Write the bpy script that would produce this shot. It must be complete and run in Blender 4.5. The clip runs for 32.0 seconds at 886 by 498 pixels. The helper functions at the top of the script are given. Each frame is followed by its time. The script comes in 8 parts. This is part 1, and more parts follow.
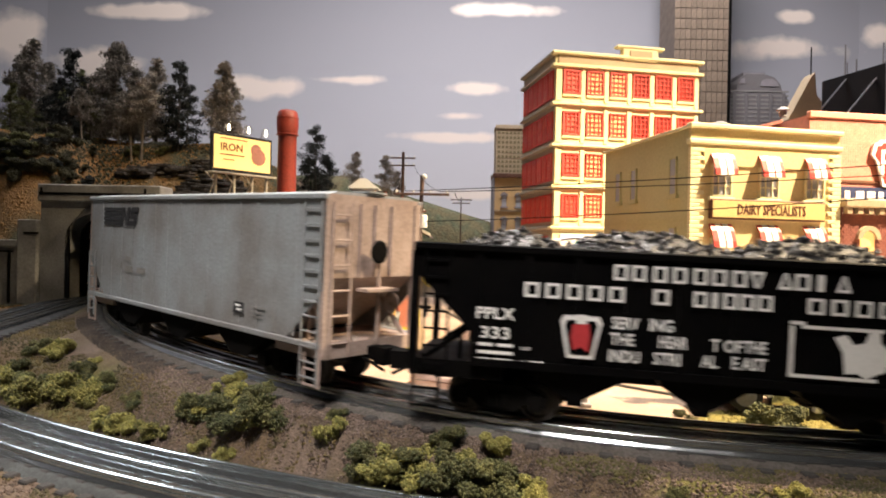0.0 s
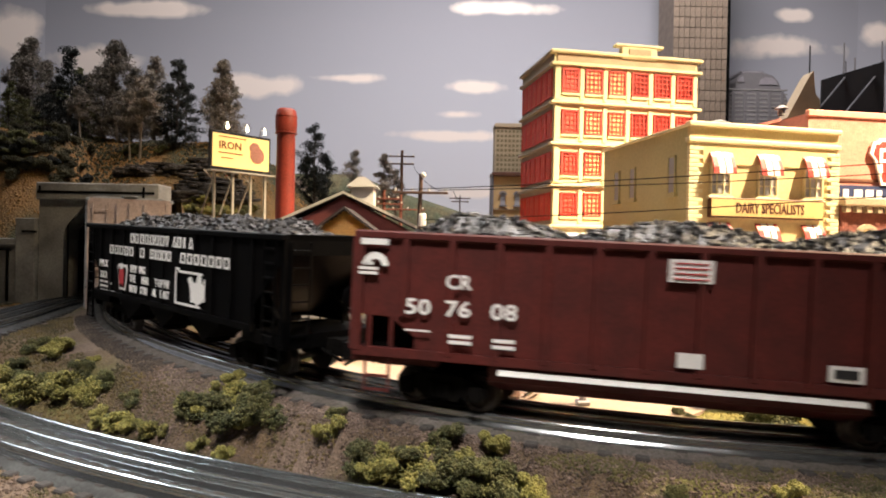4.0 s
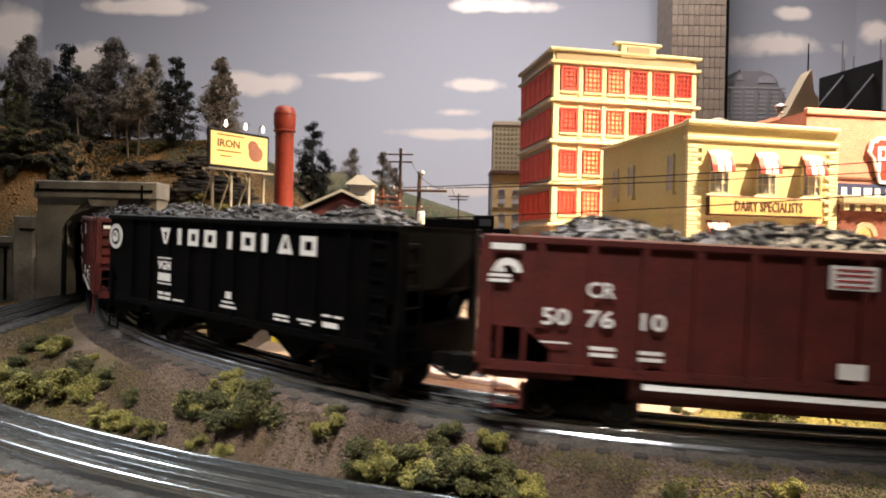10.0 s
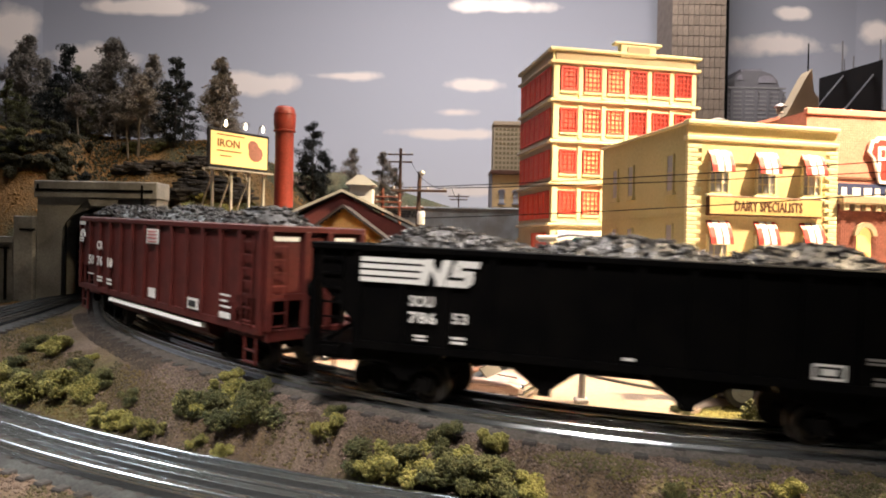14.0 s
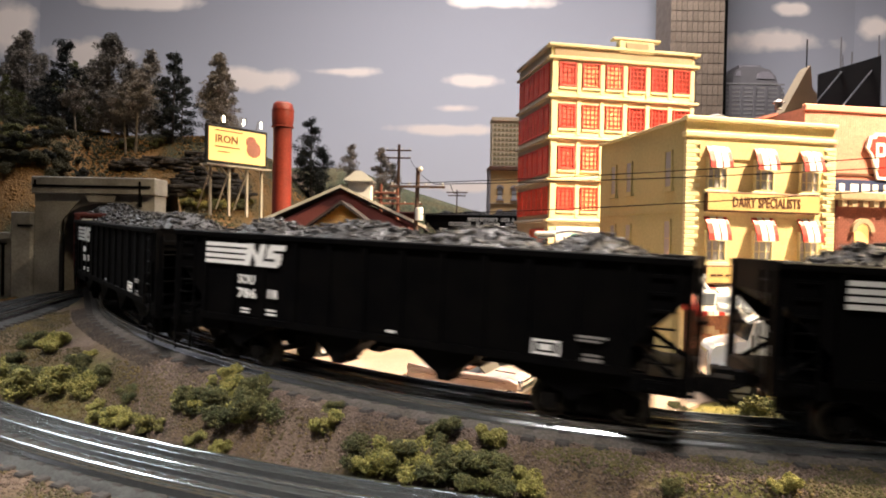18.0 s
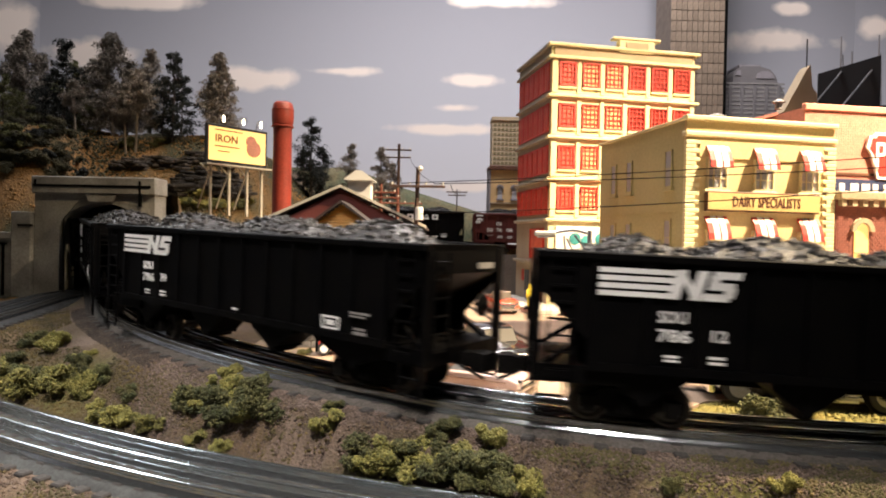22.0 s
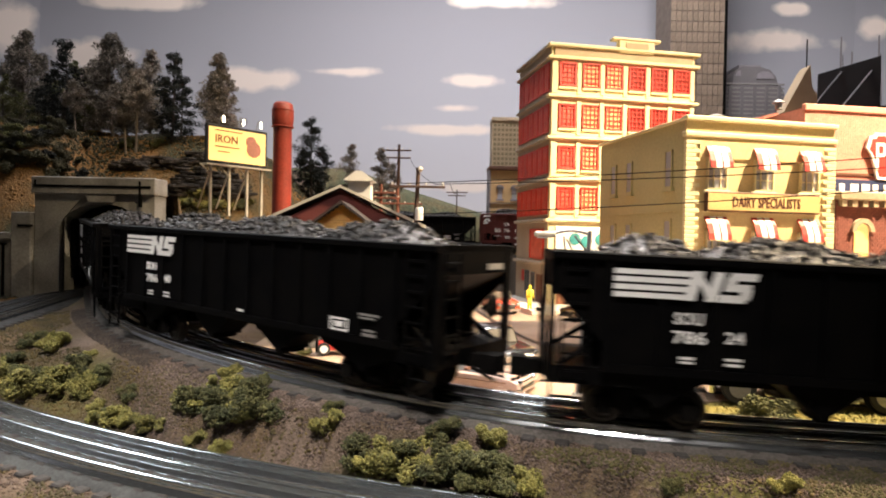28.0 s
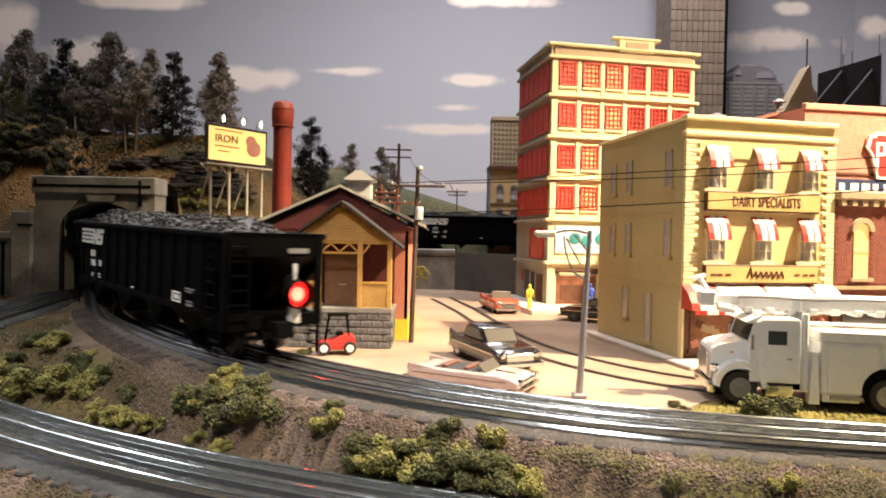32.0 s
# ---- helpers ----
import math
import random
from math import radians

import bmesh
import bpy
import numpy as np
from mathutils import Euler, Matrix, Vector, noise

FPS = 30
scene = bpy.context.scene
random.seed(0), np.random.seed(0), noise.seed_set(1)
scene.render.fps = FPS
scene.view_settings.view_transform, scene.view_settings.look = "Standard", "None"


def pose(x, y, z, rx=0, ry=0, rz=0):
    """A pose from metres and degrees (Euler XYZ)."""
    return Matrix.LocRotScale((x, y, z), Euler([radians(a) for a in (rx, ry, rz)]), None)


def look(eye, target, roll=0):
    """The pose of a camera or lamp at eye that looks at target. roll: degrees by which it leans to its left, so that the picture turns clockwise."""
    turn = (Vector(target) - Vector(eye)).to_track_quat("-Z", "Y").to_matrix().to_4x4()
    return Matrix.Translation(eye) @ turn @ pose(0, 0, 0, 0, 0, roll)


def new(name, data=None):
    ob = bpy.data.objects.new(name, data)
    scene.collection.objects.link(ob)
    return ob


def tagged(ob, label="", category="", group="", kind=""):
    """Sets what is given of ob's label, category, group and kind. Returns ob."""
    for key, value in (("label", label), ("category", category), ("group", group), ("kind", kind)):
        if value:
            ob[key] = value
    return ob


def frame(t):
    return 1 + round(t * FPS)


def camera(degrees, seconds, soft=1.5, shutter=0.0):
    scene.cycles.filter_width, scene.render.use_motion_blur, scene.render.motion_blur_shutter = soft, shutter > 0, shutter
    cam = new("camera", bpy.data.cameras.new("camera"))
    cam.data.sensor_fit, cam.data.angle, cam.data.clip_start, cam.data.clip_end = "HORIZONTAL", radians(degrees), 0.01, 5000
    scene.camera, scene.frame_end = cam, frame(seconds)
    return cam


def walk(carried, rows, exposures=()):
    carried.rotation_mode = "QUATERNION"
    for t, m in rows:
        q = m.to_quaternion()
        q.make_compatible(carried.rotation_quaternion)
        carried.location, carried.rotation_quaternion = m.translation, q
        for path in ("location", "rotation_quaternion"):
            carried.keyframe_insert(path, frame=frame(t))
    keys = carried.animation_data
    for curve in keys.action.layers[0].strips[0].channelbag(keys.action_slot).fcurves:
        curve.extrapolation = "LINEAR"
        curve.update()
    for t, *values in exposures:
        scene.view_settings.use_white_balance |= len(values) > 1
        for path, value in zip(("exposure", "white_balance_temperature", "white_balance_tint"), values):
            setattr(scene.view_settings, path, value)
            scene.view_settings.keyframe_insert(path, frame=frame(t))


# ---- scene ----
# A model railway layout in 1:48, built at its true size: gauge 32 mm, cars about 0.3 m long.
from functools import lru_cache

HFOV, EYE_Z, PITCH, ROLL, FOCAL = 70.37, 0.0863, -0.01506, 1.074, 1112.0
cam = camera(HFOV, 32.0, soft=1.9, shutter=0.9)
# slow sag of the tripod: seconds, drift to the right and down in thousandths of a radian
SAG = [(0, 6.8, 12.6), (0.5, 5.9, 11.7), (3.1, 5.9, 11.5), (3.6, 5.4, 10.8), (5.5, 3.2, 8.1), (6.0, 2.7, 7.2), (14.2, 2.7, 7.2),
       (14.7, 2.3, 6.3), (16.4, 1.4, 4.6), (17.1, 1.4, 4.5), (17.5, 0.9, 2.3), (18.0, 0.0, 1.0), (21.6, 0.0, 1.0), (22.4, 0.0, -0.3),
       (23.0, 0.0, 0.2), (23.5, 0.0, 1.0), (28.1, 0.0, 0.9), (28.6, 0.0, 0.0), (29.6, 0.0, 0.0), (30.1, 0.0, 0.9), (31.1, 0.0, 0.8),
       (31.5, 0.0, 0.0), (32.0, 0.0, 0.0)]
walk(cam, [(t, look((0, 0, EYE_Z), (-a / 1000, 1, EYE_Z + math.tan(PITCH + b / 1000)), ROLL)) for t, a, b in SAG],
     exposures=[(0, 0.0), (30.2, 0.0), (32, -0.2)])

# ---- light ----
world = bpy.data.worlds.new("world")
scene.world = world
world.use_nodes = True
world.node_tree.nodes["Background"].inputs[0].default_value = (0.55, 0.6, 0.7, 1)
world.node_tree.nodes["Background"].inputs[1].default_value = 0.02


def spot(name, eye, target, watts, colour, cone, blend, soft):
    data = bpy.data.lights.new(name, "SPOT")
    data.energy, data.color = watts, colour
    data.spot_size, data.spot_blend, data.shadow_soft_size = radians(cone), blend, soft
    ob = new(name, data)
    ob.matrix_world = look(eye, target)
    return ob


def panel(name, eye, target, watts, colour, wide, deep):
    data = bpy.data.lights.new(name, "AREA")
    data.energy, data.color = watts, colour
    data.shape, data.size, data.size_y = "RECTANGLE", wide, deep
    ob = new(name, data)
    ob.matrix_world = look(eye, target)
    return ob


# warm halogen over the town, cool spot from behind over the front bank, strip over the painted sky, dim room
spot("key_spot", (0.84, 0.33, 1.00), (0.33, 0.66, 0.0), 345, (1.0, 0.775, 0.50), 58, 0.8, 0.025)
spot("bank_spot", (0.30, 1.12, 1.26), (-0.075, 0.28, 0.0), 92, (1.0, 0.93, 0.87), 18, 0.7, 0.05)
spot("rail_spot", (-1.52, 1.00, 1.18), (-0.16, 0.30, 0.0), 42, (0.92, 0.97, 1.0), 22, 0.8, 0.30)
spot("aisle_spot", (-0.05, -0.52, 1.36), (-0.135, 0.26, 0.0), 168, (1.0, 0.91, 0.85), 28, 0.9, 0.15)
spot("track_spot", (-1.02, 1.16, 0.98), (-0.08, 0.30, 0.0), 22, (0.95, 0.98, 1.0), 22, 0.8, 0.10)
# added warm fill to brighten the hillside, no such fixture is known
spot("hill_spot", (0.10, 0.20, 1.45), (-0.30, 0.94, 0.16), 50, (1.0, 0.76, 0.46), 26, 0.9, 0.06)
panel("valance_strip", (0.18, 1.05, 1.5), (0.18, 1.86, 0.35), 34.5, (1.0, 0.93, 0.93), 0.9, 0.15)
panel("room_panel", (-0.3, 0.45, 2.1), (-0.25, 0.55, 0.0), 8.0, (0.95, 0.96, 1.0), 1.2, 0.4)

# ---- materials ----


def material(name, colour, rough=0.6, metal=0.0, vary=0.25, scale=60.0, fine=600.0, bump=0.15, other=None, emit=None, glow=0.0, coat=0.0, island=0.0, dist=0.0006, spec=0.5):
    """Procedural surface: base colour with a broad and a fine variation, roughness wear and a fine relief."""
    mat = bpy.data.materials.new(name)
    mat.use_nodes = True
    nt = mat.node_tree
    n, link = nt.nodes, nt.links.new
    b = n["Principled BSDF"]
    b.inputs["Metallic"].default_value = metal
    b.inputs["Coat Weight"].default_value = coat
    b.inputs["Specular IOR Level"].default_value = spec
    tc = n.new("ShaderNodeTexCoord")
    broad = n.new("ShaderNodeTexNoise")
    broad.inputs["Scale"].default_value, broad.inputs["Detail"].default_value = scale, 5
    small = n.new("ShaderNodeTexNoise")
    small.inputs["Scale"].default_value, small.inputs["Detail"].default_value = fine, 3
    link(tc.outputs["Object"], broad.inputs["Vector"])
    link(tc.outputs["Object"], small.inputs["Vector"])
    ramp = n.new("ShaderNodeMix")
    ramp.data_type = "RGBA"
    second = other or tuple(c * (1 - vary) for c in colour)
    ramp.inputs[6].default_value, ramp.inputs[7].default_value = (*colour, 1), (*second, 1)
    sharp = n.new("ShaderNodeMapRange")
    sharp.inputs[1].default_value, sharp.inputs[2].default_value = 0.38, 0.62
    link(broad.outputs["Fac"], sharp.inputs[0])
    link(sharp.outputs[0], ramp.inputs[0])
    hsv = n.new("ShaderNodeHueSaturation")
    link(ramp.outputs[2], hsv.inputs["Color"])
    value = n.new("ShaderNodeMapRange")
    value.inputs[1].default_value, value.inputs[2].default_value = 0.3, 0.7
    value.inputs[3].default_value, value.inputs[4].default_value = 1 - vary * 0.8, 1 + vary * 0.8
    link(small.outputs["Fac"], value.inputs[0])
    last = value.outputs[0]
    if island:
        info = n.new("ShaderNodeObjectInfo")
        geo = n.new("ShaderNodeNewGeometry")
        add = n.new("ShaderNodeMath")
        link(info.outputs["Random"], add.inputs[0])
        link(geo.outputs["Random Per Island"], add.inputs[1])
        half = n.new("ShaderNodeMapRange")
        half.inputs[2].default_value = 2.0
        half.inputs[3].default_value, half.inputs[4].default_value = 1 - island, 1 + island
        link(add.outputs[0], half.inputs[0])
        mul = n.new("ShaderNodeMath")
        mul.operation = "MULTIPLY"
        link(last, mul.inputs[0])
        link(half.outputs[0], mul.inputs[1])
        last = mul.outputs[0]
    link(last, hsv.inputs["Value"])
    link(hsv.outputs["Color"], b.inputs["Base Color"])
    r = n.new("ShaderNodeMapRange")
    r.inputs[3].default_value, r.inputs[4].default_value = max(0.02, rough - 0.12), min(1, rough + 0.12)
    link(broad.outputs["Fac"], r.inputs[0])
    link(r.outputs[0], b.inputs["Roughness"])
    if bump:
        bp = n.new("ShaderNodeBump")
        bp.inputs["Strength"].default_value, bp.inputs["Distance"].default_value = bump, dist
        link(small.outputs["Fac"], bp.inputs["Height"])
        link(bp.outputs[0], b.inputs["Normal"])
    if emit:
        b.inputs["Emission Color"].default_value = (*emit, 1)
        b.inputs["Emission Strength"].default_value = glow
    return mat


def glass(name, tint=(0.05, 0.06, 0.07), rough=0.08):
    mat = bpy.data.materials.new(name)
    mat.use_nodes = True
    b = mat.node_tree.nodes["Principled BSDF"]
    b.inputs["Base Color"].default_value = (*tint, 1)
    b.inputs["Roughness"].default_value = rough
    b.inputs["Coat Weight"].default_value = 0.6
    return mat


BLACK = material("black_car_paint", (0.0014, 0.0014, 0.0017), 0.55, vary=0.3, bump=0.06, other=(0.0024, 0.0022, 0.0022), spec=0.05)
BLACKDUST = material("dusty_black_metal", (0.0026, 0.0024, 0.0023), 0.8, vary=0.4, bump=0.1, other=(0.0045, 0.004, 0.0036), spec=0.06)
MAROON = material("oxide_red_car_paint", (0.088, 0.0155, 0.0125), 0.6, vary=0.22, bump=0.06, other=(0.064, 0.0125, 0.0105), spec=0.3)
GREYCAR = material("weathered_grey_car_paint", (0.27, 0.295, 0.31), 0.65, vary=0.2, scale=22, bump=0.05, other=(0.19, 0.183, 0.178))
# rust plus the warm light on the car's end, both in the colour
GREYEND = material("rusty_grey_end_paint", (0.40, 0.31, 0.27), 0.7, vary=0.22, scale=26, bump=0.08, other=(0.26, 0.19, 0.16))
WHITEINK = material("white_lettering", (0.80, 0.80, 0.78), 0.6, vary=0.06, bump=0)
GREYPRINT = material("faded_print", (0.22, 0.21, 0.20), 0.7, vary=0.2, bump=0)
BLACKINK = material("black_lettering", (0.02, 0.02, 0.022), 0.6, vary=0.1, bump=0)
REDINK = material("red_lettering", (0.45, 0.03, 0.035), 0.6, vary=0.1, bump=0)
BROWNINK = material("brown_lettering", (0.10, 0.03, 0.015), 0.6, vary=0.1, bump=0)
COAL = material("coal", (0.026, 0.025, 0.026), 0.42, vary=0.5, scale=140, fine=500, bump=0.5, other=(0.012, 0.011, 0.011), island=0.9, dist=0.002, spec=0.32)
STEEL = material("wheel_steel", (0.045, 0.040, 0.036), 0.5, metal=0.5, vary=0.3)
RAILTOP = material("polished_rail", (0.62, 0.66, 0.68), 0.16, metal=0.95, vary=0.12, bump=0.03, spec=0.8)
TIE = material("dark_tie", (0.034, 0.030, 0.028), 0.85, vary=0.35, scale=90, bump=0.4, island=0.3)
GRAVEL = material("ballast_stones", (0.215, 0.154, 0.124), 0.9, vary=0.3, scale=45, fine=700, bump=0.4, other=(0.120, 0.086, 0.069), island=0.65)
BALLASTBED = material("weathered_grey_roadbed", (0.095, 0.086, 0.078), 0.9, vary=0.35, scale=60, fine=700, bump=0.5, other=(0.075, 0.066, 0.058), spec=0.2)
ROADBED = material("grey_plastic_roadbed", (0.060, 0.064, 0.063), 0.8, vary=0.3, scale=50, fine=700, bump=0.35, other=(0.038, 0.040, 0.040), spec=0.2)
STREETMAT = material("concrete_street", (0.34, 0.250, 0.180), 0.85, vary=0.18, scale=14, fine=500, bump=0.15, other=(0.26, 0.185, 0.130))
CONCRETE = material("grey_concrete", (0.36, 0.35, 0.325), 0.85, vary=0.2, scale=22, fine=420, bump=0.3, other=(0.20, 0.19, 0.175))
# concrete darkened for the wall's shaded bend, also used for pavement joints
SHADEJOINTCONC = material("dark_concrete", (0.13, 0.13, 0.13), 0.9, vary=0.25, scale=20, fine=420, bump=0.3)

# ---- building blocks ----


def part(name, bm, mat, parent=None, label="", smooth=False, m=None):
    """Links a bmesh as one mesh object under a thing or a part."""
    me = bpy.data.meshes.new(name)
    bm.to_mesh(me)
    bm.free()
    me.materials.append(mat)
    if smooth:
        for p in me.polygons:
            p.use_smooth = True
    ob = new(name, me)
    ob.parent = parent
    if m is not None:
        ob.matrix_basis = m
    if label:
        tagged(ob, label)
    return ob


def again(ob, m, parent):
    """One more part on the same mesh."""
    o = new(ob.name.split(".")[0], ob.data)
    o.parent = parent
    o.matrix_basis = m
    return o


def thing(name, label, category, m=None, group="", kind=""):
    ob = new(name)
    ob.empty_display_size = 0.01
    if m is not None:
        ob.matrix_basis = m
    return tagged(ob, label, category, group, kind)


def BM():
    return bmesh.new()


FACES = [(0, 3, 2, 1), (4, 5, 6, 7), (0, 1, 5, 4), (1, 2, 6, 5), (2, 3, 7, 6), (3, 0, 4, 7)]


def box(bm, x0, x1, y0, y1, z0, z1, m=None):
    v = [Vector(p) for p in ((x0, y0, z0), (x1, y0, z0), (x1, y1, z0), (x0, y1, z0), (x0, y0, z1), (x1, y0, z1), (x1, y1, z1), (x0, y1, z1))]
    v = [bm.verts.new(m @ p if m else p) for p in v]
    for f in FACES:
        bm.faces.new([v[i] for i in f])
    return bm


def boxed(*a):
    return box(BM(), *a)


def bev(bm, r=0.0006, seg=1):
    bmesh.ops.bevel(bm, geom=bm.edges[:], offset=r, segments=seg, affect="EDGES", profile=0.6)
    return bm


def rod(bm, p, q, r, n=8, r2=None):
    """A capped round bar from p to q, tapering to r2."""
    p, q = Vector(p), Vector(q)
    turn = (q - p).to_track_quat("Z", "Y").to_matrix()
    r2 = r if r2 is None else r2
    rings = []
    for c, k in ((p, r), (q, r2)):
        rings.append([bm.verts.new(c + turn @ Vector((k * math.cos(2 * math.pi * i / n), k * math.sin(2 * math.pi * i / n), 0))) for i in range(n)])
    for i in range(n):
        bm.faces.new((rings[0][i], rings[0][(i + 1) % n], rings[1][(i + 1) % n], rings[1][i]))
    bm.faces.new(rings[0][::-1])
    bm.faces.new(rings[1])
    return bm


def turned(bm, profile, n=20, c=(0, 0, 0), m=None):
    """A body turned round the z axis from (radius, height) pairs."""
    rings = []
    for r, z in profile:
        ring = [Vector((c[0] + r * math.cos(2 * math.pi * i / n), c[1] + r * math.sin(2 * math.pi * i / n), c[2] + z)) for i in range(n)]
        rings.append([bm.verts.new(m @ p if m else p) for p in ring])
    for a, b in zip(rings, rings[1:]):
        for i in range(n):
            bm.faces.new((a[i], a[(i + 1) % n], b[(i + 1) % n], b[i]))
    bm.faces.new(rings[0][::-1])
    bm.faces.new(rings[-1])
    return bm


def slab(bm, outline, axis, a, b, m=None):
    """A flat outline drawn out along an axis ('x', 'y' or 'z') from a to b."""
    def p3(u, v, w):
        p = Vector({"x": (w, u, v), "y": (u, w, v), "z": (u, v, w)}[axis])
        return m @ p if m else p
    lo = [bm.verts.new(p3(u, v, a)) for u, v in outline]
    hi = [bm.verts.new(p3(u, v, b)) for u, v in outline]
    k = len(outline)
    for i in range(k):
        bm.faces.new((lo[i], lo[(i + 1) % k], hi[(i + 1) % k], hi[i]))
    bm.faces.new(lo[::-1])
    bm.faces.new(hi)
    bmesh.ops.recalc_face_normals(bm, faces=bm.faces[:])
    return bm


@lru_cache(maxsize=None)
def lettering(words, size, thick=0.0002):
    data = bpy.data.curves.new("words", "FONT")
    data.body, data.size, data.extrude, data.align_x, data.resolution_u = words, size, thick, "LEFT", 2
    data.offset = size * 0.018
    ob = bpy.data.objects.new("words", data)
    scene.collection.objects.link(ob)
    bpy.context.view_layer.update()
    me = bpy.data.meshes.new_from_object(ob)
    bpy.data.objects.remove(ob)
    bpy.data.curves.remove(data)
    return me


def sign(name, words, size, mat, parent, x, y, z, width=None, yaw=0.0, label=""):
    """Letters that stand on a face looking along -y (turned by yaw), lower left corner at x, y, z."""
    me = lettering(words, size).copy()
    me.materials.clear()
    me.materials.append(mat)
    wide = max(v.co.x for v in me.vertices) or 1
    k = width / wide if width else 1
    for v in me.vertices:
        v.co.x *= k
    ob = new(name, me)
    ob.parent = parent
    ob.matrix_basis = pose(x, y, z, 90, 0, yaw)
    if label:
        tagged(ob, label)
    return ob


# ---- the lines of the tracks ----
G = 0.0335
STEP = 0.005


# curvature along the main line: metres from the middle of the view, turns per metre
BENDS = [(-0.30, 0.0), (-0.15, -1.53), (-0.05, -0.40), (0.05, -1.92), (0.13, 2.06), (0.25, 2.365), (0.40, 1.233), (0.55, 1.32), (0.685, 1.85), (0.69, 0.0), (0.86, 0.0)]


def front_line():
    """The main line from a loop beyond the right edge to the tunnel, round the loop in the hill and back along the upper level.
    Rows of x, y, z and heading for every 5 mm."""
    at, turn = [b[0] for b in BENDS], [b[1] for b in BENDS]
    back = 3.2
    x, y, h, s = 0.138, 0.288, 0.091, 0.13
    pts = []
    while s > -back + STEP / 2:
        h -= float(np.interp(s, at, turn)) * STEP if s > -0.55 else -STEP / 0.42
        x += math.cos(h) * STEP
        y -= math.sin(h) * STEP
        s -= STEP
        pts.insert(0, (x, y, rise(s), h))
    x, y, h, s = 0.138, 0.288, 0.091, 0.13
    while s < 4.2:
        pts.append((x, y, rise(s), h))
        k = float(np.interp(s, at, turn)) if s < 0.86 else 1 / LOOP if h < math.pi else 0.0
        h += k * STEP
        x -= math.cos(h) * STEP
        y += math.sin(h) * STEP
        s += STEP
    return np.array(pts), back


LOOP = 0.38


def rise(s):
    return max(-0.012, 0.032 * s) if s < 0.9 else 0.0288 + 0.0300 * min(1.0, (s - 0.9) / 0.62)


MAIN, BACK = front_line()


def on_main(s, out=0.0):
    """The point of the main line at s metres; out: metres to the outside of the curve."""
    i = min(max((s + BACK) / STEP, 0), len(MAIN) - 2)
    k = int(i)
    a, b = MAIN[k], MAIN[k + 1]
    x, y, z, h = a + (b - a) * (i - k)
    return Vector((x - math.sin(h) * out, y - math.cos(h) * out, z)), h


def fg_line(n=120):
    """The lower line in the foreground."""
    pts = []
    for i in range(n + 1):
        x = -1.3 + 2.4 * i / n
        u = min(max(x, -0.32), 0.05)
        y = 0.244 - 0.295 * u + 0.595 * min(u, 0) ** 2 + (x - u) * (-0.295 + 1.19 * min(u, 0)) - 1.2 * max(x, 0) ** 2
        pts.append((x, y, -0.0180))
    return pts


def side_line():
    """The siding that joins the main line in the mouth of the tunnel."""
    ctrl = [(-0.32, 0.25), (-0.365, 0.45), (-0.392, 0.56), (-0.415, 0.64), (-0.428, 0.70), (-0.425, 0.76), (-0.42, 0.80)]
    pts = []
    for i in range(len(ctrl) - 1):
        a, b, c, d = (Vector(ctrl[min(max(i + j, 0), len(ctrl) - 1)]) for j in (-1, 0, 1, 2))
        for k in range(12):
            t = k / 12
            p = 0.5 * (2 * b + (c - a) * t + (2 * a - 5 * b + 4 * c - d) * t * t + (3 * b - a - 3 * c + d) * t ** 3)
            pts.append((p.x, p.y, 0.019))
    return pts


MAIN_PTS = [tuple(on_main(s)[0]) for s in np.arange(-0.54, 0.96, 0.02)]
LOOP_PTS = [tuple(on_main(s)[0]) for s in np.arange(-3.18, -0.51, 0.02)]
UPPER_PTS = [tuple(on_main(s)[0]) for s in np.arange(1.2, 2.9, 0.02)]
FG_PTS, SIDE_PTS = fg_line(), side_line()


def ribbon(bm, pts, d, outline):
    """Sweeps an outline (across, up) along a line, d metres to its left."""
    p = np.array(pts)
    t = np.gradient(p[:, :2], axis=0)
    t /= np.linalg.norm(t, axis=1)[:, None]
    rows = []
    for (x, y, z), (tx, ty) in zip(p, t):
        rows.append([bm.verts.new((x - ty * (d + u), y + tx * (d + u), z + w)) for u, w in outline])
    k = len(outline)
    for a, b in zip(rows, rows[1:]):
        for i in range(k - 1):
            bm.faces.new((a[i], a[i + 1], b[i + 1], b[i]))
    return bm


RAIL = [(-0.0031, -0.0062), (-0.0031, -0.0050), (-0.0012, -0.0043), (-0.0011, -0.0024), (-0.0015, -0.0018), (-0.0016, -0.0010), (-0.0013, -0.0004), (-0.0008, -0.0001), (0, 0),
        (0.0008, -0.0001), (0.0013, -0.0004), (0.0016, -0.0010), (0.0015, -0.0018), (0.0011, -0.0024), (0.0012, -0.0043), (0.0031, -0.0050), (0.0031, -0.0062)]


def dense(pts, step=0.008):
    p = np.array(pts)
    d = np.concatenate([[0], np.cumsum(np.linalg.norm(np.diff(p, axis=0), axis=1))])
    n = int(d[-1] / step)
    return np.stack([np.interp(np.linspace(0, d[-1], n), d, p[:, i]) for i in range(3)], 1)


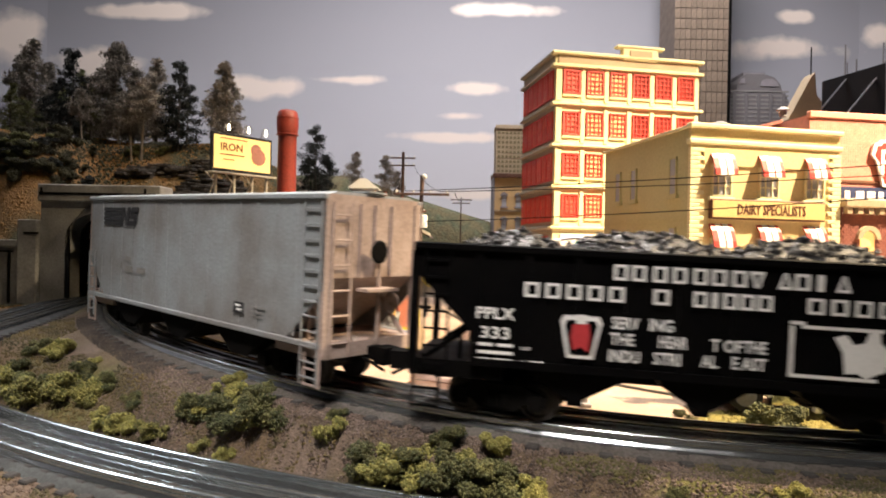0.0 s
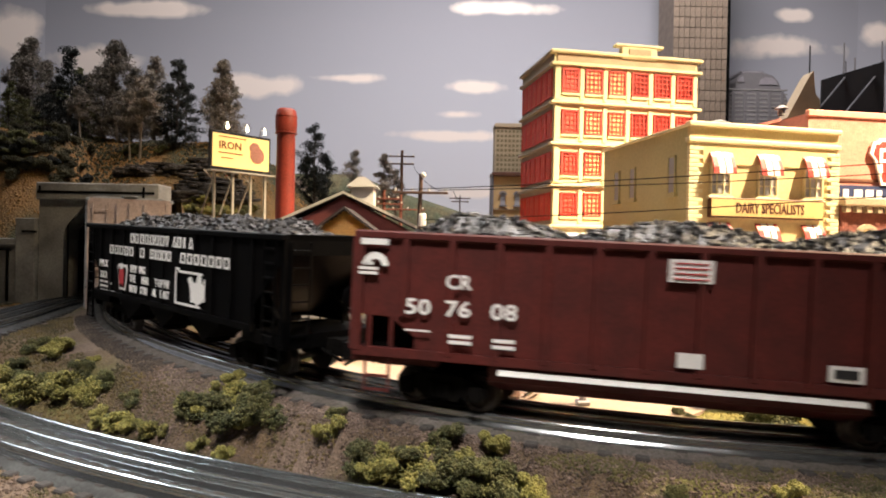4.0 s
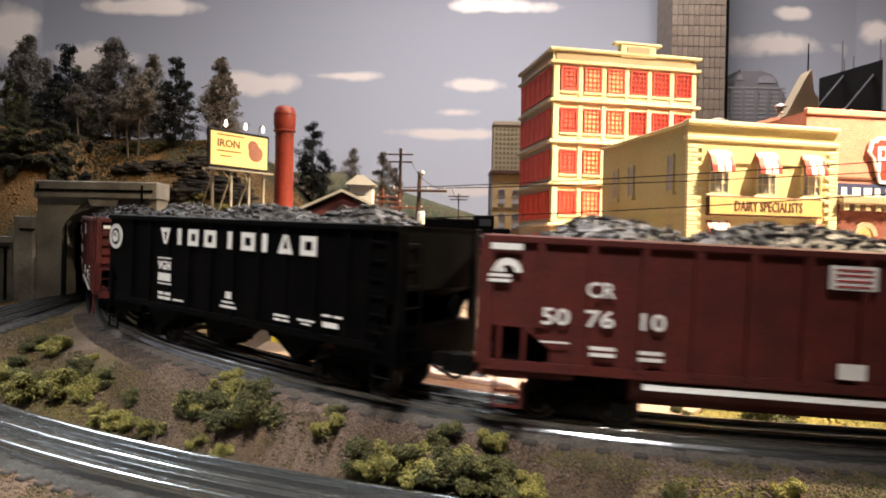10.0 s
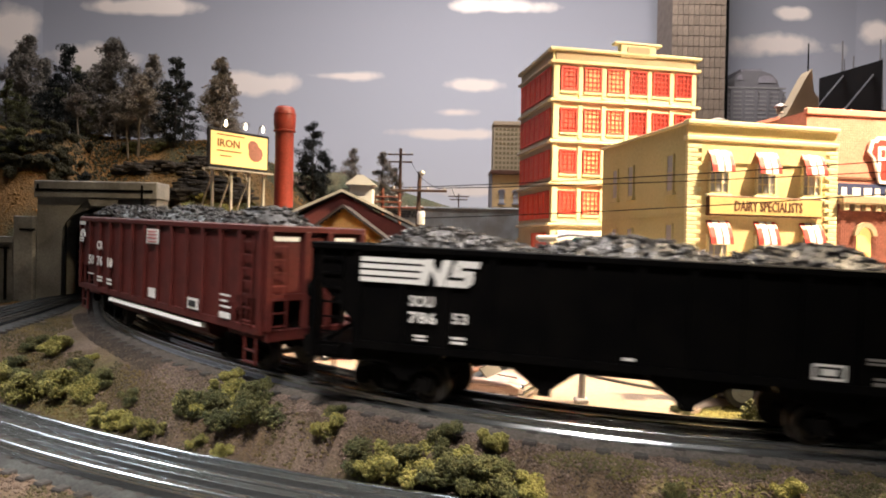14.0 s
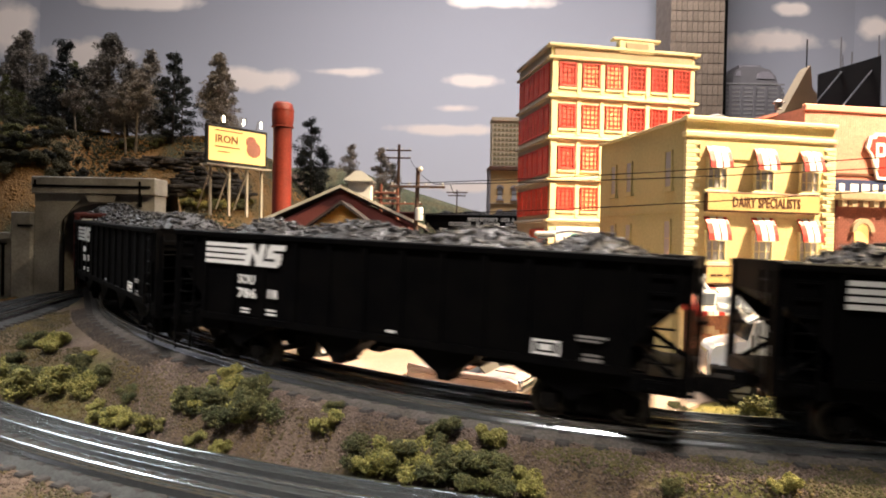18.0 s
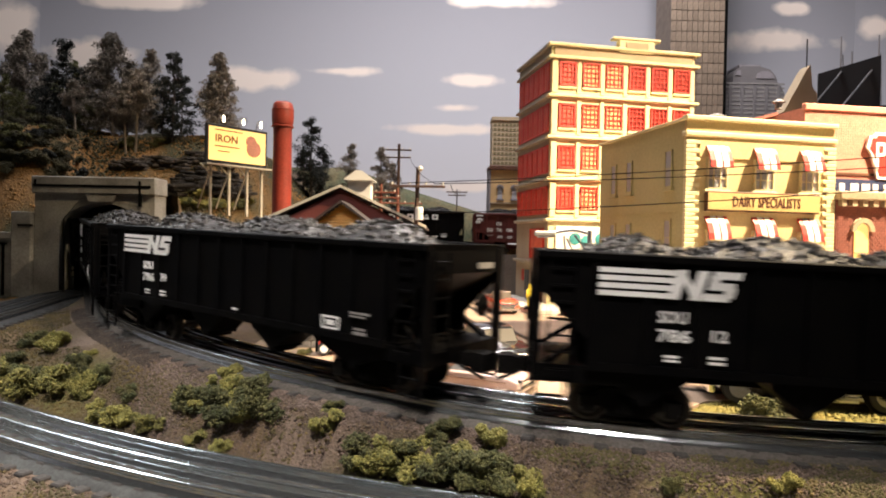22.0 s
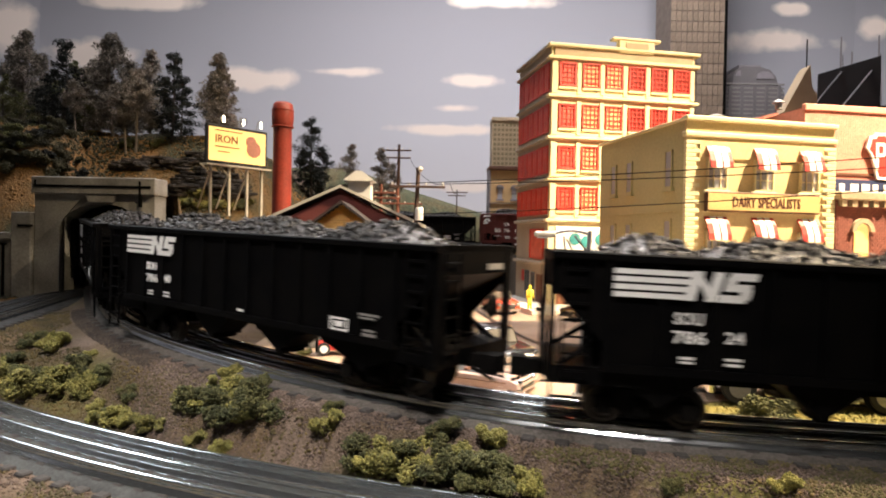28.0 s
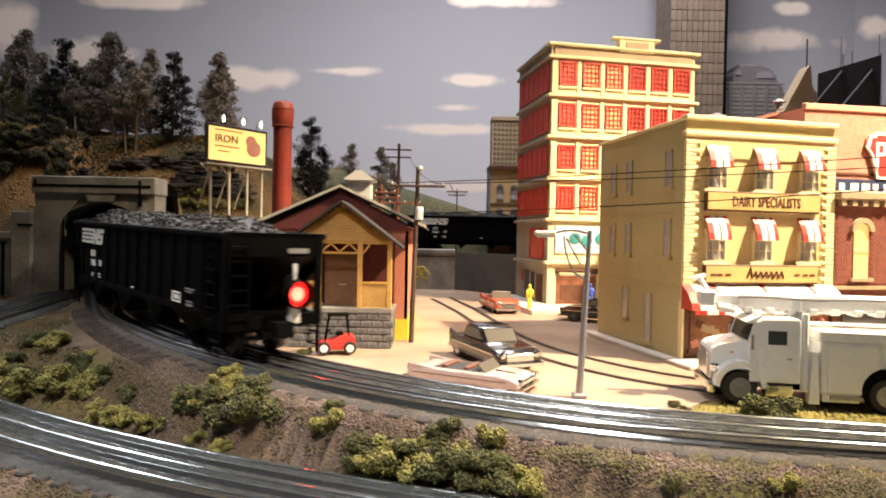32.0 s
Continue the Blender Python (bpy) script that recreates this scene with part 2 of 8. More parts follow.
def railway(label, pts, group, tie_step=0.0130, bed=ROADBED):
    """A stretch of three-rail track: rails, each tie, the ballast."""
    t = thing("railway_track", label, "railway track", group=group)
    p = dense(pts)
    for d, nm in ((-G / 2, "rail"), (0, "centre_rail"), (G / 2, "rail")):
        part(nm, ribbon(BM(), p, d, RAIL), RAILTOP, t, smooth=True)
    q = dense(pts, tie_step)
    tie = None
    near = [i for i in range(1, len(q) - 1)]
    for i in near:
        h = math.atan2(q[i + 1][1] - q[i - 1][1], q[i + 1][0] - q[i - 1][0])
        m = pose(q[i][0], q[i][1], q[i][2] - 0.0051, 0, 0, math.degrees(h) + random.uniform(-1.5, 1.5))
        if tie is None:
            bm = boxed(-0.0030, 0.0030, -0.0215, 0.0215, -0.004, -0.0004)
            for k in (-1, 1):
                box(bm, -0.0031, 0.0031, min(k * 0.0252, k * 0.0312), max(k * 0.0252, k * 0.0312), -0.0060, -0.0022)
            tie = part("tie", bev(bm, 0.0007), TIE, t, m=m)
        else:
            again(tie, m, t)
    half = [(0, -0.0062), (0.0215, -0.0062), (0.0235, -0.0070), (0.0258, -0.0086), (0.0300, -0.0125), (0.0345, -0.0165), (0.0400, -0.0270)]
    shoulder = [(-u, w) for u, w in half[:0:-1]] + half
    part("roadbed", ribbon(BM(), p, 0, shoulder), bed, t, smooth=True)
    return t


# ---- the ground ----


def line_dist(px, py, pts):
    """Distance from points to a line, and the line's height there."""
    p = np.array(pts)
    best = np.full(px.shape, 9.0)
    z = np.zeros(px.shape)
    for a, b in zip(p, p[1:]):
        dx, dy = b[0] - a[0], b[1] - a[1]
        t = np.clip(((px - a[0]) * dx + (py - a[1]) * dy) / (dx * dx + dy * dy + 1e-12), 0, 1)
        d = np.hypot(px - a[0] - t * dx, py - a[1] - t * dy)
        hit = d < best
        best = np.where(hit, d, best)
        z = np.where(hit, a[2] + t * (b[2] - a[2]), z)
    return best, z


def smooth01(a):
    a = np.clip(a, 0, 1)
    return a * a * (3 - 2 * a)


def bump_field(px, py, seed, f):
    r = np.random.RandomState(seed)
    z = np.zeros(px.shape)
    for k in range(10):
        a, b, c = r.uniform(-f, f), r.uniform(-f, f), r.uniform(0, 6.28)
        z += np.sin(px * a + py * b + c) / 10
    return z


STREET_Z = -0.0105
WALL_X, WALL_Y = [-0.3, -0.02, 0.03, 0.06, 0.09, 0.13, 0.18, 0.24, 1.2], [1.19, 1.215, 1.215, 1.19, 1.14, 1.09, 1.07, 1.06, 1.06]


def ground_height(px, py, cut=True):
    md, mz = line_dist(px, py, MAIN_PTS[::2])
    fd, fz = line_dist(px, py, FG_PTS[::3])
    sd, sz = line_dist(px, py, SIDE_PTS[::3])
    # which side of the main line: the town lies behind it
    line = np.array(MAIN_PTS)
    order = np.argsort(line[:, 0])
    yl = np.interp(px, line[order, 0], line[order, 1], left=0.74)
    fgl = np.array(FG_PTS)
    yf = np.interp(px, fgl[:, 0], fgl[:, 1])
    town = (py > yl) & (px > -0.44)
    # banks between the tracks
    wm, wf, ws = (1 / np.maximum(d - r, 0.0015) ** 1.6 for d, r in ((md, 0.031 + 0.018 * smooth01((px + 0.14) / 0.12)), (fd, 0.029), (sd, 0.029)))
    bank = (wm * (mz - 0.0085) + wf * (fz - 0.0090) + ws * (sz - 0.0090)) / (wm + wf + ws)
    rough = smooth01((np.minimum(np.minimum(md, fd), sd) - 0.031) / 0.02)
    bank = bank + rough * (0.0030 * bump_field(px, py, 3, 110) + 0.0012 * bump_field(px, py, 4, 330))
    bank = np.where(py < yf, fz - 0.0090 - 0.007 * smooth01((fd - 0.030) / 0.03), bank)
    base = STREET_Z - 0.004 + 0 * px
    base = base + 0.030 * smooth01((-0.16 - px) / 0.18)
    k = smooth01((md - 0.031) / 0.022)
    z = np.where(town, (mz - 0.0095) * (1 - k) + base * k, bank)
    # hill over the loop
    ang = smooth01((-0.16 - px) / 0.22)
    front = 0.775 + 0.10 * smooth01((px + 0.36) / 0.12) + 0.10 * smooth01((px + 0.24) / 0.14)
    rise_y = smooth01((py - front) / 0.27)
    hill = rise_y * (0.080 + 0.152 * ang) + (0.008 * bump_field(px, py, 8, 28) + 0.007 * bump_field(px, py, 9, 75)) * rise_y * ang
    hill = hill * smooth01((-0.09 - px) / 0.12)
    foot = (0.085 + 0.01 * bump_field(px, py, 12, 60)) * smooth01((py - front) / 0.045) * smooth01((-0.14 - px) / 0.10)
    hill = np.maximum(hill, foot)
    z = np.where(town, z + hill, z)
    ridge = 0.02 + rise_y * 0.228 + (0.010 * bump_field(px, py, 8, 28) + 0.006 * bump_field(px, py, 9, 75)) * rise_y
    z = np.where(~town & (px <= -0.44) & (py > 0.76), np.maximum(z, np.where(rise_y > 0, ridge, z)), z)
    # bank left of the tunnel
    left = smooth01((-0.47 - px) / 0.10) * smooth01((py - 0.70) / 0.22)
    z = np.maximum(z, -0.03 + 0.27 * left + (0.016 * bump_field(px, py, 5, 30) + 0.007 * bump_field(px, py, 6, 80)) * left)
    # upper level behind the retaining wall
    wall_y = np.interp(px, WALL_X, WALL_Y)
    z = np.where((py > wall_y + 0.012) & (px > -0.16), np.maximum(z, 0.040), z)
    inside = (md < 0.075) & (py > 0.745)
    if cut:
        z = np.where(inside & (px < -0.30), np.minimum(z, mz - 0.0165), z)
    else:
        z = np.where((md < 0.07) & (py > 0.79), np.maximum(z, 0.142), z)
    return z


GRID = {}


def height_at(x, y):
    """Ground height by the grid of the ground sheet, for one point or many."""
    xs, ys, Z = GRID["xs"], GRID["ys"], GRID["Z"]
    x, y = np.asarray(x, float), np.asarray(y, float)
    i = np.clip(np.searchsorted(xs, x) - 1, 0, len(xs) - 2)
    j = np.clip(np.searchsorted(ys, y) - 1, 0, len(ys) - 2)
    u = np.clip((x - xs[i]) / (xs[i + 1] - xs[i]), 0, 1)
    v = np.clip((y - ys[j]) / (ys[j + 1] - ys[j]), 0, 1)
    return (Z[j, i] * (1 - u) + Z[j, i + 1] * u) * (1 - v) + (Z[j + 1, i] * (1 - u) + Z[j + 1, i + 1] * u) * v


def ground():
    xs = np.concatenate([np.arange(-1.7, -0.6, 0.04), np.arange(-0.6, 0.5, 0.008), np.arange(0.5, 1.75, 0.04)])
    ys = np.concatenate([np.arange(-0.86, 0.16, 0.04), np.arange(0.16, 1.3, 0.008), np.arange(1.3, 1.92, 0.04)])
    X, Y = np.meshgrid(xs, ys)
    Z = ground_height(X, Y)
    roofed = (Y > 0.790) & (Y < 1.28) & (X > -0.90) & (X < -0.13)
    GRID.update(xs=xs, ys=ys, Z=np.where(roofed, ground_height(X, Y, False) + 0.002, Z))
    nx, ny = len(xs), len(ys)
    verts = np.stack([X.ravel(), Y.ravel(), Z.ravel()], 1)
    faces = [(j * nx + i, j * nx + i + 1, (j + 1) * nx + i + 1, (j + 1) * nx + i) for j in range(ny - 1) for i in range(nx - 1)]
    me = bpy.data.meshes.new("ground")
    me.from_pydata(verts.tolist(), [], faces)
    me.materials.append(SOIL)
    for p in me.polygons:
        p.use_smooth = True
    hx, hy = xs[(xs > -0.90) & (xs < -0.13)], ys[(ys > 0.790) & (ys < 1.28)]
    HX, HY = np.meshgrid(hx, hy)
    HZ = ground_height(HX, HY, False) + 0.002
    k = len(hx)
    cap = bpy.data.meshes.new("hill_cover")
    cap.from_pydata(np.stack([HX.ravel(), HY.ravel(), HZ.ravel()], 1).tolist(), [], [(j * k + i, j * k + i + 1, (j + 1) * k + i + 1, (j + 1) * k + i) for j in range(len(hy) - 1) for i in range(k - 1)])
    cap.materials.append(HILLSOIL)
    for p in cap.polygons:
        p.use_smooth = True
    tagged(new("hill_cover", cap), "brown grassy hillside over the tunnel", "hill", kind="structure")
    return tagged(new("ground", me), "scenic ground with ochre grass, soil and gravel", "ground", kind="structure")


def soil():
    """Ochre grass, brown soil and grey grit mixed in patches."""
    mat = material("scenic_soil", (0.105, 0.070, 0.038), 0.95, vary=0.4, scale=26, fine=700, bump=0.8, other=(0.055, 0.037, 0.022), dist=0.002)
    nt = mat.node_tree
    n, link = nt.nodes, nt.links.new
    hsv = next(k for k in n if k.type == "HUE_SAT")
    old = hsv.inputs["Color"].links[0].from_socket
    tc = next(k for k in n if k.type == "TEX_COORD")
    patch = n.new("ShaderNodeTexNoise")
    patch.inputs["Scale"].default_value, patch.inputs["Detail"].default_value = 17, 6
    link(tc.outputs["Object"], patch.inputs["Vector"])
    sharp = n.new("ShaderNodeMapRange")
    sharp.inputs[1].default_value, sharp.inputs[2].default_value = 0.50, 0.60
    link(patch.outputs["Fac"], sharp.inputs[0])
    mix = n.new("ShaderNodeMix")
    mix.data_type = "RGBA"
    mix.inputs[7].default_value = (0.125, 0.088, 0.064, 1)
    link(sharp.outputs[0], mix.inputs[0])
    link(old, mix.inputs[6])
    green = n.new("ShaderNodeTexNoise")
    green.inputs["Scale"].default_value, green.inputs["Detail"].default_value = 11, 5
    shift = n.new("ShaderNodeMapping")
    shift.inputs["Location"].default_value = (3, 7, 1)
    link(tc.outputs["Object"], shift.inputs["Vector"])
    link(shift.outputs[0], green.inputs["Vector"])
    sharp2 = n.new("ShaderNodeMapRange")
    sharp2.inputs[1].default_value, sharp2.inputs[2].default_value = 0.52, 0.62
    link(green.outputs["Fac"], sharp2.inputs[0])
    mix2 = n.new("ShaderNodeMix")
    mix2.data_type = "RGBA"
    mix2.inputs[7].default_value = (0.110, 0.100, 0.026, 1)
    link(sharp2.outputs[0], mix2.inputs[0])
    link(mix.outputs[2], mix2.inputs[6])
    link(mix2.outputs[2], hsv.inputs["Color"])
    return mat


SOIL = soil()
HILLSOIL = material("ochre_hill_turf", (0.20, 0.105, 0.033), 0.95, vary=0.45, scale=13, fine=420, bump=0.8, other=(0.040, 0.040, 0.017), dist=0.003)
ground()
railway("three-rail main line with dark ties on grey ballast", MAIN_PTS, "tracks", 0.0150, BALLASTBED)
railway("loop of three-rail track that leads to the main line", LOOP_PTS, "tracks", 0.02)
railway("lower three-rail line with polished rails on grey roadbed", FG_PTS[38:82], "tracks")
railway("siding that joins the main line at the tunnel", SIDE_PTS, "tracks")
railway("upper line above the retaining wall", UPPER_PTS[6:60], "tracks", 0.02)

# ---- the train ----
# seconds and metres a second
SPEEDS = [(0, 0.0783), (2, 0.0868), (4, 0.0821), (6, 0.0917), (8, 0.0934), (10, 0.0955), (12, 0.097), (15, 0.099), (18, 0.1045), (24, 0.1041), (27, 0.1035), (29, 0.1055), (31, 0.117), (32, 0.128)]


def side_sheet(L, z0, z1, cut, cut_z, high):
    """Outline of a hopper side: full at the top, cut off sloping beside the corner posts, then straight down."""
    h = L / 2
    return [(-h + 0.001, z1), (-h + 0.001, high + 0.004), (-h + 0.005, high), (-h + cut, cut_z), (-h + cut, z0), (h - cut, z0), (h - cut, cut_z), (h - 0.005, high), (h - 0.001, high + 0.004), (h - 0.001, z1)]


@lru_cache(maxsize=None)
def coal_mesh(L, W, humps, seed):
    r = np.random.RandomState(seed)
    nx, ny = 64, 16
    verts, faces = [], []
    ph = r.uniform(0, 6.28)
    for j in range(ny + 1):
        for i in range(nx + 1):
            u, v = i / nx, j / ny
            edge = min(1, 7 * min(u, 1 - u)) * min(1, 2.6 * min(v, 1 - v)) ** 0.7
            hump = 0.45 + 0.55 * abs(math.sin(math.pi * humps * u + 0.25 * math.sin(ph + 5 * u))) ** 0.8
            z = -0.004 + edge * (0.0165 * hump) + r.uniform(-0.0010, 0.0010)
            verts.append(((u - 0.5) * L, (v - 0.5) * W, z))
    for j in range(ny):
        for i in range(nx):
            a = j * (nx + 1) + i
            faces.append((a, a + 1, a + nx + 2, a + nx + 1))
    tops = list(verts)
    for k in range(2200):
        x, y, z = tops[r.randint(len(tops))]
        if abs(y) > W * 0.485 or abs(x) > L * 0.49 or z < -0.003:
            continue
        s = r.uniform(0.0008, 0.0023)
        q = Euler((r.uniform(0, 6), r.uniform(0, 6), r.uniform(0, 6))).to_matrix()
        c = Vector((x + r.uniform(-0.002, 0.002), y + r.uniform(-0.002, 0.002), z + s * 0.3))
        b = len(verts)
        for p in ((1, 0.2, 0.1), (-0.9, 0.3, 0.2), (0.1, 1, -0.2), (-0.1, -1, 0.1), (0.2, -0.1, 0.8), (0, 0.1, -0.8)):
            verts.append(tuple(c + q @ (Vector(p) * s)))
        for f in ((0, 2, 4), (2, 1, 4), (1, 3, 4), (3, 0, 4), (2, 0, 5), (1, 2, 5), (3, 1, 5), (0, 3, 5)):
            faces.append(tuple(b + i for i in f))
    me = bpy.data.meshes.new("coal_load")
    me.from_pydata(verts, [], faces)
    me.materials.append(COAL)
    return me


def wheel_bm():
    bm = BM()
    rod(bm, (0, -0.019, 0), (0, 0.019, 0), 0.0018, 8)
    for s in (-1, 1):
        turn = pose(0, s * 0.0155, 0, 90 * s, 0, 0)
        turned(bm, [(0.0098, 0.0028), (0.0098, 0.0016), (0.0088, 0.0014), (0.0086, -0.0026), (0.0070, -0.0030), (0.0062, -0.0018), (0.0030, -0.0018), (0.0026, -0.0034), (0.0010, -0.0036)], 18, m=turn)
    return bm


WHEEL = None
FRAME = None
BOLSTER = None


def bogie(car, x):
    """A truck with two side frames, a bolster and two wheelsets."""
    global WHEEL, FRAME, BOLSTER
    t = new("truck")
    t.empty_display_size = 0.005
    t.parent = car
    t.matrix_basis = pose(x, 0, 0)
    if WHEEL is None:
        WHEEL = part("wheelset", wheel_bm(), STEEL, t, smooth=False)
        bm = BM()
        slab(bm, [(-0.022, 0.0125), (-0.022, 0.0075), (-0.013, 0.0085), (-0.008, 0.0045), (0.008, 0.0045), (0.013, 0.0085), (0.022, 0.0075), (0.022, 0.0125), (0.010, 0.0165), (-0.010, 0.0165)], "y", -0.0235, -0.0210)
        for s in (-1, 1):
            box(bm, s * 0.0175 - 0.003, s * 0.0175 + 0.003, -0.0252, -0.0212, 0.0060, 0.0128)
        for k in (-0.0035, 0, 0.0035):
            rod(bm, (k, -0.0245, 0.0062), (k, -0.0245, 0.0128), 0.0014, 6)
        FRAME = part("side_frame", bm, BLACKDUST, t)
        BOLSTER = part("bolster", boxed(-0.006, 0.006, -0.022, 0.022, 0.010, 0.0175), BLACKDUST, t)
        WHEEL.matrix_basis = pose(-0.0175, 0, 0.0088)
    else:
        again(WHEEL, pose(-0.0175, 0, 0.0088), t)
        again(FRAME, pose(0, 0, 0), t)
        again(BOLSTER, pose(0, 0, 0), t)
    again(WHEEL, pose(0.0175, 0, 0.0088), t)
    again(FRAME, pose(0, 0, 0, 0, 0, 180), t)
    return t


def ladder(parent, x, y, z0, z1, wide, rungs, mat, along="x", proud=-0.0012, name="ladder"):
    bm = BM()
    for s in (0, 1):
        p = (x + wide * s, y + proud, z0) if along == "x" else (x + proud, y + wide * s, z0)
        rod(bm, p, (p[0], p[1], z1), 0.0006, 5)
    for i in range(rungs):
        z = z0 + (z1 - z0) * (i + 0.5) / rungs
        if along == "x":
            rod(bm, (x, y + proud, z), (x + wide, y + proud, z), 0.00055, 5)
        else:
            rod(bm, (x + proud, y, z), (x + proud, y + wide, z), 0.00055, 5)
    return part(name, bm, mat, parent)


def coupler(parent, x, s):
    bm = BM()
    a, b = x - s * 0.020, x + s * 0.0105
    box(bm, min(a, b), max(a, b), -0.0036, 0.0036, 0.0172, 0.0238)
    a, b = x + s * 0.0065, x + s * 0.0150
    box(bm, min(a, b), max(a, b), -0.0058, 0.0048, 0.0160, 0.0248)
    rod(bm, (x + s * 0.004, -0.010, 0.0190), (x + s * 0.014, -0.004, 0.0130), 0.0009, 5)
    return part("coupler", bm, BLACKDUST, parent)


def end_gear(car, L, W, top, mat, s, plat=0.0270):
    """The open end of a hopper: corner posts, braces, platform, steps, brake wheel."""
    e = s * L / 2
    for k in (-1, 1):
        part("corner_post", boxed(min(e, e - s * 0.003), max(e, e - s * 0.003), k * (W / 2 - 0.0022) - 0.0022, k * (W / 2 - 0.0022) + 0.0022, 0.020, top - 0.002), mat, car)
        bm = BM()
        rod(bm, (e - s * 0.002, k * (W / 2 - 0.006), 0.024), (e - s * 0.036, k * (W / 2 - 0.010), top * 0.62), 0.0014, 6)
        rod(bm, (e - s * 0.022, k * (W / 2 - 0.008), 0.024), (e - s * 0.022, k * (W / 2 - 0.010), top * 0.50), 0.0011, 6)
        part("brace", bm, mat, car)
        bm = BM()
        for z in (0.006, 0.014):
            rod(bm, (e - s * 0.002, k * W / 2, z), (e - s * 0.014, k * W / 2, z), 0.0007, 5)
        for d in (0.002, 0.014):
            rod(bm, (e - s * d, k * W / 2, 0.005), (e - s * d, k * W / 2, 0.022), 0.0007, 5)
        part("step", bm, mat, car)
    part("end_platform", boxed(min(e, e - s * 0.042), max(e, e - s * 0.042), -W / 2 + 0.002, W / 2 - 0.002, 0.0195, plat), mat, car)
    ladder(car, e, -W / 2 + 0.004, 0.022, top - 0.004, 0.012, 6, mat, "y", s * 0.001, "end_ladder")
    coupler(car, e, s)
    bm = BM()
    turned(bm, [(0.0052, 0), (0.0060, 0.0006), (0.0052, 0.0012)], 14, m=pose(e + s * 0.002, 0.010, 0.046, 0, 90, 0))
    rod(bm, (e - s * 0.002, 0.010, 0.046), (e + s * 0.004, 0.010, 0.046), 0.001, 6)
    part("brake_wheel", bm, mat, car)


def bars(name, rows, mat, parent, side, y):
    """Small lines of writing that cannot be read: (x, z, width, height)."""
    bm = BM()
    for x, z, w, h in rows:
        x0, x1 = (x, x + w) if side < 0 else (-x - w, -x)
        box(bm, x0, x1, min(y, y + side * 0.0003), max(y, y + side * 0.0003), z, z + h)
    return tagged(part(name, bm, mat, parent), kind="stuff")


def blocks(rows, mat, parent, side, y, line=0.0017):
    """A name as plain outlined shapes of the letters' size: (x, z, width, height, taper)."""
    a, b = min(y, y + side * 0.0003), max(y, y + side * 0.0003)
    f = 1 if side < 0 else -1
    for x, z, w, h, *taper in rows:
        k = taper[0] if taper else 0
        lo, hi = w * 0.5 * (1 - max(0, -k)), w * 0.5 * (1 - max(0, k))
        c = x + w / 2
        bm = BM()
        if w < line * 2.6:
            slab(bm, [(f * x, z), (f * (x + w), z), (f * (x + w), z + h), (f * x, z + h)], "y", a, b)
        else:
            for s in (-1, 1):
                slab(bm, [(f * (c + s * lo), z), (f * (c + s * hi), z + h), (f * (c + s * max(0, hi - line)), z + h), (f * (c + s * max(0, lo - line)), z)], "y", a, b)
            for z0, half in ((z, lo), (z + h - line * 0.85, hi)):
                if half > line:
                    slab(bm, [(f * (c - half + line), z0), (f * (c + half - line), z0), (f * (c + half - line), z0 + line * 0.85), (f * (c - half + line), z0 + line * 0.85)], "y", a, b)
        part("name_shape", bm, mat, parent)


def words(car, side, W, name, s, size, x, z, mat=None, width=None, out=0.0012):
    """Letters on a car's side, at x from the car's front end, seen from that side."""
    y = side * (W / 2 + out)
    wd = width or size * 0.6 * len(s)
    if side < 0:
        sign(name, s, size, mat or WHITEINK, car, x, y, z, wd)
    else:
        sign(name, s, size, mat or WHITEINK, car, -x, y, z, wd, 180)


def stripe_logo(car, side, W, x, z, w, h, mat, out=0.0011):
    """Four stripes that run into two slanted block shapes."""
    y = side * (W / 2 + out)
    flip = 1 if side < 0 else -1
    a, b = (y - 0.0002, y + 0.0002)
    bm = BM()

    def poly(pts):
        slab(bm, [(flip * (x + w * (0.94 * u + 0.06 * v)), z + h * v) for u, v in pts], "y", a, b)
    for i in range(4):
        v = 0.01 + i * 0.262
        poly([(-0.06 * v, v), (0.53, v), (0.53, v + 0.175), (-0.06 * v - 0.01, v + 0.175)])
    poly([(0.52, 0), (0.60, 0), (0.60, 1), (0.52, 1)])
    poly([(0.57, 1), (0.60, 0.60), (0.70, 0), (0.68, 0.45)])
    poly([(0.68, 0), (0.755, 0), (0.755, 1), (0.68, 1)])
    for z0, z1, u0, u1 in ((0, 0.25, 0.765, 0.965), (0.375, 0.625, 0.79, 0.975), (0.75, 1, 0.80, 1.0)):
        poly([(u0, z0), (u1, z0), (u1, z1), (u0, z1)])
    poly([(0.785, 0.55), (0.86, 0.55), (0.86, 0.86), (0.785, 0.86)])
    poly([(0.91, 0.12), (0.99, 0.12), (0.99, 0.46), (0.91, 0.46)])
    part("stripe_logo", bm, mat, car)


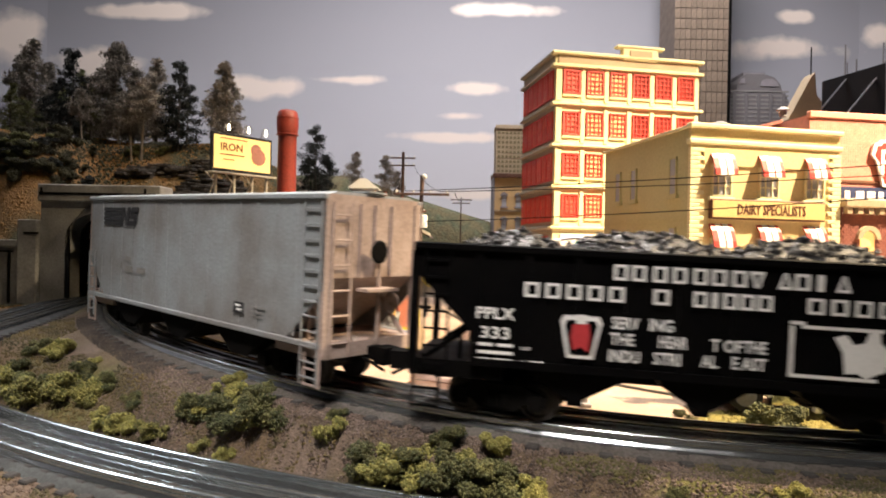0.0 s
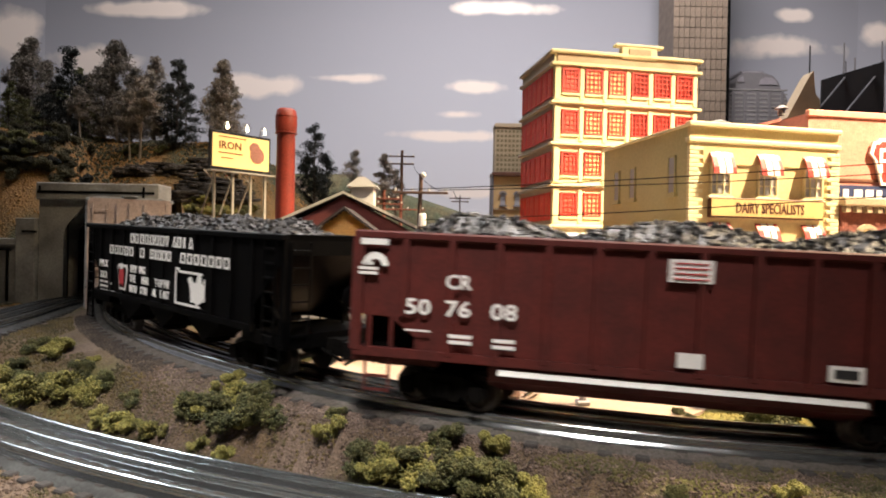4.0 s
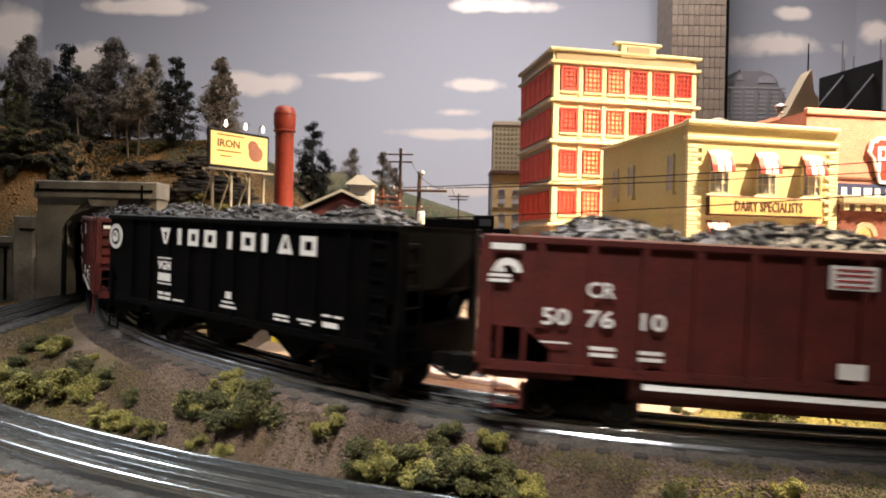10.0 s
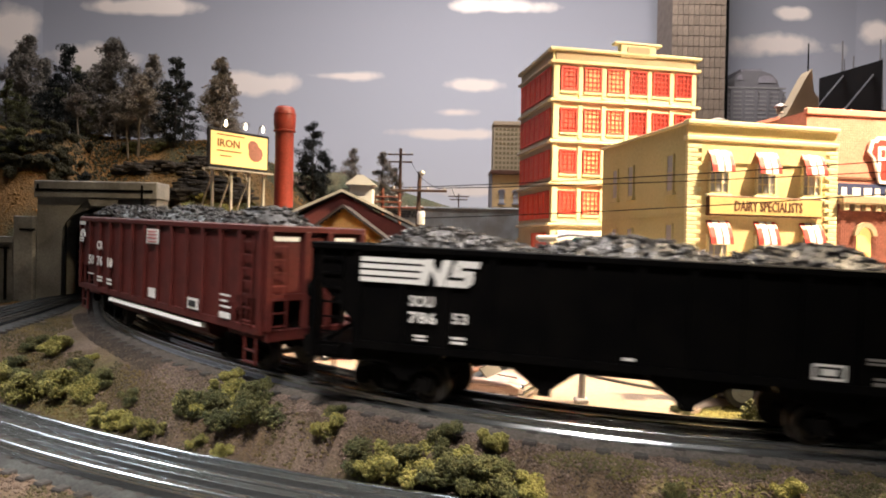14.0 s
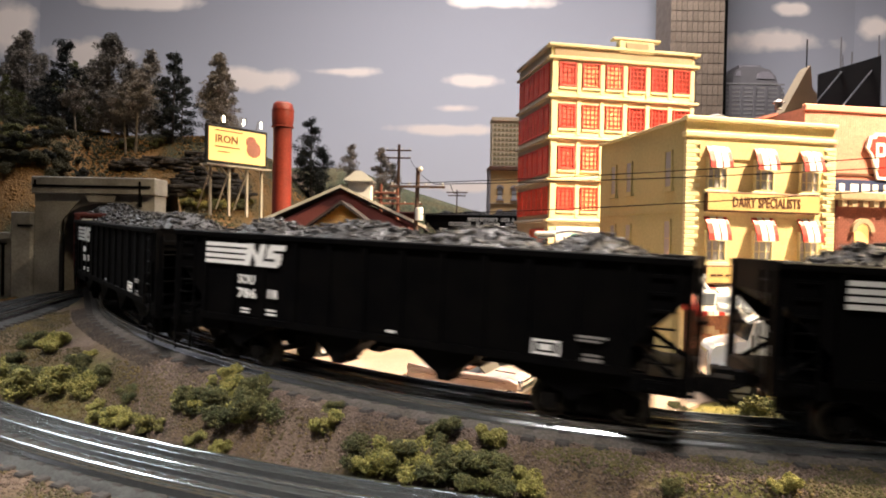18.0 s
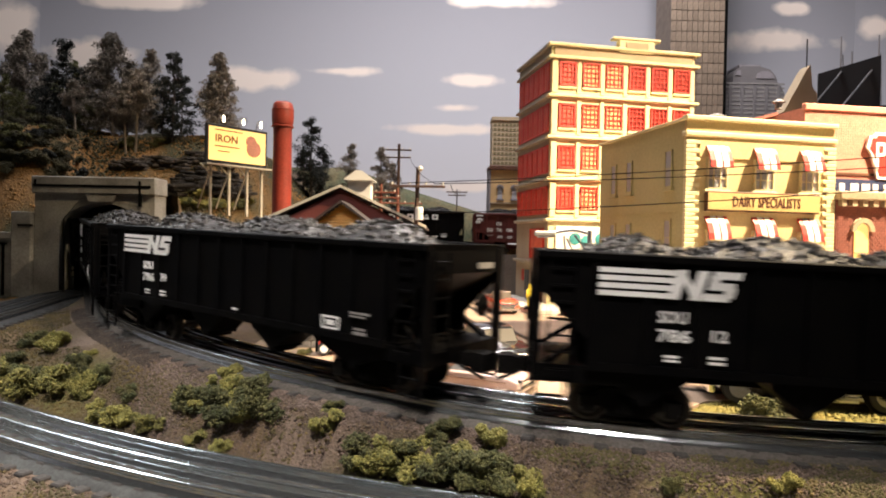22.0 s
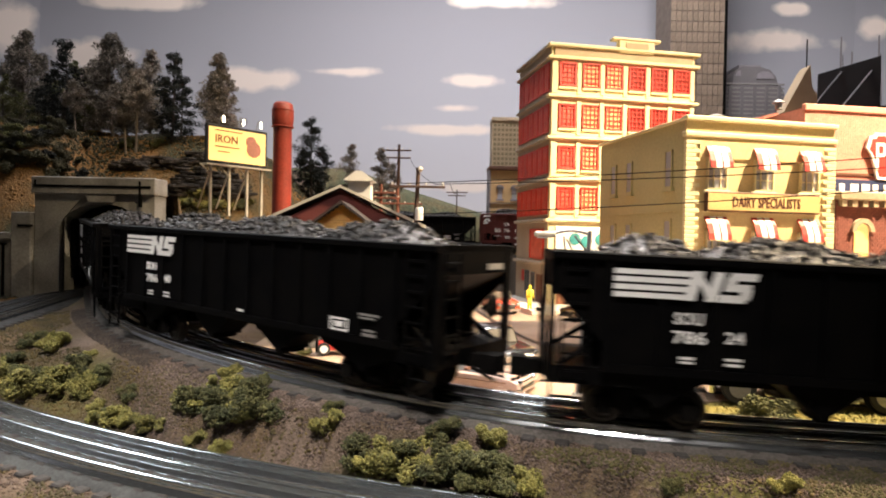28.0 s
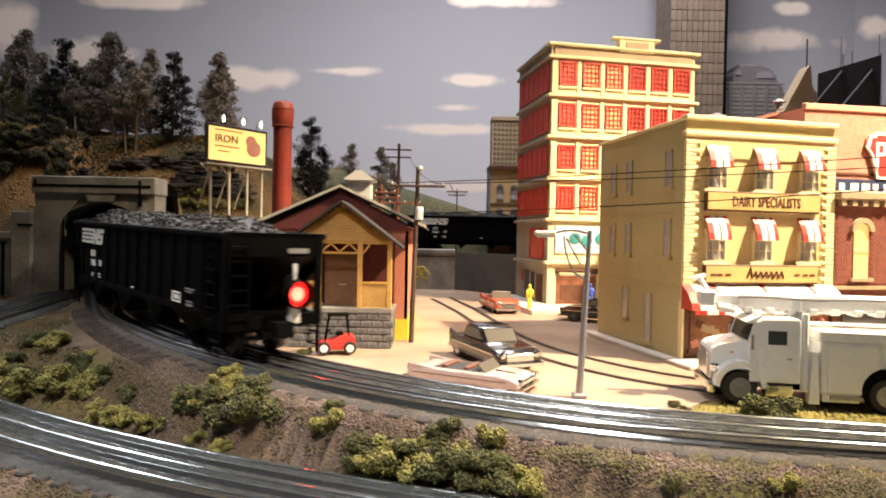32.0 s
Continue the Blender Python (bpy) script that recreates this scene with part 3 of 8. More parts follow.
def hopper(name, label, L, top, mat, ribs, bays, humps, seed, W=0.066, floor=0.0270, cut=0.023, cut_z=0.038, high=0.056, plat=0.0270, inset=0.0):
    """An open hopper: sides with ribs, sloping ends, V-shaped hopper bays, load of coal."""
    car = thing(name, label, "freight car", group="cars of the coal train")
    t = 0.0012
    for s in (-1, 1):
        y = s * (W / 2)
        part("side", slab(BM(), side_sheet(L, floor, top, cut, cut_z, high), "y", y - s * t, y), mat, car)
        part("top_chord", bev(boxed(-L / 2, L / 2, y - 0.0022, y + 0.0022, top - 0.0035, top), 0.0006), mat, car)
        part("side_sill", boxed(-L / 2 + cut, L / 2 - cut, y - 0.0016, y + 0.0016, floor - 0.0010, floor + 0.0025), mat, car)
        for i in range(ribs):
            x = (L / 2 - cut - inset - 0.002) * (2 * i / (ribs - 1) - 1)
            part("rib", boxed(x - 0.0016, x + 0.0016, min(y, y + s * 0.0014), max(y, y + s * 0.0014), floor + 0.002, top - 0.003), mat, car)
    for s in (-1, 1):
        e = s * (L / 2 - 0.001)
        part("slope_sheet", slab(BM(), [(e, top), (e, high + 0.006), (s * (L / 2 - 0.064), floor), (s * (L / 2 - 0.066), floor), (e - s * 0.004, high + 0.008), (e - s * 0.002, top)], "y", -W / 2 + t, W / 2 - t), mat, car)
        part("end_chord", bev(boxed(min(e, e - s * 0.004), max(e, e - s * 0.004), -W / 2, W / 2, top - 0.0035, top), 0.0005), mat, car)
        end_gear(car, L, W, top, mat, s, plat)
    part("floor", boxed(-L / 2 + 0.06, L / 2 - 0.06, -W / 2 + t, W / 2 - t, floor, floor + 0.001), mat, car)
    part("centre_sill", boxed(-L / 2 + 0.004, L / 2 - 0.004, -0.0045, 0.0045, 0.0175, 0.0265), BLACKDUST, car)
    for x, half in bays:
        for s in (-1, 1):
            part("hopper_bay", slab(BM(), [(x - half, floor + 0.001), (x - half * 0.92, 0.0225), (x - 0.0032, 0.0135), (x - 0.0026, 0.0115), (x + 0.0026, 0.0115), (x + 0.0032, 0.0135), (x + half * 0.92, 0.0225), (x + half, floor + 0.001)], "y", s * 0.008, s * (W / 2 - 0.004)), mat, car)
            part("bay_door", boxed(x - 0.0034, x + 0.0034, min(s * 0.012, s * 0.027), max(s * 0.012, s * 0.027), 0.0102, 0.0120), BLACKDUST, car)
    coal = new("coal_load", coal_mesh(L - 0.008, W - 0.004, humps, seed))
    coal.parent = car
    coal.matrix_basis = pose(0, 0, top - 0.004)
    tagged(coal, "heaped load of glinting coal lumps")
    if plat < 0.03:
        ladder(car, -L / 2 + 0.006, -W / 2, 0.022, top - 0.004, 0.011, 7, mat)
    ladder(car, L / 2 - 0.017, -W / 2, 0.022, top - 0.004, 0.011, 7, mat)
    return car


def grey_hopper():
    L, W, top, floor = 0.2965, 0.067, 0.102, 0.0255
    car = thing("covered_hopper", "weathered light grey covered hopper car with rust-stained end tinted by warm light", "freight car", group="cars of the coal train")
    cut, cut_z, high = 0.030, 0.0270, 0.0500
    for s in (-1, 1):
        y = s * W / 2
        part("side", slab(BM(), side_sheet(L, floor, top, cut, cut_z, high), "y", y - s * 0.0012, y), GREYCAR, car)
        part("top_chord", bev(boxed(-L / 2, L / 2, y - 0.0016, y + 0.0016, top - 0.003, top), 0.0005), GREYCAR, car)
        part("side_sill", bev(boxed(-L / 2 + 0.002, L / 2 - 0.002, y - 0.0014, y + 0.0014, floor - 0.001, floor + 0.002), 0.0004), GREYCAR, car)
        for i in range(15):
            x = -L / 2 + 0.024 + (L - 0.048) * i / 14
            part("rib", bev(boxed(x - 0.0011, x + 0.0011, min(y, y + s * 0.0005), max(y, y + s * 0.0005), floor + 0.003, top - 0.003), 0.0002), GREYCAR, car)
        e = s * (L / 2 - 0.001)
        part("end_sheet", slab(BM(), [(e, top), (e, 0.060), (s * (L / 2 - 0.055), floor), (s * (L / 2 - 0.057), floor), (e - s * 0.003, 0.061), (e - s * 0.002, top)], "y", -W / 2 + 0.0012, W / 2 - 0.0012), GREYEND, car, "pinkish rust-stained end sheet with warm light put into its colour")
        end_gear(car, L, W, top, GREYEND, s)
    for k in (-0.010, 0.0, 0.012):
        part("end_stiffener", boxed(L / 2 - 0.001, L / 2 + 0.0006, k - 0.0012, k + 0.0012, 0.060, top - 0.004), GREYEND, car)
    part("brake_platform", boxed(L / 2 - 0.001, L / 2 + 0.008, -0.012, 0.010, 0.0530, 0.0545), GREYEND, car)
    part("brake_stand", rod(BM(), (L / 2 + 0.003, 0.0, 0.026), (L / 2 + 0.003, 0.0, 0.072), 0.0010, 6), GREYEND, car)
    part("brake_hand_wheel", turned(BM(), [(0.0052, 0), (0.0062, 0.0007), (0.0052, 0.0014)], 16, m=pose(L / 2 + 0.004, -0.002, 0.0735, 0, 90, 0)), BLACKDUST, car)
    part("roof", slab(BM(), [(-W / 2, top - 0.001), (W / 2, top - 0.001), (W / 2 - 0.008, top + 0.0015), (-W / 2 + 0.008, top + 0.0015)], "x", -L / 2 + 0.002, L / 2 - 0.002), GREYCAR, car)
    part("roof_walk", boxed(-L / 2, L / 2, -0.006, 0.006, top + 0.002, top + 0.003), GREYCAR, car)
    for x in (-0.078, -0.005, 0.068):
        for s in (-1, 1):
            part("hopper_bay", slab(BM(), [(x - 0.030, floor), (x - 0.008, 0.010), (x + 0.008, 0.010), (x + 0.030, floor)], "y", s * 0.006, s * (W / 2 - 0.003)), BLACKDUST, car)
    part("centre_sill", boxed(-L / 2 + 0.004, L / 2 - 0.004, -0.005, 0.005, 0.0175, 0.025), BLACKDUST, car)
    for s in (-1, 1):
        stripe_logo(car, s, W, -L / 2 + 0.028, top - 0.0215, 0.060, 0.0135, BLACKINK, 0.0007)
        bars("small_print", [(-0.079, 0.0555, 0.008, 0.0030), (-0.079, 0.0475, 0.012, 0.0040), (-0.060, 0.0475, 0.013, 0.0040)], GREYPRINT, car, s, s * (W / 2 + 0.0007))
        bars("data_panel", [(0.068, 0.0345, 0.010, 0.0065)], BLACKINK, car, s, s * (W / 2 + 0.0007))
        bars("data_print", [(0.070, 0.0385, 0.005, 0.0012), (0.0715, 0.0362, 0.005, 0.0012)], WHITEINK, car, s, s * (W / 2 + 0.0009))
        bars("stencil", [(0.086, 0.0395, 0.014, 0.0006), (0.086, 0.0368, 0.011, 0.0006), (0.086, 0.0345, 0.012, 0.0006)], GREYPRINT, car, s, s * (W / 2 + 0.0007))
    ladder(car, L / 2 - 0.016, -W / 2, 0.006, top - 0.004, 0.0135, 12, GREYCAR)
    ladder(car, -L / 2 + 0.003, -W / 2, 0.010, 0.060, 0.011, 6, GREYCAR)
    return car, L


def power_hopper():
    L, W, top = 0.278, 0.066, 0.0800
    car = hopper("coal_hopper", "black utility coal hopper with white lettering and coal", L, top, BLACK, 11, ((-0.0643, 0.0215), (-0.0105, 0.0195), (0.0480, 0.0215)), 4, 11, cut=0.028, cut_z=0.040, high=0.063)
    for s in (-1, 1):
        # the owner's name: plain letter-sized outlines
        starts = (-0.0510, -0.0435, -0.0348, -0.0268, -0.0185, -0.0110, -0.0030, 0.0040, 0.0150, 0.0215, 0.0300, 0.0372)
        row1 = [(x, 0.0675, 0.0026 if i == 10 else 0.0058, 0.0068, 0.8 if i in (8, 11) else -0.7 if i == 7 else 0) for i, x in enumerate(starts)]
        row2 = [(x0 + step * i, 0.0580, w, 0.0066, 0) for x0, step, n, w in ((-0.0886, 0.0090, 5, 0.0064), (-0.0342, 0.0, 1, 0.0066), (-0.0180, 0.0, 1, 0.0056), (-0.0105, 0.0, 1, 0.0022), (-0.0062, 0.0069, 3, 0.0056), (0.0268, 0.0090, 7, 0.0064)) for i in range(n)]
        for rows in (row1, row2):
            blocks(rows, WHITEINK, car, s, s * (W / 2 + 0.0015), 0.0014)
        words(car, s, W, "reporting_mark", "PPLX", 0.0072, -0.1096, 0.0474, width=0.0173, out=0.0015)
        words(car, s, W, "car_number", "333", 0.0072, -0.1074, 0.0388, width=0.0133, out=0.0015)
        for x0, text, wide, z in ((-0.0509, "SERV", 0.0115, 0.0467), (-0.0355, "ING", 0.0100, 0.0468), (-0.0512, "THE", 0.0100, 0.0398), (-0.0312, "HEAR", 0.0118, 0.0399), (-0.0100, "T OF", 0.0125, 0.0400), (0.0030, "THE", 0.0090, 0.0402), (-0.0516, "INDU", 0.0130, 0.0325), (-0.0330, "STRI", 0.0110, 0.0327), (-0.0135, "AL", 0.0065, 0.0330), (-0.0015, "E AST", 0.0135, 0.0332)):
            words(car, s, W, "slogan", text, 0.0072, x0, z, width=wide, out=0.0015)
        bars("small_print", [(-0.1085, 0.0352, 0.007, 0.0014), (-0.0995, 0.0352, 0.007, 0.0014), (-0.1085, 0.0318, 0.016, 0.0014), (-0.1085, 0.0285, 0.006, 0.0014), (-0.1010, 0.0285, 0.0085, 0.0014), (-0.0890, 0.0345, 0.004, 0.0014), (-0.0890, 0.0285, 0.010, 0.0014)], WHITEINK, car, s, s * (W / 2 + 0.0011))
        f = 1 if s < 0 else -1
        y = s * (W / 2 + 0.0015)
        c = -0.0636

        def keystone(nm, k, mat, out):
            ya = y + s * out
            pts = ((-0.0075, 0.0100), (-0.0088, 0.0072), (-0.0055, -0.0085), (0.0055, -0.0085), (0.0088, 0.0072), (0.0075, 0.0100))
            part(nm, slab(BM(), [(f * (c + u * k), 0.0412 + v * k) for u, v in pts], "y", min(ya, ya + s * 0.0003), max(ya, ya + s * 0.0003)), mat, car)
        keystone("keystone_emblem", 1.0, WHITEINK, 0.0)
        keystone("keystone_centre", 0.80, BLACK, 0.0004)
        part("keystone_figure", slab(BM(), [(f * (c + u), v) for u, v in ((-0.0035, 0.0475), (-0.0045, 0.0420), (-0.0030, 0.0360), (0.0000, 0.0380), (0.0032, 0.0355), (0.0040, 0.0430), (0.0030, 0.0480))], "y", min(y + s * 0.0008, y + s * 0.0011), max(y + s * 0.0008, y + s * 0.0011)), REDINK, car)
        part("keystone_knob", slab(BM(), [(f * (c + u), v) for u, v in ((-0.0022, 0.0478), (0.0022, 0.0478), (0.0022, 0.0518), (-0.0022, 0.0518))], "y", min(y + s * 0.0010, y + s * 0.0013), max(y + s * 0.0010, y + s * 0.0013)), WHITEINK, car)
        bm = BM()
        for x0, x1, z0, z1 in ((0.0250, 0.0560, 0.0520, 0.0534), (0.0206, 0.0540, 0.0318, 0.0332), (0.0206, 0.0221, 0.0318, 0.0530), (0.0206, 0.0262, 0.0535, 0.0549), (0.0580, 0.0594, 0.0360, 0.0500)):
            p, q = sorted((f * x0, f * x1))
            box(bm, p, q, min(y, y + s * 0.0003), max(y, y + s * 0.0003), z0, z1)
        part("map_outline", bm, WHITEINK, car)
        part("map_emblem", slab(BM(), [(f * u, v) for u, v in ((0.0376, 0.0490), (0.0420, 0.0505), (0.0450, 0.0465), (0.0490, 0.0475), (0.0510, 0.0530), (0.0545, 0.0525), (0.0550, 0.0480), (0.0590, 0.0440), (0.0570, 0.0365), (0.0500, 0.0330), (0.0465, 0.0350), (0.0420, 0.0345), (0.0410, 0.0430))], "y", min(y, y + s * 0.0003), max(y, y + s * 0.0003)), WHITEINK, car)
    return car, L


def virginian_hopper():
    L, W, top = 0.2736, 0.066, 0.0860
    car = hopper("coal_hopper", "black hopper with white name, round emblem and coal", L, top, BLACK, 10, ((-0.0715, 0.0210), (-0.0049, 0.0200), (0.0618, 0.0200)), 3, 21, cut=0.0115, cut_z=0.0405, high=0.0490, plat=0.0375, inset=0.019)
    for s in (-1, 1):
        # the owner's name: plain letter-sized outlines
        names = ((-0.0665, 0.0122, -0.75), (-0.0460, 0.0040, 0), (-0.0343, 0.0112, 0), (-0.0168, 0.0118, 0), (0.0069, 0.0040, 0), (0.0199, 0.0122, 0), (0.0388, 0.0042, 0), (0.0524, 0.0122, 0.75), (0.0706, 0.0122, 0))
        blocks([(x, 0.0683, w, 0.0102, k) for x, w, k in names], WHITEINK, car, s, s * (W / 2 + 0.0015), 0.0033)
        words(car, s, W, "reporting_mark", "VGN", 0.0078, -0.0687, 0.0516, width=0.0150, out=0.0015)
        bars("small_print", [(-0.0690, 0.0585, 0.0158, 0.0008), (-0.0685, 0.0442, 0.0150, 0.0050), (-0.0685, 0.0420, 0.0158, 0.0008), (-0.0679, 0.0352, 0.0065, 0.0018), (-0.0600, 0.0352, 0.0070, 0.0018), (-0.0679, 0.0322, 0.0065, 0.0018), (-0.0600, 0.0322, 0.0070, 0.0018), (-0.0500, 0.0325, 0.0120, 0.0012),
                             (0.0011, 0.0340, 0.0150, 0.0013), (0.0030, 0.0368, 0.0110, 0.0011), (0.0062, 0.0395, 0.0055, 0.0040), (0.0507, 0.0345, 0.0120, 0.0012), (0.0507, 0.0322, 0.0060, 0.0012), (0.0580, 0.0322, 0.0050, 0.0012), (0.0700, 0.0342, 0.0130, 0.0011), (0.0730, 0.0325, 0.0070, 0.0009), (0.0886, 0.0385, 0.0060, 0.0012), (0.0970, 0.0385, 0.0060, 0.0012), (0.0890, 0.0332, 0.0110, 0.0028)], WHITEINK, car, s, s * (W / 2 + 0.0012))
        f = 1 if s < 0 else -1
        m = pose(f * -0.1274, s * (W / 2 + 0.0004), 0.0705, 90 if s < 0 else -90, 0, 0)
        ring = BM()
        turned(ring, [(0.0088, 0), (0.0088, 0.0006), (0.0056, 0.0006), (0.0056, 0.0)], 28, m=m)
        part("emblem_ring", ring, WHITEINK, car)
        part("emblem_field", turned(BM(), [(0.0058, 0), (0.0058, 0.00075), (0.001, 0.00075)], 28, m=m), BLACK, car)
        part("emblem_centre", turned(BM(), [(0.0041, 0), (0.0041, 0.0010), (0.001, 0.0010)], 20, m=m), WHITEINK, car)
        part("emblem_mark", boxed(f * -0.1274 - 0.0011, f * -0.1274 + 0.0013, s * (W / 2 + 0.0016) - 0.0002, s * (W / 2 + 0.0016) + 0.0002, 0.0705, 0.0730), GREYPRINT, car)
    return car, L


def tub_gondola(number, seed):
    L, W, top, floor = 0.286, 0.066, 0.0835, 0.0270
    car = thing("coal_gondola", "oxide-red bathtub coal gondola with ribbed sides, heaped with coal", "freight car", group="cars of the coal train")
    h = L / 2
    for s in (-1, 1):
        y = s * W / 2
        outline = [(-h, top), (-h, 0.0440), (-h + 0.017, 0.0435), (-h + 0.029, 0.0350), (-h + 0.029, floor), (h - 0.029, floor), (h - 0.029, 0.0350), (h - 0.017, 0.0435), (h, 0.0440), (h, top)]
        part("side", slab(BM(), outline, "y", min(y, y - s * 0.0012), max(y, y - s * 0.0012)), MAROON, car)
        part("top_chord", bev(boxed(-h, h, y - 0.0022, y + 0.0022, top - 0.004, top), 0.0008), MAROON, car)
        part("side_sill", boxed(-h, h, y - 0.0018, y + 0.0018, floor - 0.002, floor + 0.002), MAROON, car)
        for i in range(14):
            x = -h + 0.002 + (L - 0.004) * i / 13
            low = floor if abs(x) < h - 0.028 or abs(x) > h - 0.004 else 0.0440
            part("rib", bev(boxed(x - 0.0017, x + 0.0017, min(y, y + s * 0.0022), max(y, y + s * 0.0022), low, top - 0.003), 0.0004), MAROON, car)
        for x in (-h + 0.0072, -h + 0.0178, h - 0.0178, h - 0.0072):
            part("corner_upright", boxed(x - 0.0009, x + 0.0009, min(y, y - s * 0.0012), max(y, y - s * 0.0012), floor + 0.001, 0.0440), MAROON, car)
        part("tub", slab(BM(), [(0.002 * s, 0.0110), (s * 0.018, 0.0110), (s * 0.0300, 0.0170), (s * 0.0325, floor), (0.002 * s, floor)], "x", -0.079, 0.079), MAROON, car)
        # white strip paints in the bright line of top light along the tub
        part("tub_stripe", slab(BM(), [(s * 0.0312, 0.0202), (s * 0.0350, 0.0208), (s * 0.0342, 0.0230), (s * 0.0315, 0.0230)], "x", -0.0745, 0.0760), WHITEINK, car)
        e = s * h
        # added black block stands in for the shade behind the corner openings
        part("body_bolster", boxed(min(e - s * 0.004, e - s * 0.040), max(e - s * 0.004, e - s * 0.040), -W / 2 + 0.009, W / 2 - 0.009, 0.0200, 0.0520), BLACKDUST, car)
        part("end_wall", boxed(min(e, e - s * 0.0015), max(e, e - s * 0.0015), -W / 2 + 0.0013, W / 2 - 0.0013, 0.0440, top), MAROON, car)
        part("end_chord", bev(boxed(min(e, e + s * 0.002), max(e, e + s * 0.002), -W / 2, W / 2, top - 0.004, top - 0.0002), 0.0005), MAROON, car)
        part("end_beam", boxed(min(e, e + s * 0.0018), max(e, e + s * 0.0018), -W / 2, W / 2, 0.0430, 0.0465), MAROON, car)
        part("end_sill", boxed(min(e - s * 0.040, e + s * 0.0015), max(e - s * 0.040, e + s * 0.0015), -W / 2 + 0.002, W / 2 - 0.002, 0.0215, 0.0268), MAROON, car)
        for k in (-1, -0.25, 0.25, 1):
            yk = k * (W / 2 - 0.0020)
            part("end_post", bev(boxed(min(e - s * 0.001, e + s * 0.0026), max(e - s * 0.001, e + s * 0.0026), yk - 0.0018, yk + 0.0018, floor, top - 0.003), 0.0004), MAROON, car)
        part("end_print", boxed(min(e + s * 0.0001, e + s * 0.0005), max(e + s * 0.0001, e + s * 0.0005), -0.028, -0.012, top - 0.0085, top - 0.0060), WHITEINK, car)
        part("end_print", boxed(min(e + s * 0.0001, e + s * 0.0005), max(e + s * 0.0001, e + s * 0.0005), 0.012, 0.026, top - 0.0085, top - 0.0060), WHITEINK, car)
        ladder(car, e, -W / 2 + 0.0035, 0.026, top - 0.008, 0.009, 7, MAROON, "y", s * 0.0026, "end_ladder")
        stand = part("brake_stand", rod(BM(), (e + s * 0.003, -0.004, 0.025), (e + s * 0.003, -0.004, 0.050), 0.0011, 6), MAROON, car)
        part("brake_wheel", turned(BM(), [(0.0042, 0), (0.0050, 0.0007), (0.0042, 0.0014), (0.001, 0.0010)], 14, m=pose(e + s * 0.0036, -0.004, 0.0490, 0, 90, 0)), BLACKDUST, stand)
        coupler(car, e, s)
        for k in (-1, 1):
            bm = BM()
            for z in (0.0090, 0.0155):
                rod(bm, (e - s * 0.006, k * W / 2, z), (e - s * 0.0175, k * W / 2, z), 0.0008, 5)
            for d in (0.006, 0.0175):
                rod(bm, (e - s * d, k * W / 2, 0.0082), (e - s * d, k * W / 2, 0.0260), 0.0008, 5)
            part("step", bm, MAROON, car)
    ladder(car, h - 0.0178, -W / 2, 0.028, top - 0.006, 0.0106, 7, MAROON, proud=-0.0026)
    part("centre_sill", boxed(-L / 2 + 0.004, L / 2 - 0.004, -0.005, 0.005, 0.0155, 0.0255), BLACKDUST, car)
    coal = new("coal_load", coal_mesh(L - 0.006, W - 0.003, 3, seed))
    coal.parent = car
    coal.matrix_basis = pose(0, 0, top - 0.003)
    tagged(coal, "heaped load of glinting coal lumps")
    for s in (-1, 1):
        out = 0.0024
        words(car, s, W, "reporting_mark", "CR", 0.0092, -0.1000, 0.0585, width=0.0122, out=out)
        for x0, two in zip((-0.1185, -0.1000, -0.0790), (number[:2], number[2:4], number[4:])):
            words(car, s, W, "car_number", two, 0.0102, x0, 0.0459, width=0.0122, out=out)
        bars("small_print", [(-0.1181, 0.0380, 0.0120, 0.0008), (-0.0974, 0.0335, 0.0105, 0.0016), (-0.0974, 0.0362, 0.0105, 0.0016), (-0.0773, 0.0328, 0.0100, 0.0016), (-0.0773, 0.0356, 0.0100, 0.0016),
                             (0.1014, 0.0425, 0.0116, 0.0011), (0.1014, 0.0392, 0.0085, 0.0011), (0.1014, 0.0360, 0.0120, 0.0011), (0.1010, 0.0300, 0.0120, 0.0034), (-0.1410, 0.0768, 0.0135, 0.0028)], WHITEINK, car, s, s * (W / 2 + 0.0024))
        y = s * (W / 2 + 0.0024)
        f = 1 if s < 0 else -1
        bm = BM()
        c, zc = -0.1335, 0.0672
        arc = [math.pi * i / 10 for i in range(11)]
        slab(bm, [(f * (c + 0.0062 * math.cos(a)), zc + 0.0062 * math.sin(a)) for a in arc] + [(f * (c + 0.0030 * math.cos(a)), zc + 0.0030 * math.sin(a)) for a in arc[::-1]], "y", y - 0.0002, y + 0.0002)
        for z0, z1, x0, x1 in ((0.0672, 0.0688, -0.1400, -0.1345), (0.0650, 0.0664, -0.1415, -0.1320), (0.0628, 0.0642, -0.1415, -0.1320)):
            p, q = sorted((f * x0, f * x1))
            box(bm, p, q, y - 0.0002, y + 0.0002, z0, z1)
        part("round_emblem", bm, WHITEINK, car)
        for nm, x0, x1, z0, z1, mat in (("placard", -0.0037, 0.0146, 0.0674, 0.0772, WHITEINK), ("placard", 0.0014, 0.0121, 0.0312, 0.0376, WHITEINK), ("data_panel", 0.0603, 0.0736, 0.0305, 0.0372, WHITEINK)):
            p, q = sorted((f * x0, f * x1))
            part(nm, boxed(p, q, y - 0.0002, y + 0.0003, z0, z1), mat, car)
        for z in (0.0685, 0.0708, 0.0731, 0.0752):
            p, q = sorted((f * -0.0015, f * 0.0125))
            part("placard_print", boxed(p, q, y - 0.0003 + s * 0.0003, y + 0.0003 + s * 0.0003, z, z + 0.0006), REDINK, car)
        p, q = sorted((f * 0.0625, f * 0.0714))
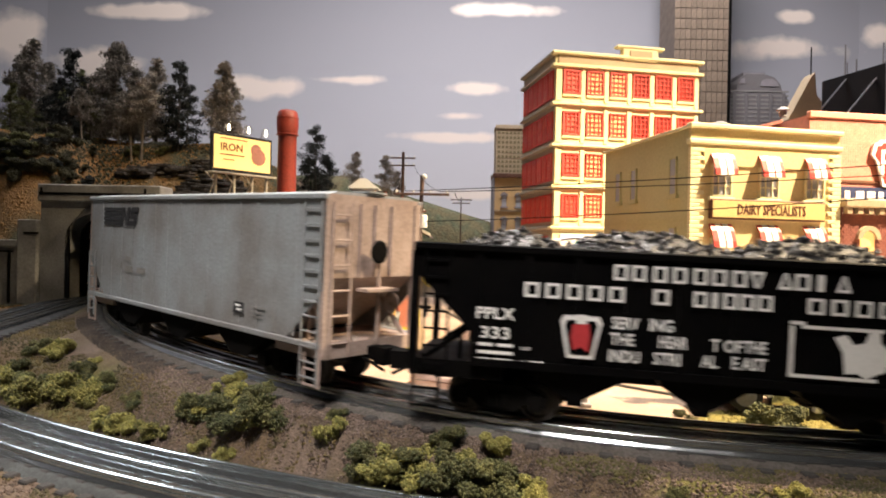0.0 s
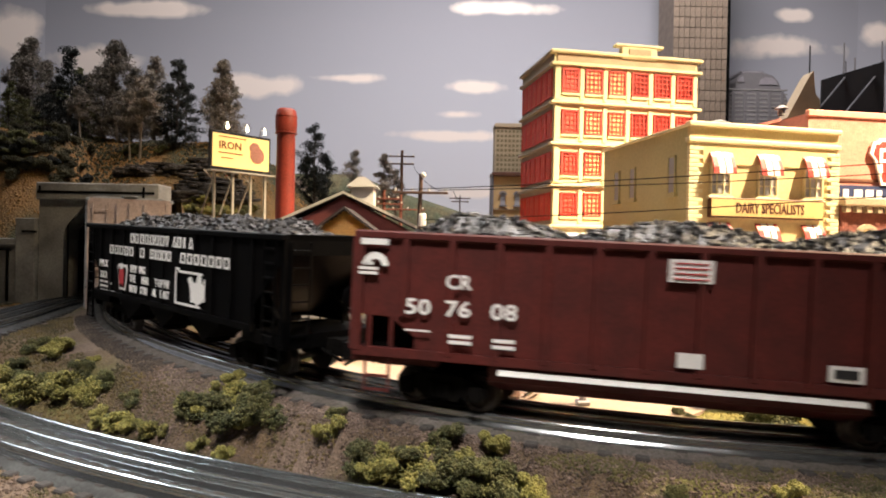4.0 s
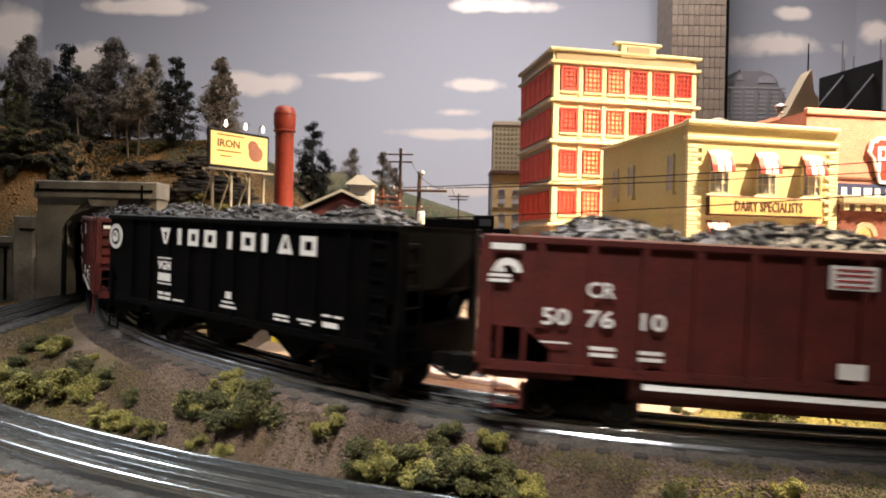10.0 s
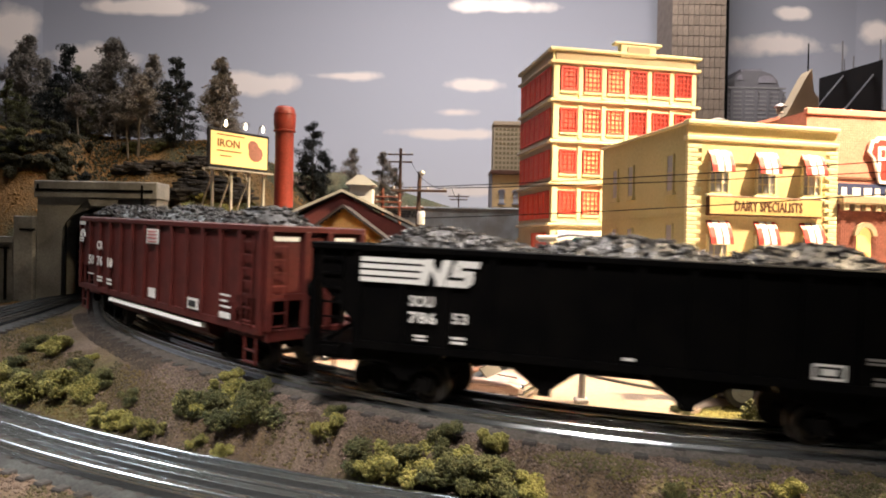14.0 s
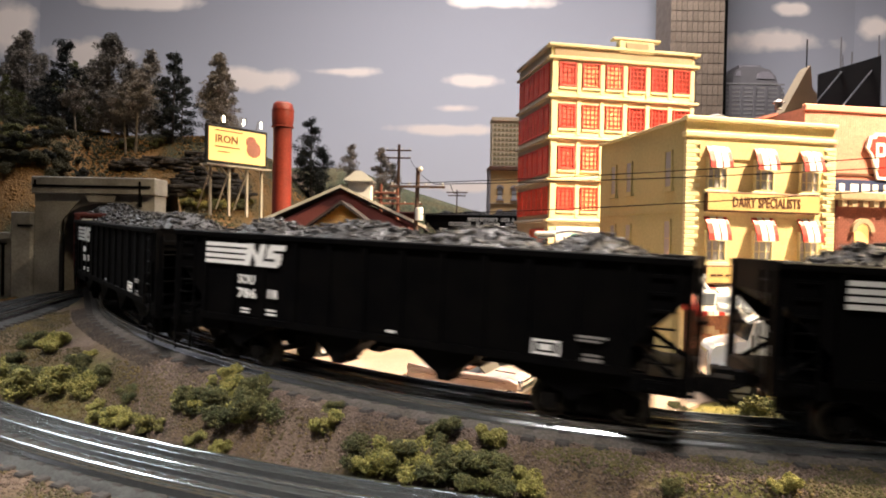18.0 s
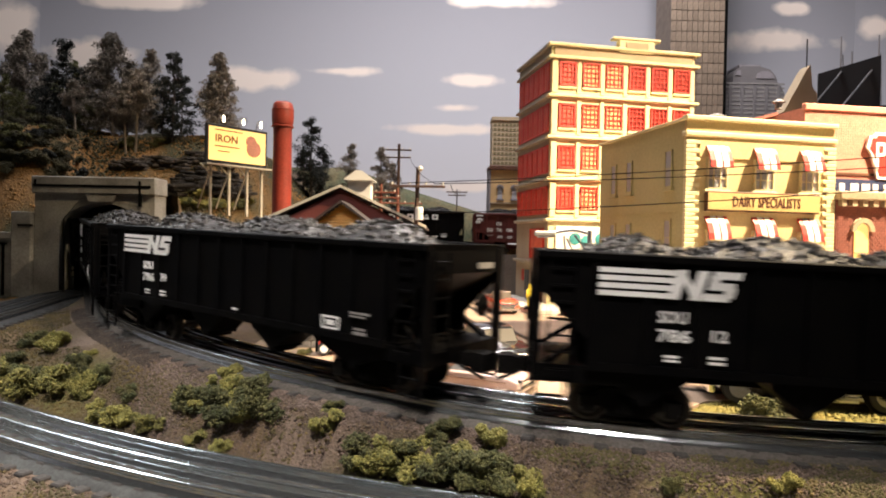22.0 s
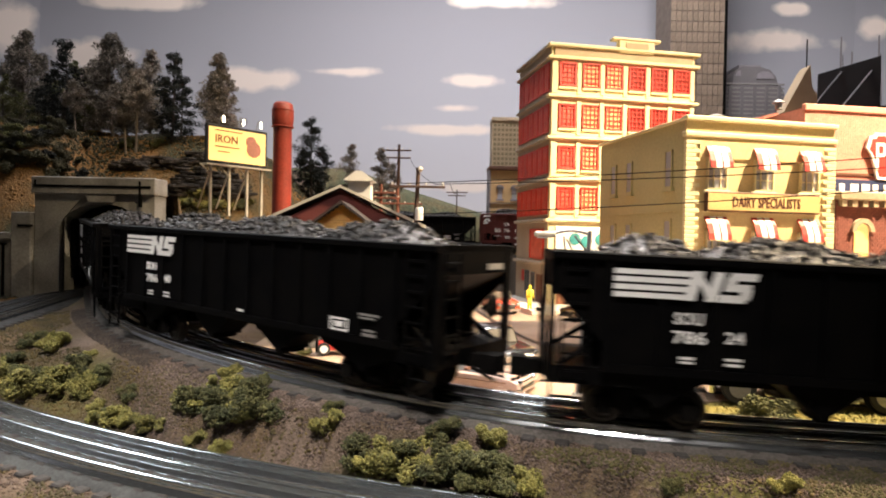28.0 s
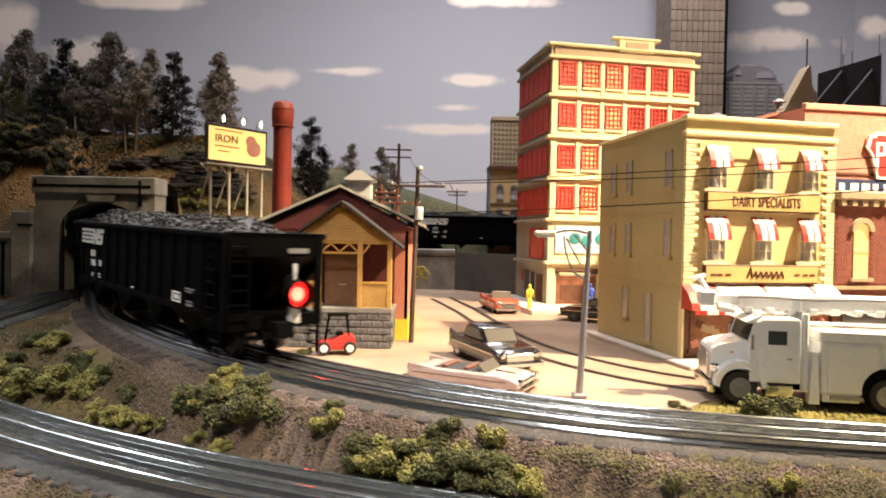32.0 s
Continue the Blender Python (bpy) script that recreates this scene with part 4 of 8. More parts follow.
        part("panel_print", boxed(p, q, y - 0.0003 + s * 0.0003, y + 0.0003 + s * 0.0003, 0.0320, 0.0357), BLACKINK, car)
    return car, L


def southern_hopper(number, humps, seed, last=False):
    L, W, top = 0.288, 0.066, 0.0760
    car = hopper("coal_hopper", "dusty black hopper with white stripe logo and coal" + (" and red lamp" if last else ""), L, top, BLACK, 12, ((-0.0960, 0.0200), (-0.0292, 0.0165), (0.0331, 0.0185), (0.0960, 0.0300)), humps, seed)
    for s in (-1, 1):
        stripe_logo(car, s, W, -0.1180, 0.0580, 0.0580, 0.0123, WHITEINK, 0.0015)
        words(car, s, W, "reporting_mark", "SOU", 0.0070, -0.0929, 0.0480, width=0.0118, out=0.0015)
        words(car, s, W, "car_number", number[:3], 0.0072, -0.0933, 0.0402, width=0.0138, out=0.0015)
        words(car, s, W, "car_number", number[3:], 0.0068, -0.0722, 0.0412, width=0.0075, out=0.0015)
        bars("small_print", [(-0.0898, 0.0335, 0.0058, 0.0011), (-0.0898, 0.0318, 0.0058, 0.0009), (-0.0719, 0.0340, 0.0067, 0.0011), (-0.0719, 0.0318, 0.0067, 0.0011), (0.0046, 0.0312, 0.0050, 0.0013),
                             (0.0790, 0.0305, 0.0123, 0.0010), (0.0790, 0.0361, 0.0123, 0.0010), (0.0790, 0.0305, 0.0010, 0.0066), (0.0903, 0.0305, 0.0010, 0.0066), (0.0822, 0.0325, 0.0058, 0.0026)], WHITEINK, car, s, s * (W / 2 + 0.0015))
        bars("faded_stencil", [(0.0986, 0.0398, 0.0130, 0.0010), (0.0986, 0.0382, 0.0100, 0.0008), (0.1016, 0.0322, 0.0075, 0.0010), (0.1012, 0.0299, 0.0085, 0.0014)], GREYPRINT, car, s, s * (W / 2 + 0.0015))
    part("end_placard", boxed(L / 2 + 0.0002, L / 2 + 0.0008, 0.008, 0.022, top - 0.012, top - 0.009), GREYPRINT, car)
    if last:
        lampbox = part("end_lamp", bev(boxed(L / 2 + 0.001, L / 2 + 0.005, 0.008, 0.015, 0.022, 0.034), 0.0006), WHITEINK, car, "white end-of-train device")
        # lens is oversized so its red glow stands in for the halo
        part("red_lens", turned(BM(), [(0.0074, -0.0022), (0.0078, -0.0010), (0.0070, 0.0006), (0.0044, 0.0012)], 20, m=pose(L / 2 + 0.0055, 0.0115, 0.0400, 0, 90, 0)), REDLAMP, lampbox, "glowing red lens")
        part("red_bulb", turned(BM(), [(0.0042, 0.0), (0.0044, 0.0008), (0.0032, 0.0016), (0.0008, 0.0020)], 16, m=pose(L / 2 + 0.0060, 0.0115, 0.0400, 0, 90, 0)), REDBULB, lampbox, "glowing red bulb")
        # added hood that hides the glow when seen from the side
        part("hood", turned(BM(), [(0.0086, -0.0030), (0.0086, 0.0062), (0.0080, 0.0062), (0.0080, -0.0030)], 22, m=pose(L / 2 + 0.0055, 0.0115, 0.0400, 0, 90, 0)), BLACKDUST, lampbox)
        part("mast", rod(BM(), (L / 2 + 0.003, 0.0115, 0.046), (L / 2 + 0.003, 0.0115, 0.058), 0.0010, 6), WHITEINK, lampbox)
    return car, L


REDLAMP = material("glowing_red_lens", (0.8, 0.05, 0.03), 0.3, vary=0, bump=0, emit=(1.0, 0.008, 0.006), glow=5)
REDBULB = material("glowing_red_bulb", (0.8, 0.3, 0.1), 0.3, vary=0, bump=0, emit=(1.0, 0.024, 0.016), glow=30)
HEADLAMP = material("glowing_headlamp", (1, 0.9, 0.7), 0.3, vary=0, bump=0, emit=(1.0, 0.85, 0.6), glow=8)


def diesel():
    L, W = 0.345, 0.062
    car = thing("diesel_locomotive", "black six-axle diesel locomotive with a lit headlamp", "locomotive", group="cars of the coal train")
    part("frame", bev(boxed(-L / 2, L / 2, -W / 2, W / 2, 0.021, 0.028), 0.001), BLACK, car)
    part("long_hood", bev(boxed(-L / 2 + 0.085, L / 2 - 0.012, -0.020, 0.020, 0.028, 0.080), 0.003, 2), BLACK, car)
    part("cab", bev(boxed(-L / 2 + 0.045, -L / 2 + 0.085, -0.030, 0.030, 0.028, 0.088), 0.003, 2), BLACK, car)
    part("nose", bev(boxed(-L / 2 + 0.010, -L / 2 + 0.045, -0.017, 0.017, 0.028, 0.062), 0.004, 2), BLACK, car)
    for s in (-1, 1):
        part("cab_window", boxed(-L / 2 + 0.052, -L / 2 + 0.076, s * 0.0302 - 0.0004, s * 0.0302 + 0.0004, 0.066, 0.080), DARKGLASS, car)
        part("windscreen", boxed(-L / 2 + 0.0444, -L / 2 + 0.0452, min(s * 0.004, s * 0.024), max(s * 0.004, s * 0.024), 0.068, 0.080), DARKGLASS, car)
        bm = BM()
        for i in range(14):
            x = -L / 2 + 0.02 + i * 0.0235
            rod(bm, (x, s * (W / 2 - 0.001), 0.028), (x, s * (W / 2 - 0.001), 0.045), 0.0005, 5)
        rod(bm, (-L / 2 + 0.02, s * (W / 2 - 0.001), 0.045), (L / 2 - 0.015, s * (W / 2 - 0.001), 0.045), 0.0005, 5)
        part("handrail", bm, WHITEINK, car)
        part("radiator", boxed(0.08, 0.14, s * 0.0202 - 0.0006, s * 0.0202 + 0.0006, 0.06, 0.077), BLACKDUST, car)
        coupler(car, s * L / 2, s)
    part("number_board", boxed(-L / 2 + 0.0442, -L / 2 + 0.0450, -0.014, 0.014, 0.0815, 0.0862), WHITEINK, car)
    for y in (-0.003, 0.003):
        part("headlamp", turned(BM(), [(0.0024, 0), (0.0024, 0.001), (0.001, 0.0013)], 12, m=pose(-L / 2 + 0.0445, y, 0.084, 0, -90, 0)), HEADLAMP, car)
    part("fuel_tank", bev(boxed(-0.045, 0.045, -0.026, 0.026, 0.006, 0.021), 0.003, 2), BLACKDUST, car)
    for x in (-0.02, 0.05, 0.10):
        part("roof_fan", turned(BM(), [(0.012, 0), (0.012, 0.003), (0.010, 0.0035)], 16, (x, 0, 0.080)), BLACKDUST, car)
    return car, L


DARKGLASS = glass("dark_glass")


def motions():
    """All cars run along the main line at one speed, trucks follow the rails, wheels roll."""
    for car, L, s0, base in TRAIN:
        trucks = [o for o in car.children if o.name.startswith("truck")]
        rows, swivel = [], {t: [] for t in trucks}
        for i in range(65):
            t = i * 0.5
            s = s0 + travel(t)
            a, ha = on_main(s + base)
            b, hb = on_main(s - base)
            d = b - a
            yaw = math.atan2(d.y, d.x)
            tilt = math.atan2(d.z, math.hypot(d.x, d.y))
            c = (a + b) / 2
            m = Matrix.Translation(c) @ Euler((0, -tilt, yaw)).to_matrix().to_4x4()
            rows.append((t, m))
            for k in trucks:
                h = ha if k.matrix_basis.translation.x < 0 else hb
                turn = (-h - yaw + math.pi) % (2 * math.pi) - math.pi
                swivel[k].append((t, pose(k.matrix_basis.translation.x, 0, 0, 0, 0, math.degrees(turn))))
        walk(car, rows)
        for k, r in swivel.items():
            walk(k, r)
            for w in k.children:
                if w.name.startswith("wheelset"):
                    x = w.matrix_basis.translation.x
                    walk(w, [(i / 15, pose(x, 0, 0.0088) @ Matrix.Rotation(-travel(i / 15) / 0.0088, 4, "Y")) for i in range(481)])


def travel(t):
    """Metres run since the start: the train gathers speed."""
    run, last, v = 0.0, 0.0, SPEEDS[0][1]
    for end, w in SPEEDS[1:]:
        d = min(t, end) - last
        if d <= 0:
            break
        now = v + (w - v) * d / (end - last)
        run += (v + now) / 2 * d
        last, v = end, w
    return run


TRAIN = []


def make_train():
    # car, its middle along the line at the start
    g = grey_hopper()
    p = power_hopper()
    c = tub_gondola("507608", 31)
    v = virginian_hopper()
    c2 = tub_gondola("507610", 32)
    souths = [southern_hopper(n, h, 40 + i, i == 5) for i, (n, h) in enumerate((("78653", 3), ("78618", 4), ("78639", 3), ("78612", 4), ("78640", 3), ("78624", 4)))]
    loco = diesel()
    order = [loco, g, p, c, v, c2, *souths]
    starts = STARTS
    for (car, L), s0 in zip(order, starts):
        base = 0.34 * L if car.name != "diesel_locomotive" else 0.30 * L
        bogie(car, -base)
        bogie(car, base)
        TRAIN.append((car, L, s0, base))


STARTS = [0.807, 0.4602, 0.1443, -0.1667, -0.4729, -0.775, -1.0790, -1.3771, -1.6907, -2.0074, -2.3195, -2.6373]
make_train()
# ---- backdrop and room ----


def sky_paint():
    """Painted sky: grey-blue above, paler towards the horizon, with drawn-out clouds."""
    mat = bpy.data.materials.new("painted_sky")
    mat.use_nodes = True
    nt = mat.node_tree
    n, link = nt.nodes, nt.links.new
    b = n["Principled BSDF"]
    b.inputs["Roughness"].default_value = 0.9
    b.inputs["Specular IOR Level"].default_value = 0.1
    tc = n.new("ShaderNodeTexCoord")
    sep = n.new("ShaderNodeSeparateXYZ")
    link(tc.outputs["Object"], sep.inputs[0])
    ramp = n.new("ShaderNodeValToRGB")
    up = n.new("ShaderNodeMapRange")
    up.inputs[1].default_value, up.inputs[2].default_value = 0.1, 0.85
    link(sep.outputs["Z"], up.inputs[0])
    link(up.outputs[0], ramp.inputs[0])
    e = ramp.color_ramp.elements
    e[0].position, e[0].color = 0.0, (0.62, 0.62, 0.665, 1)
    e[1].position, e[1].color = 1.0, (0.195, 0.197, 0.22, 1)
    mid = e.new(0.4)
    mid.color = (0.46, 0.47, 0.52, 1)
    warp = n.new("ShaderNodeTexNoise")
    warp.inputs["Scale"].default_value, warp.inputs["Detail"].default_value = 7, 6
    link(tc.outputs["Object"], warp.inputs["Vector"])
    last = ramp.outputs[0]
    # x, z, half width, half height, tint
    for cx, cz, a, c in CLOUDS:
        dx = n.new("ShaderNodeMath"); dx.operation = "MULTIPLY_ADD"
        dx.inputs[1].default_value, dx.inputs[2].default_value = 1 / a, -cx / a
        link(sep.outputs["X"], dx.inputs[0])
        dz = n.new("ShaderNodeMath"); dz.operation = "MULTIPLY_ADD"
        dz.inputs[1].default_value, dz.inputs[2].default_value = 1 / c, -cz / c
        link(sep.outputs["Z"], dz.inputs[0])
        com = n.new("ShaderNodeCombineXYZ")
        link(dx.outputs[0], com.inputs[0]); link(dz.outputs[0], com.inputs[1])
        ln = n.new("ShaderNodeVectorMath"); ln.operation = "LENGTH"
        link(com.outputs[0], ln.inputs[0])
        wob = n.new("ShaderNodeMath"); wob.operation = "MULTIPLY_ADD"
        wob.inputs[1].default_value = 2.6
        link(warp.outputs["Fac"], wob.inputs[0])
        link(ln.outputs["Value"], wob.inputs[2])
        edge = n.new("ShaderNodeMapRange")
        edge.inputs[1].default_value, edge.inputs[2].default_value = 2.42, 1.85
        edge.inputs[3].default_value, edge.inputs[4].default_value = 0.0, 0.8
        link(wob.outputs[0], edge.inputs[0])
        mix = n.new("ShaderNodeMix"); mix.data_type = "RGBA"
        mix.inputs[7].default_value = (0.80, 0.70, 0.62, 1)
        link(edge.outputs[0], mix.inputs[0]); link(last, mix.inputs[6])
        last = mix.outputs[2]
    link(last, b.inputs["Base Color"])
    return mat


def sky_at(px, py, d=1.85):
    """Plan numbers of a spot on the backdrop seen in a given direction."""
    return ((px - 784) / FOCAL * d, EYE_Z + (424 + 0.0187 * (px - 784) - py) / FOCAL * d)


CLOUDS = []
for px, py, w, h in ((595, 125, 60, 9), (832, 142, 62, 11), (790, 228, 110, 10), (455, 140, 75, 22), (170, 95, 110, 26), (1370, 72, 90, 22), (1395, 14, 34, 12), (850, 2, 120, 12), (240, 2, 110, 14), (10, 45, 40, 45), (1545, 45, 30, 20), (800, 190, 40, 9), (830, 330, 60, 12)):
    x, z = sky_at(px, py)
    CLOUDS.append((x, z, w / FOCAL * 1.85, h / FOCAL * 1.85))

SKYMAT = sky_paint()


def backdrop():
    bm = BM()
    line = [(-1.70, 0.2), (-1.70, 1.45), (-1.62, 1.68), (-1.45, 1.82), (-1.2, 1.86), (1.2, 1.86), (1.5, 1.82), (1.68, 1.6), (1.72, 0.2)]
    lo = [bm.verts.new((x, y, -0.1)) for x, y in line]
    hi = [bm.verts.new((x, y, 1.25)) for x, y in line]
    lo2 = [bm.verts.new((x * 1.02, y + 0.02, -0.1)) for x, y in line]
    hi2 = [bm.verts.new((x * 1.02, y + 0.02, 1.25)) for x, y in line]
    for i in range(len(line) - 1):
        bm.faces.new((lo[i], lo[i + 1], hi[i + 1], hi[i]))
        bm.faces.new((hi2[i], hi2[i + 1], lo2[i + 1], lo2[i]))
        bm.faces.new((hi[i], hi[i + 1], hi2[i + 1], hi2[i]))
    ob = part("backdrop", bm, SKYMAT)
    return tagged(ob, "painted sky backdrop with drawn-out pale clouds", "backdrop", kind="structure")


backdrop()
ROOMMAT = material("room_paint", (0.10, 0.10, 0.10), 0.9, vary=0.08, scale=3, fine=90, bump=0.05)
for nm, b in (("wall_back", (-2.6, 2.6, 2.2, 2.3, -1.0, 2.3)), ("wall_left", (-2.7, -2.6, -2.4, 2.2, -1.0, 2.3)), ("wall_right", (2.6, 2.7, -2.4, 2.2, -1.0, 2.3)), ("wall_front", (-2.6, 2.6, -2.5, -2.4, -1.0, 2.3)), ("floor", (-2.7, 2.7, -2.5, 2.3, -1.1, -1.0)), ("ceiling", (-2.7, 2.7, -2.5, 2.3, 2.3, 2.4))):
    tagged(part(nm, boxed(*b), ROOMMAT), "plain painted surface of the train room", nm.split("_")[0], kind="structure")

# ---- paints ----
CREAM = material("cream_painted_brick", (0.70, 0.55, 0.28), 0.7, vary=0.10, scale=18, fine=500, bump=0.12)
# yellow darkened to hold the shade on the shop's side
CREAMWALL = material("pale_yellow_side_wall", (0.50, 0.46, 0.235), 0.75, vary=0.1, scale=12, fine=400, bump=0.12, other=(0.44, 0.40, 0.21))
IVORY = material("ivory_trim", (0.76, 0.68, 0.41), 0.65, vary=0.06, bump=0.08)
# darker copy of the ivory front, with the side walls' shade put in
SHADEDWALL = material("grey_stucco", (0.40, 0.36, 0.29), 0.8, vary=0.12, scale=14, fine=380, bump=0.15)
REDSASH = material("red_window_sash", (0.66, 0.065, 0.045), 0.5, vary=0.1, bump=0.05)
AMBER = material("amber_window_pane", (0.90, 0.62, 0.32), 0.25, vary=0.15, bump=0.0, coat=0.5)
DARKRED = material("dark_red_window_pane", (0.36, 0.05, 0.038), 0.25, vary=0.3, scale=90, bump=0.0, coat=0.5)
REDPANE = material("red_window_blind", (0.74, 0.16, 0.10), 0.4, vary=0.2, bump=0.0, coat=0.4)
WHITE = material("white_paint", (0.80, 0.79, 0.76), 0.5, vary=0.05, bump=0.04)
RED = material("red_paint", (0.50, 0.04, 0.03), 0.5, vary=0.1, bump=0.05)
BRICKRED = material("red_brick", (0.30, 0.10, 0.07), 0.85, vary=0.3, scale=120, fine=700, bump=0.3, other=(0.22, 0.075, 0.06), island=0.2)
SALMON = material("salmon_brick", (0.62, 0.275, 0.205), 0.8, vary=0.2, scale=90, fine=600, bump=0.25, other=(0.54, 0.25, 0.18), island=0.15)
BROWN = material("brown_wood", (0.13, 0.05, 0.025), 0.6, vary=0.25, scale=80, bump=0.2)
MAROONWOOD = material("maroon_siding", (0.16, 0.035, 0.03), 0.7, vary=0.15, scale=60, bump=0.15)
SALMONWALL = material("salmon_station_wall", (0.66, 0.25, 0.165), 0.7, vary=0.12, scale=40, bump=0.15)
YELLOWWOOD = material("yellow_clapboard", (0.62, 0.36, 0.09), 0.65, vary=0.15, scale=60, bump=0.15, island=0.08)
STONE = material("rough_grey_stone", (0.20, 0.19, 0.18), 0.9, vary=0.35, scale=140, fine=600, bump=0.8, other=(0.12, 0.115, 0.11), island=0.3, dist=0.0015)
ROOFMAT = material("dark_shingles", (0.035, 0.025, 0.024), 0.9, vary=0.3, scale=90, bump=0.4)
TIN = material("pale_roof_edge", (0.62, 0.58, 0.50), 0.5, vary=0.1, bump=0.05)
CHIMNEY = material("orange_red_chimney_brick", (0.34, 0.052, 0.034), 0.45, vary=0.25, scale=60, fine=500, bump=0.25, other=(0.27, 0.044, 0.030))
POLE = material("creosoted_pole", (0.09, 0.05, 0.035), 0.8, vary=0.3, scale=90, bump=0.3)
REDPOLE = material("reddish_wood", (0.22, 0.075, 0.05), 0.8, vary=0.25, scale=80, bump=0.3)
GREYMETAL = material("galvanised_metal", (0.34, 0.34, 0.36), 0.4, metal=0.6, vary=0.15, bump=0.05)
CHROME = material("chrome", (0.75, 0.76, 0.78), 0.12, metal=1.0, vary=0.04, bump=0)
RUBBER = material("black_rubber", (0.018, 0.018, 0.018), 0.75, vary=0.2, bump=0.1)
TRUCKWHITE = material("white_truck_enamel", (0.76, 0.78, 0.80), 0.28, vary=0.04, bump=0.0, coat=0.4)
CARBLACK = material("black_car_enamel", (0.015, 0.014, 0.016), 0.18, vary=0.1, bump=0, coat=0.8)
CARRED = material("orange_red_car_enamel", (0.62, 0.09, 0.04), 0.25, vary=0.08, bump=0, coat=0.6)
CARPINK = material("pale_pink_car_enamel", (0.50, 0.38, 0.34), 0.25, vary=0.08, bump=0, coat=0.6)
CARGLASS = glass("tinted_car_glass", (0.11, 0.10, 0.085), 0.08)
TOWERMAT = material("bronze_tower_glass", (0.26, 0.20, 0.15), 0.45, vary=0.25, scale=12, fine=120, bump=0.05, island=0.25)
TOWERLINE = material("bronze_tower_mullion", (0.16, 0.125, 0.10), 0.6, vary=0.2, bump=0.0)
HAZESTONE = material("hazy_grey_stone", (0.165, 0.155, 0.16), 0.8, vary=0.12, scale=12, bump=0.1)
HAZELIGHT = material("hazy_pale_band", (0.255, 0.24, 0.235), 0.8, vary=0.12, scale=12, bump=0.1)
BEIGE = material("beige_stone", (0.46, 0.36, 0.24), 0.8, vary=0.15, scale=20, bump=0.15)
OCHRE = material("ochre_brick", (0.62, 0.42, 0.20), 0.75, vary=0.12, scale=30, bump=0.15)
BLUEGREY = material("slate_lintel", (0.26, 0.24, 0.26), 0.7, vary=0.15, bump=0.1)
PALEGLASS = glass("pale_window_glass", (0.42, 0.42, 0.46), 0.15)
# the face's own glow stands in for lamplight falling on it
BOARDLIT = material("lit_billboard_face", (0.85, 0.72, 0.30), 0.6, vary=0.08, scale=30, bump=0, emit=(1.0, 0.66, 0.20), glow=0.85)
BULB = material("glowing_bulb", (1, 0.9, 0.7), 0.3, vary=0, bump=0, emit=(1.0, 0.82, 0.55), glow=9)
BULBW = material("glowing_shop_window", (0.9, 0.6, 0.2), 0.4, vary=0.2, bump=0, emit=(1.0, 0.66, 0.22), glow=0.9)
BLUEINK = material("navy_banner", (0.02, 0.03, 0.09), 0.6, vary=0.1, bump=0)
YELLOWINK = material("yellow_paint", (0.75, 0.62, 0.05), 0.6, vary=0.1, bump=0)
SIDEWALK = material("pale_pavement", (0.62, 0.58, 0.52), 0.85, vary=0.1, scale=30, fine=500, bump=0.15)
TRAMRAIL = material("street_rail_groove", (0.035, 0.027, 0.020), 0.6, metal=0.2, vary=0.2, bump=0.05)


def awning(parent, x0, x1, zt, zb, out, stripes, y=0.0, name="awning"):
    """A striped cloth awning on the front, each stripe a piece."""
    b = x0
    for i, share in enumerate(stripes):
        a, b = b, b + (x1 - x0) * share
        bm = BM()
        slab(bm, [(y - 0.0004, zt), (y - out * 0.55, zt - (zt - zb) * 0.30), (y - out * 0.9, zt - (zt - zb) * 0.72), (y - out, zb), (y - out + 0.0004, zb), (y - out * 0.82, zt - (zt - zb) * 0.72), (y - out * 0.5, zt - (zt - zb) * 0.34), (y - 0.0004, zt - 0.002)], "x", a, b)
        part("awning_stripe", bm, RED if i % 2 == 0 else WHITE, parent)


def sash(parent, x, z, w, h, y, cols, rows, frame, pane, bar=0.0007, deep=0.0022, face="front", name="window"):
    """A window: outer frame, pane and glazing bars. face: 'front' looks along -y, 'left' along -x."""
    win = new(name)
    win.empty_display_size = 0.003
    win.parent = parent
    win.matrix_basis = pose(x, y, z) if face == "front" else pose(y, x, z, 0, 0, -90)
    bm = BM()
    t = bar * 1.8
    for a, b, c, d in ((-w / 2, w / 2, 0, t), (-w / 2, w / 2, h - t, h), (-w / 2, -w / 2 + t, 0, h), (w / 2 - t, w / 2, 0, h)):
        box(bm, a, b, -deep, 0.0008, c, d)
    for i in range(1, cols):
        u = -w / 2 + w * i / cols
        box(bm, u - bar / 2, u + bar / 2, -deep * 0.7, 0, 0, h)
    for j in range(1, rows):
        v = h * j / rows
        box(bm, -w / 2, w / 2, -deep * 0.8, 0, v - bar / 2, v + bar / 2)
    part("window_frame", bm, frame, win)
    part("pane", boxed(-w / 2 + t * 0.5, w / 2 - t * 0.5, -0.0006, 0.0002, t * 0.5, h - t * 0.5), pane, win)
    return win


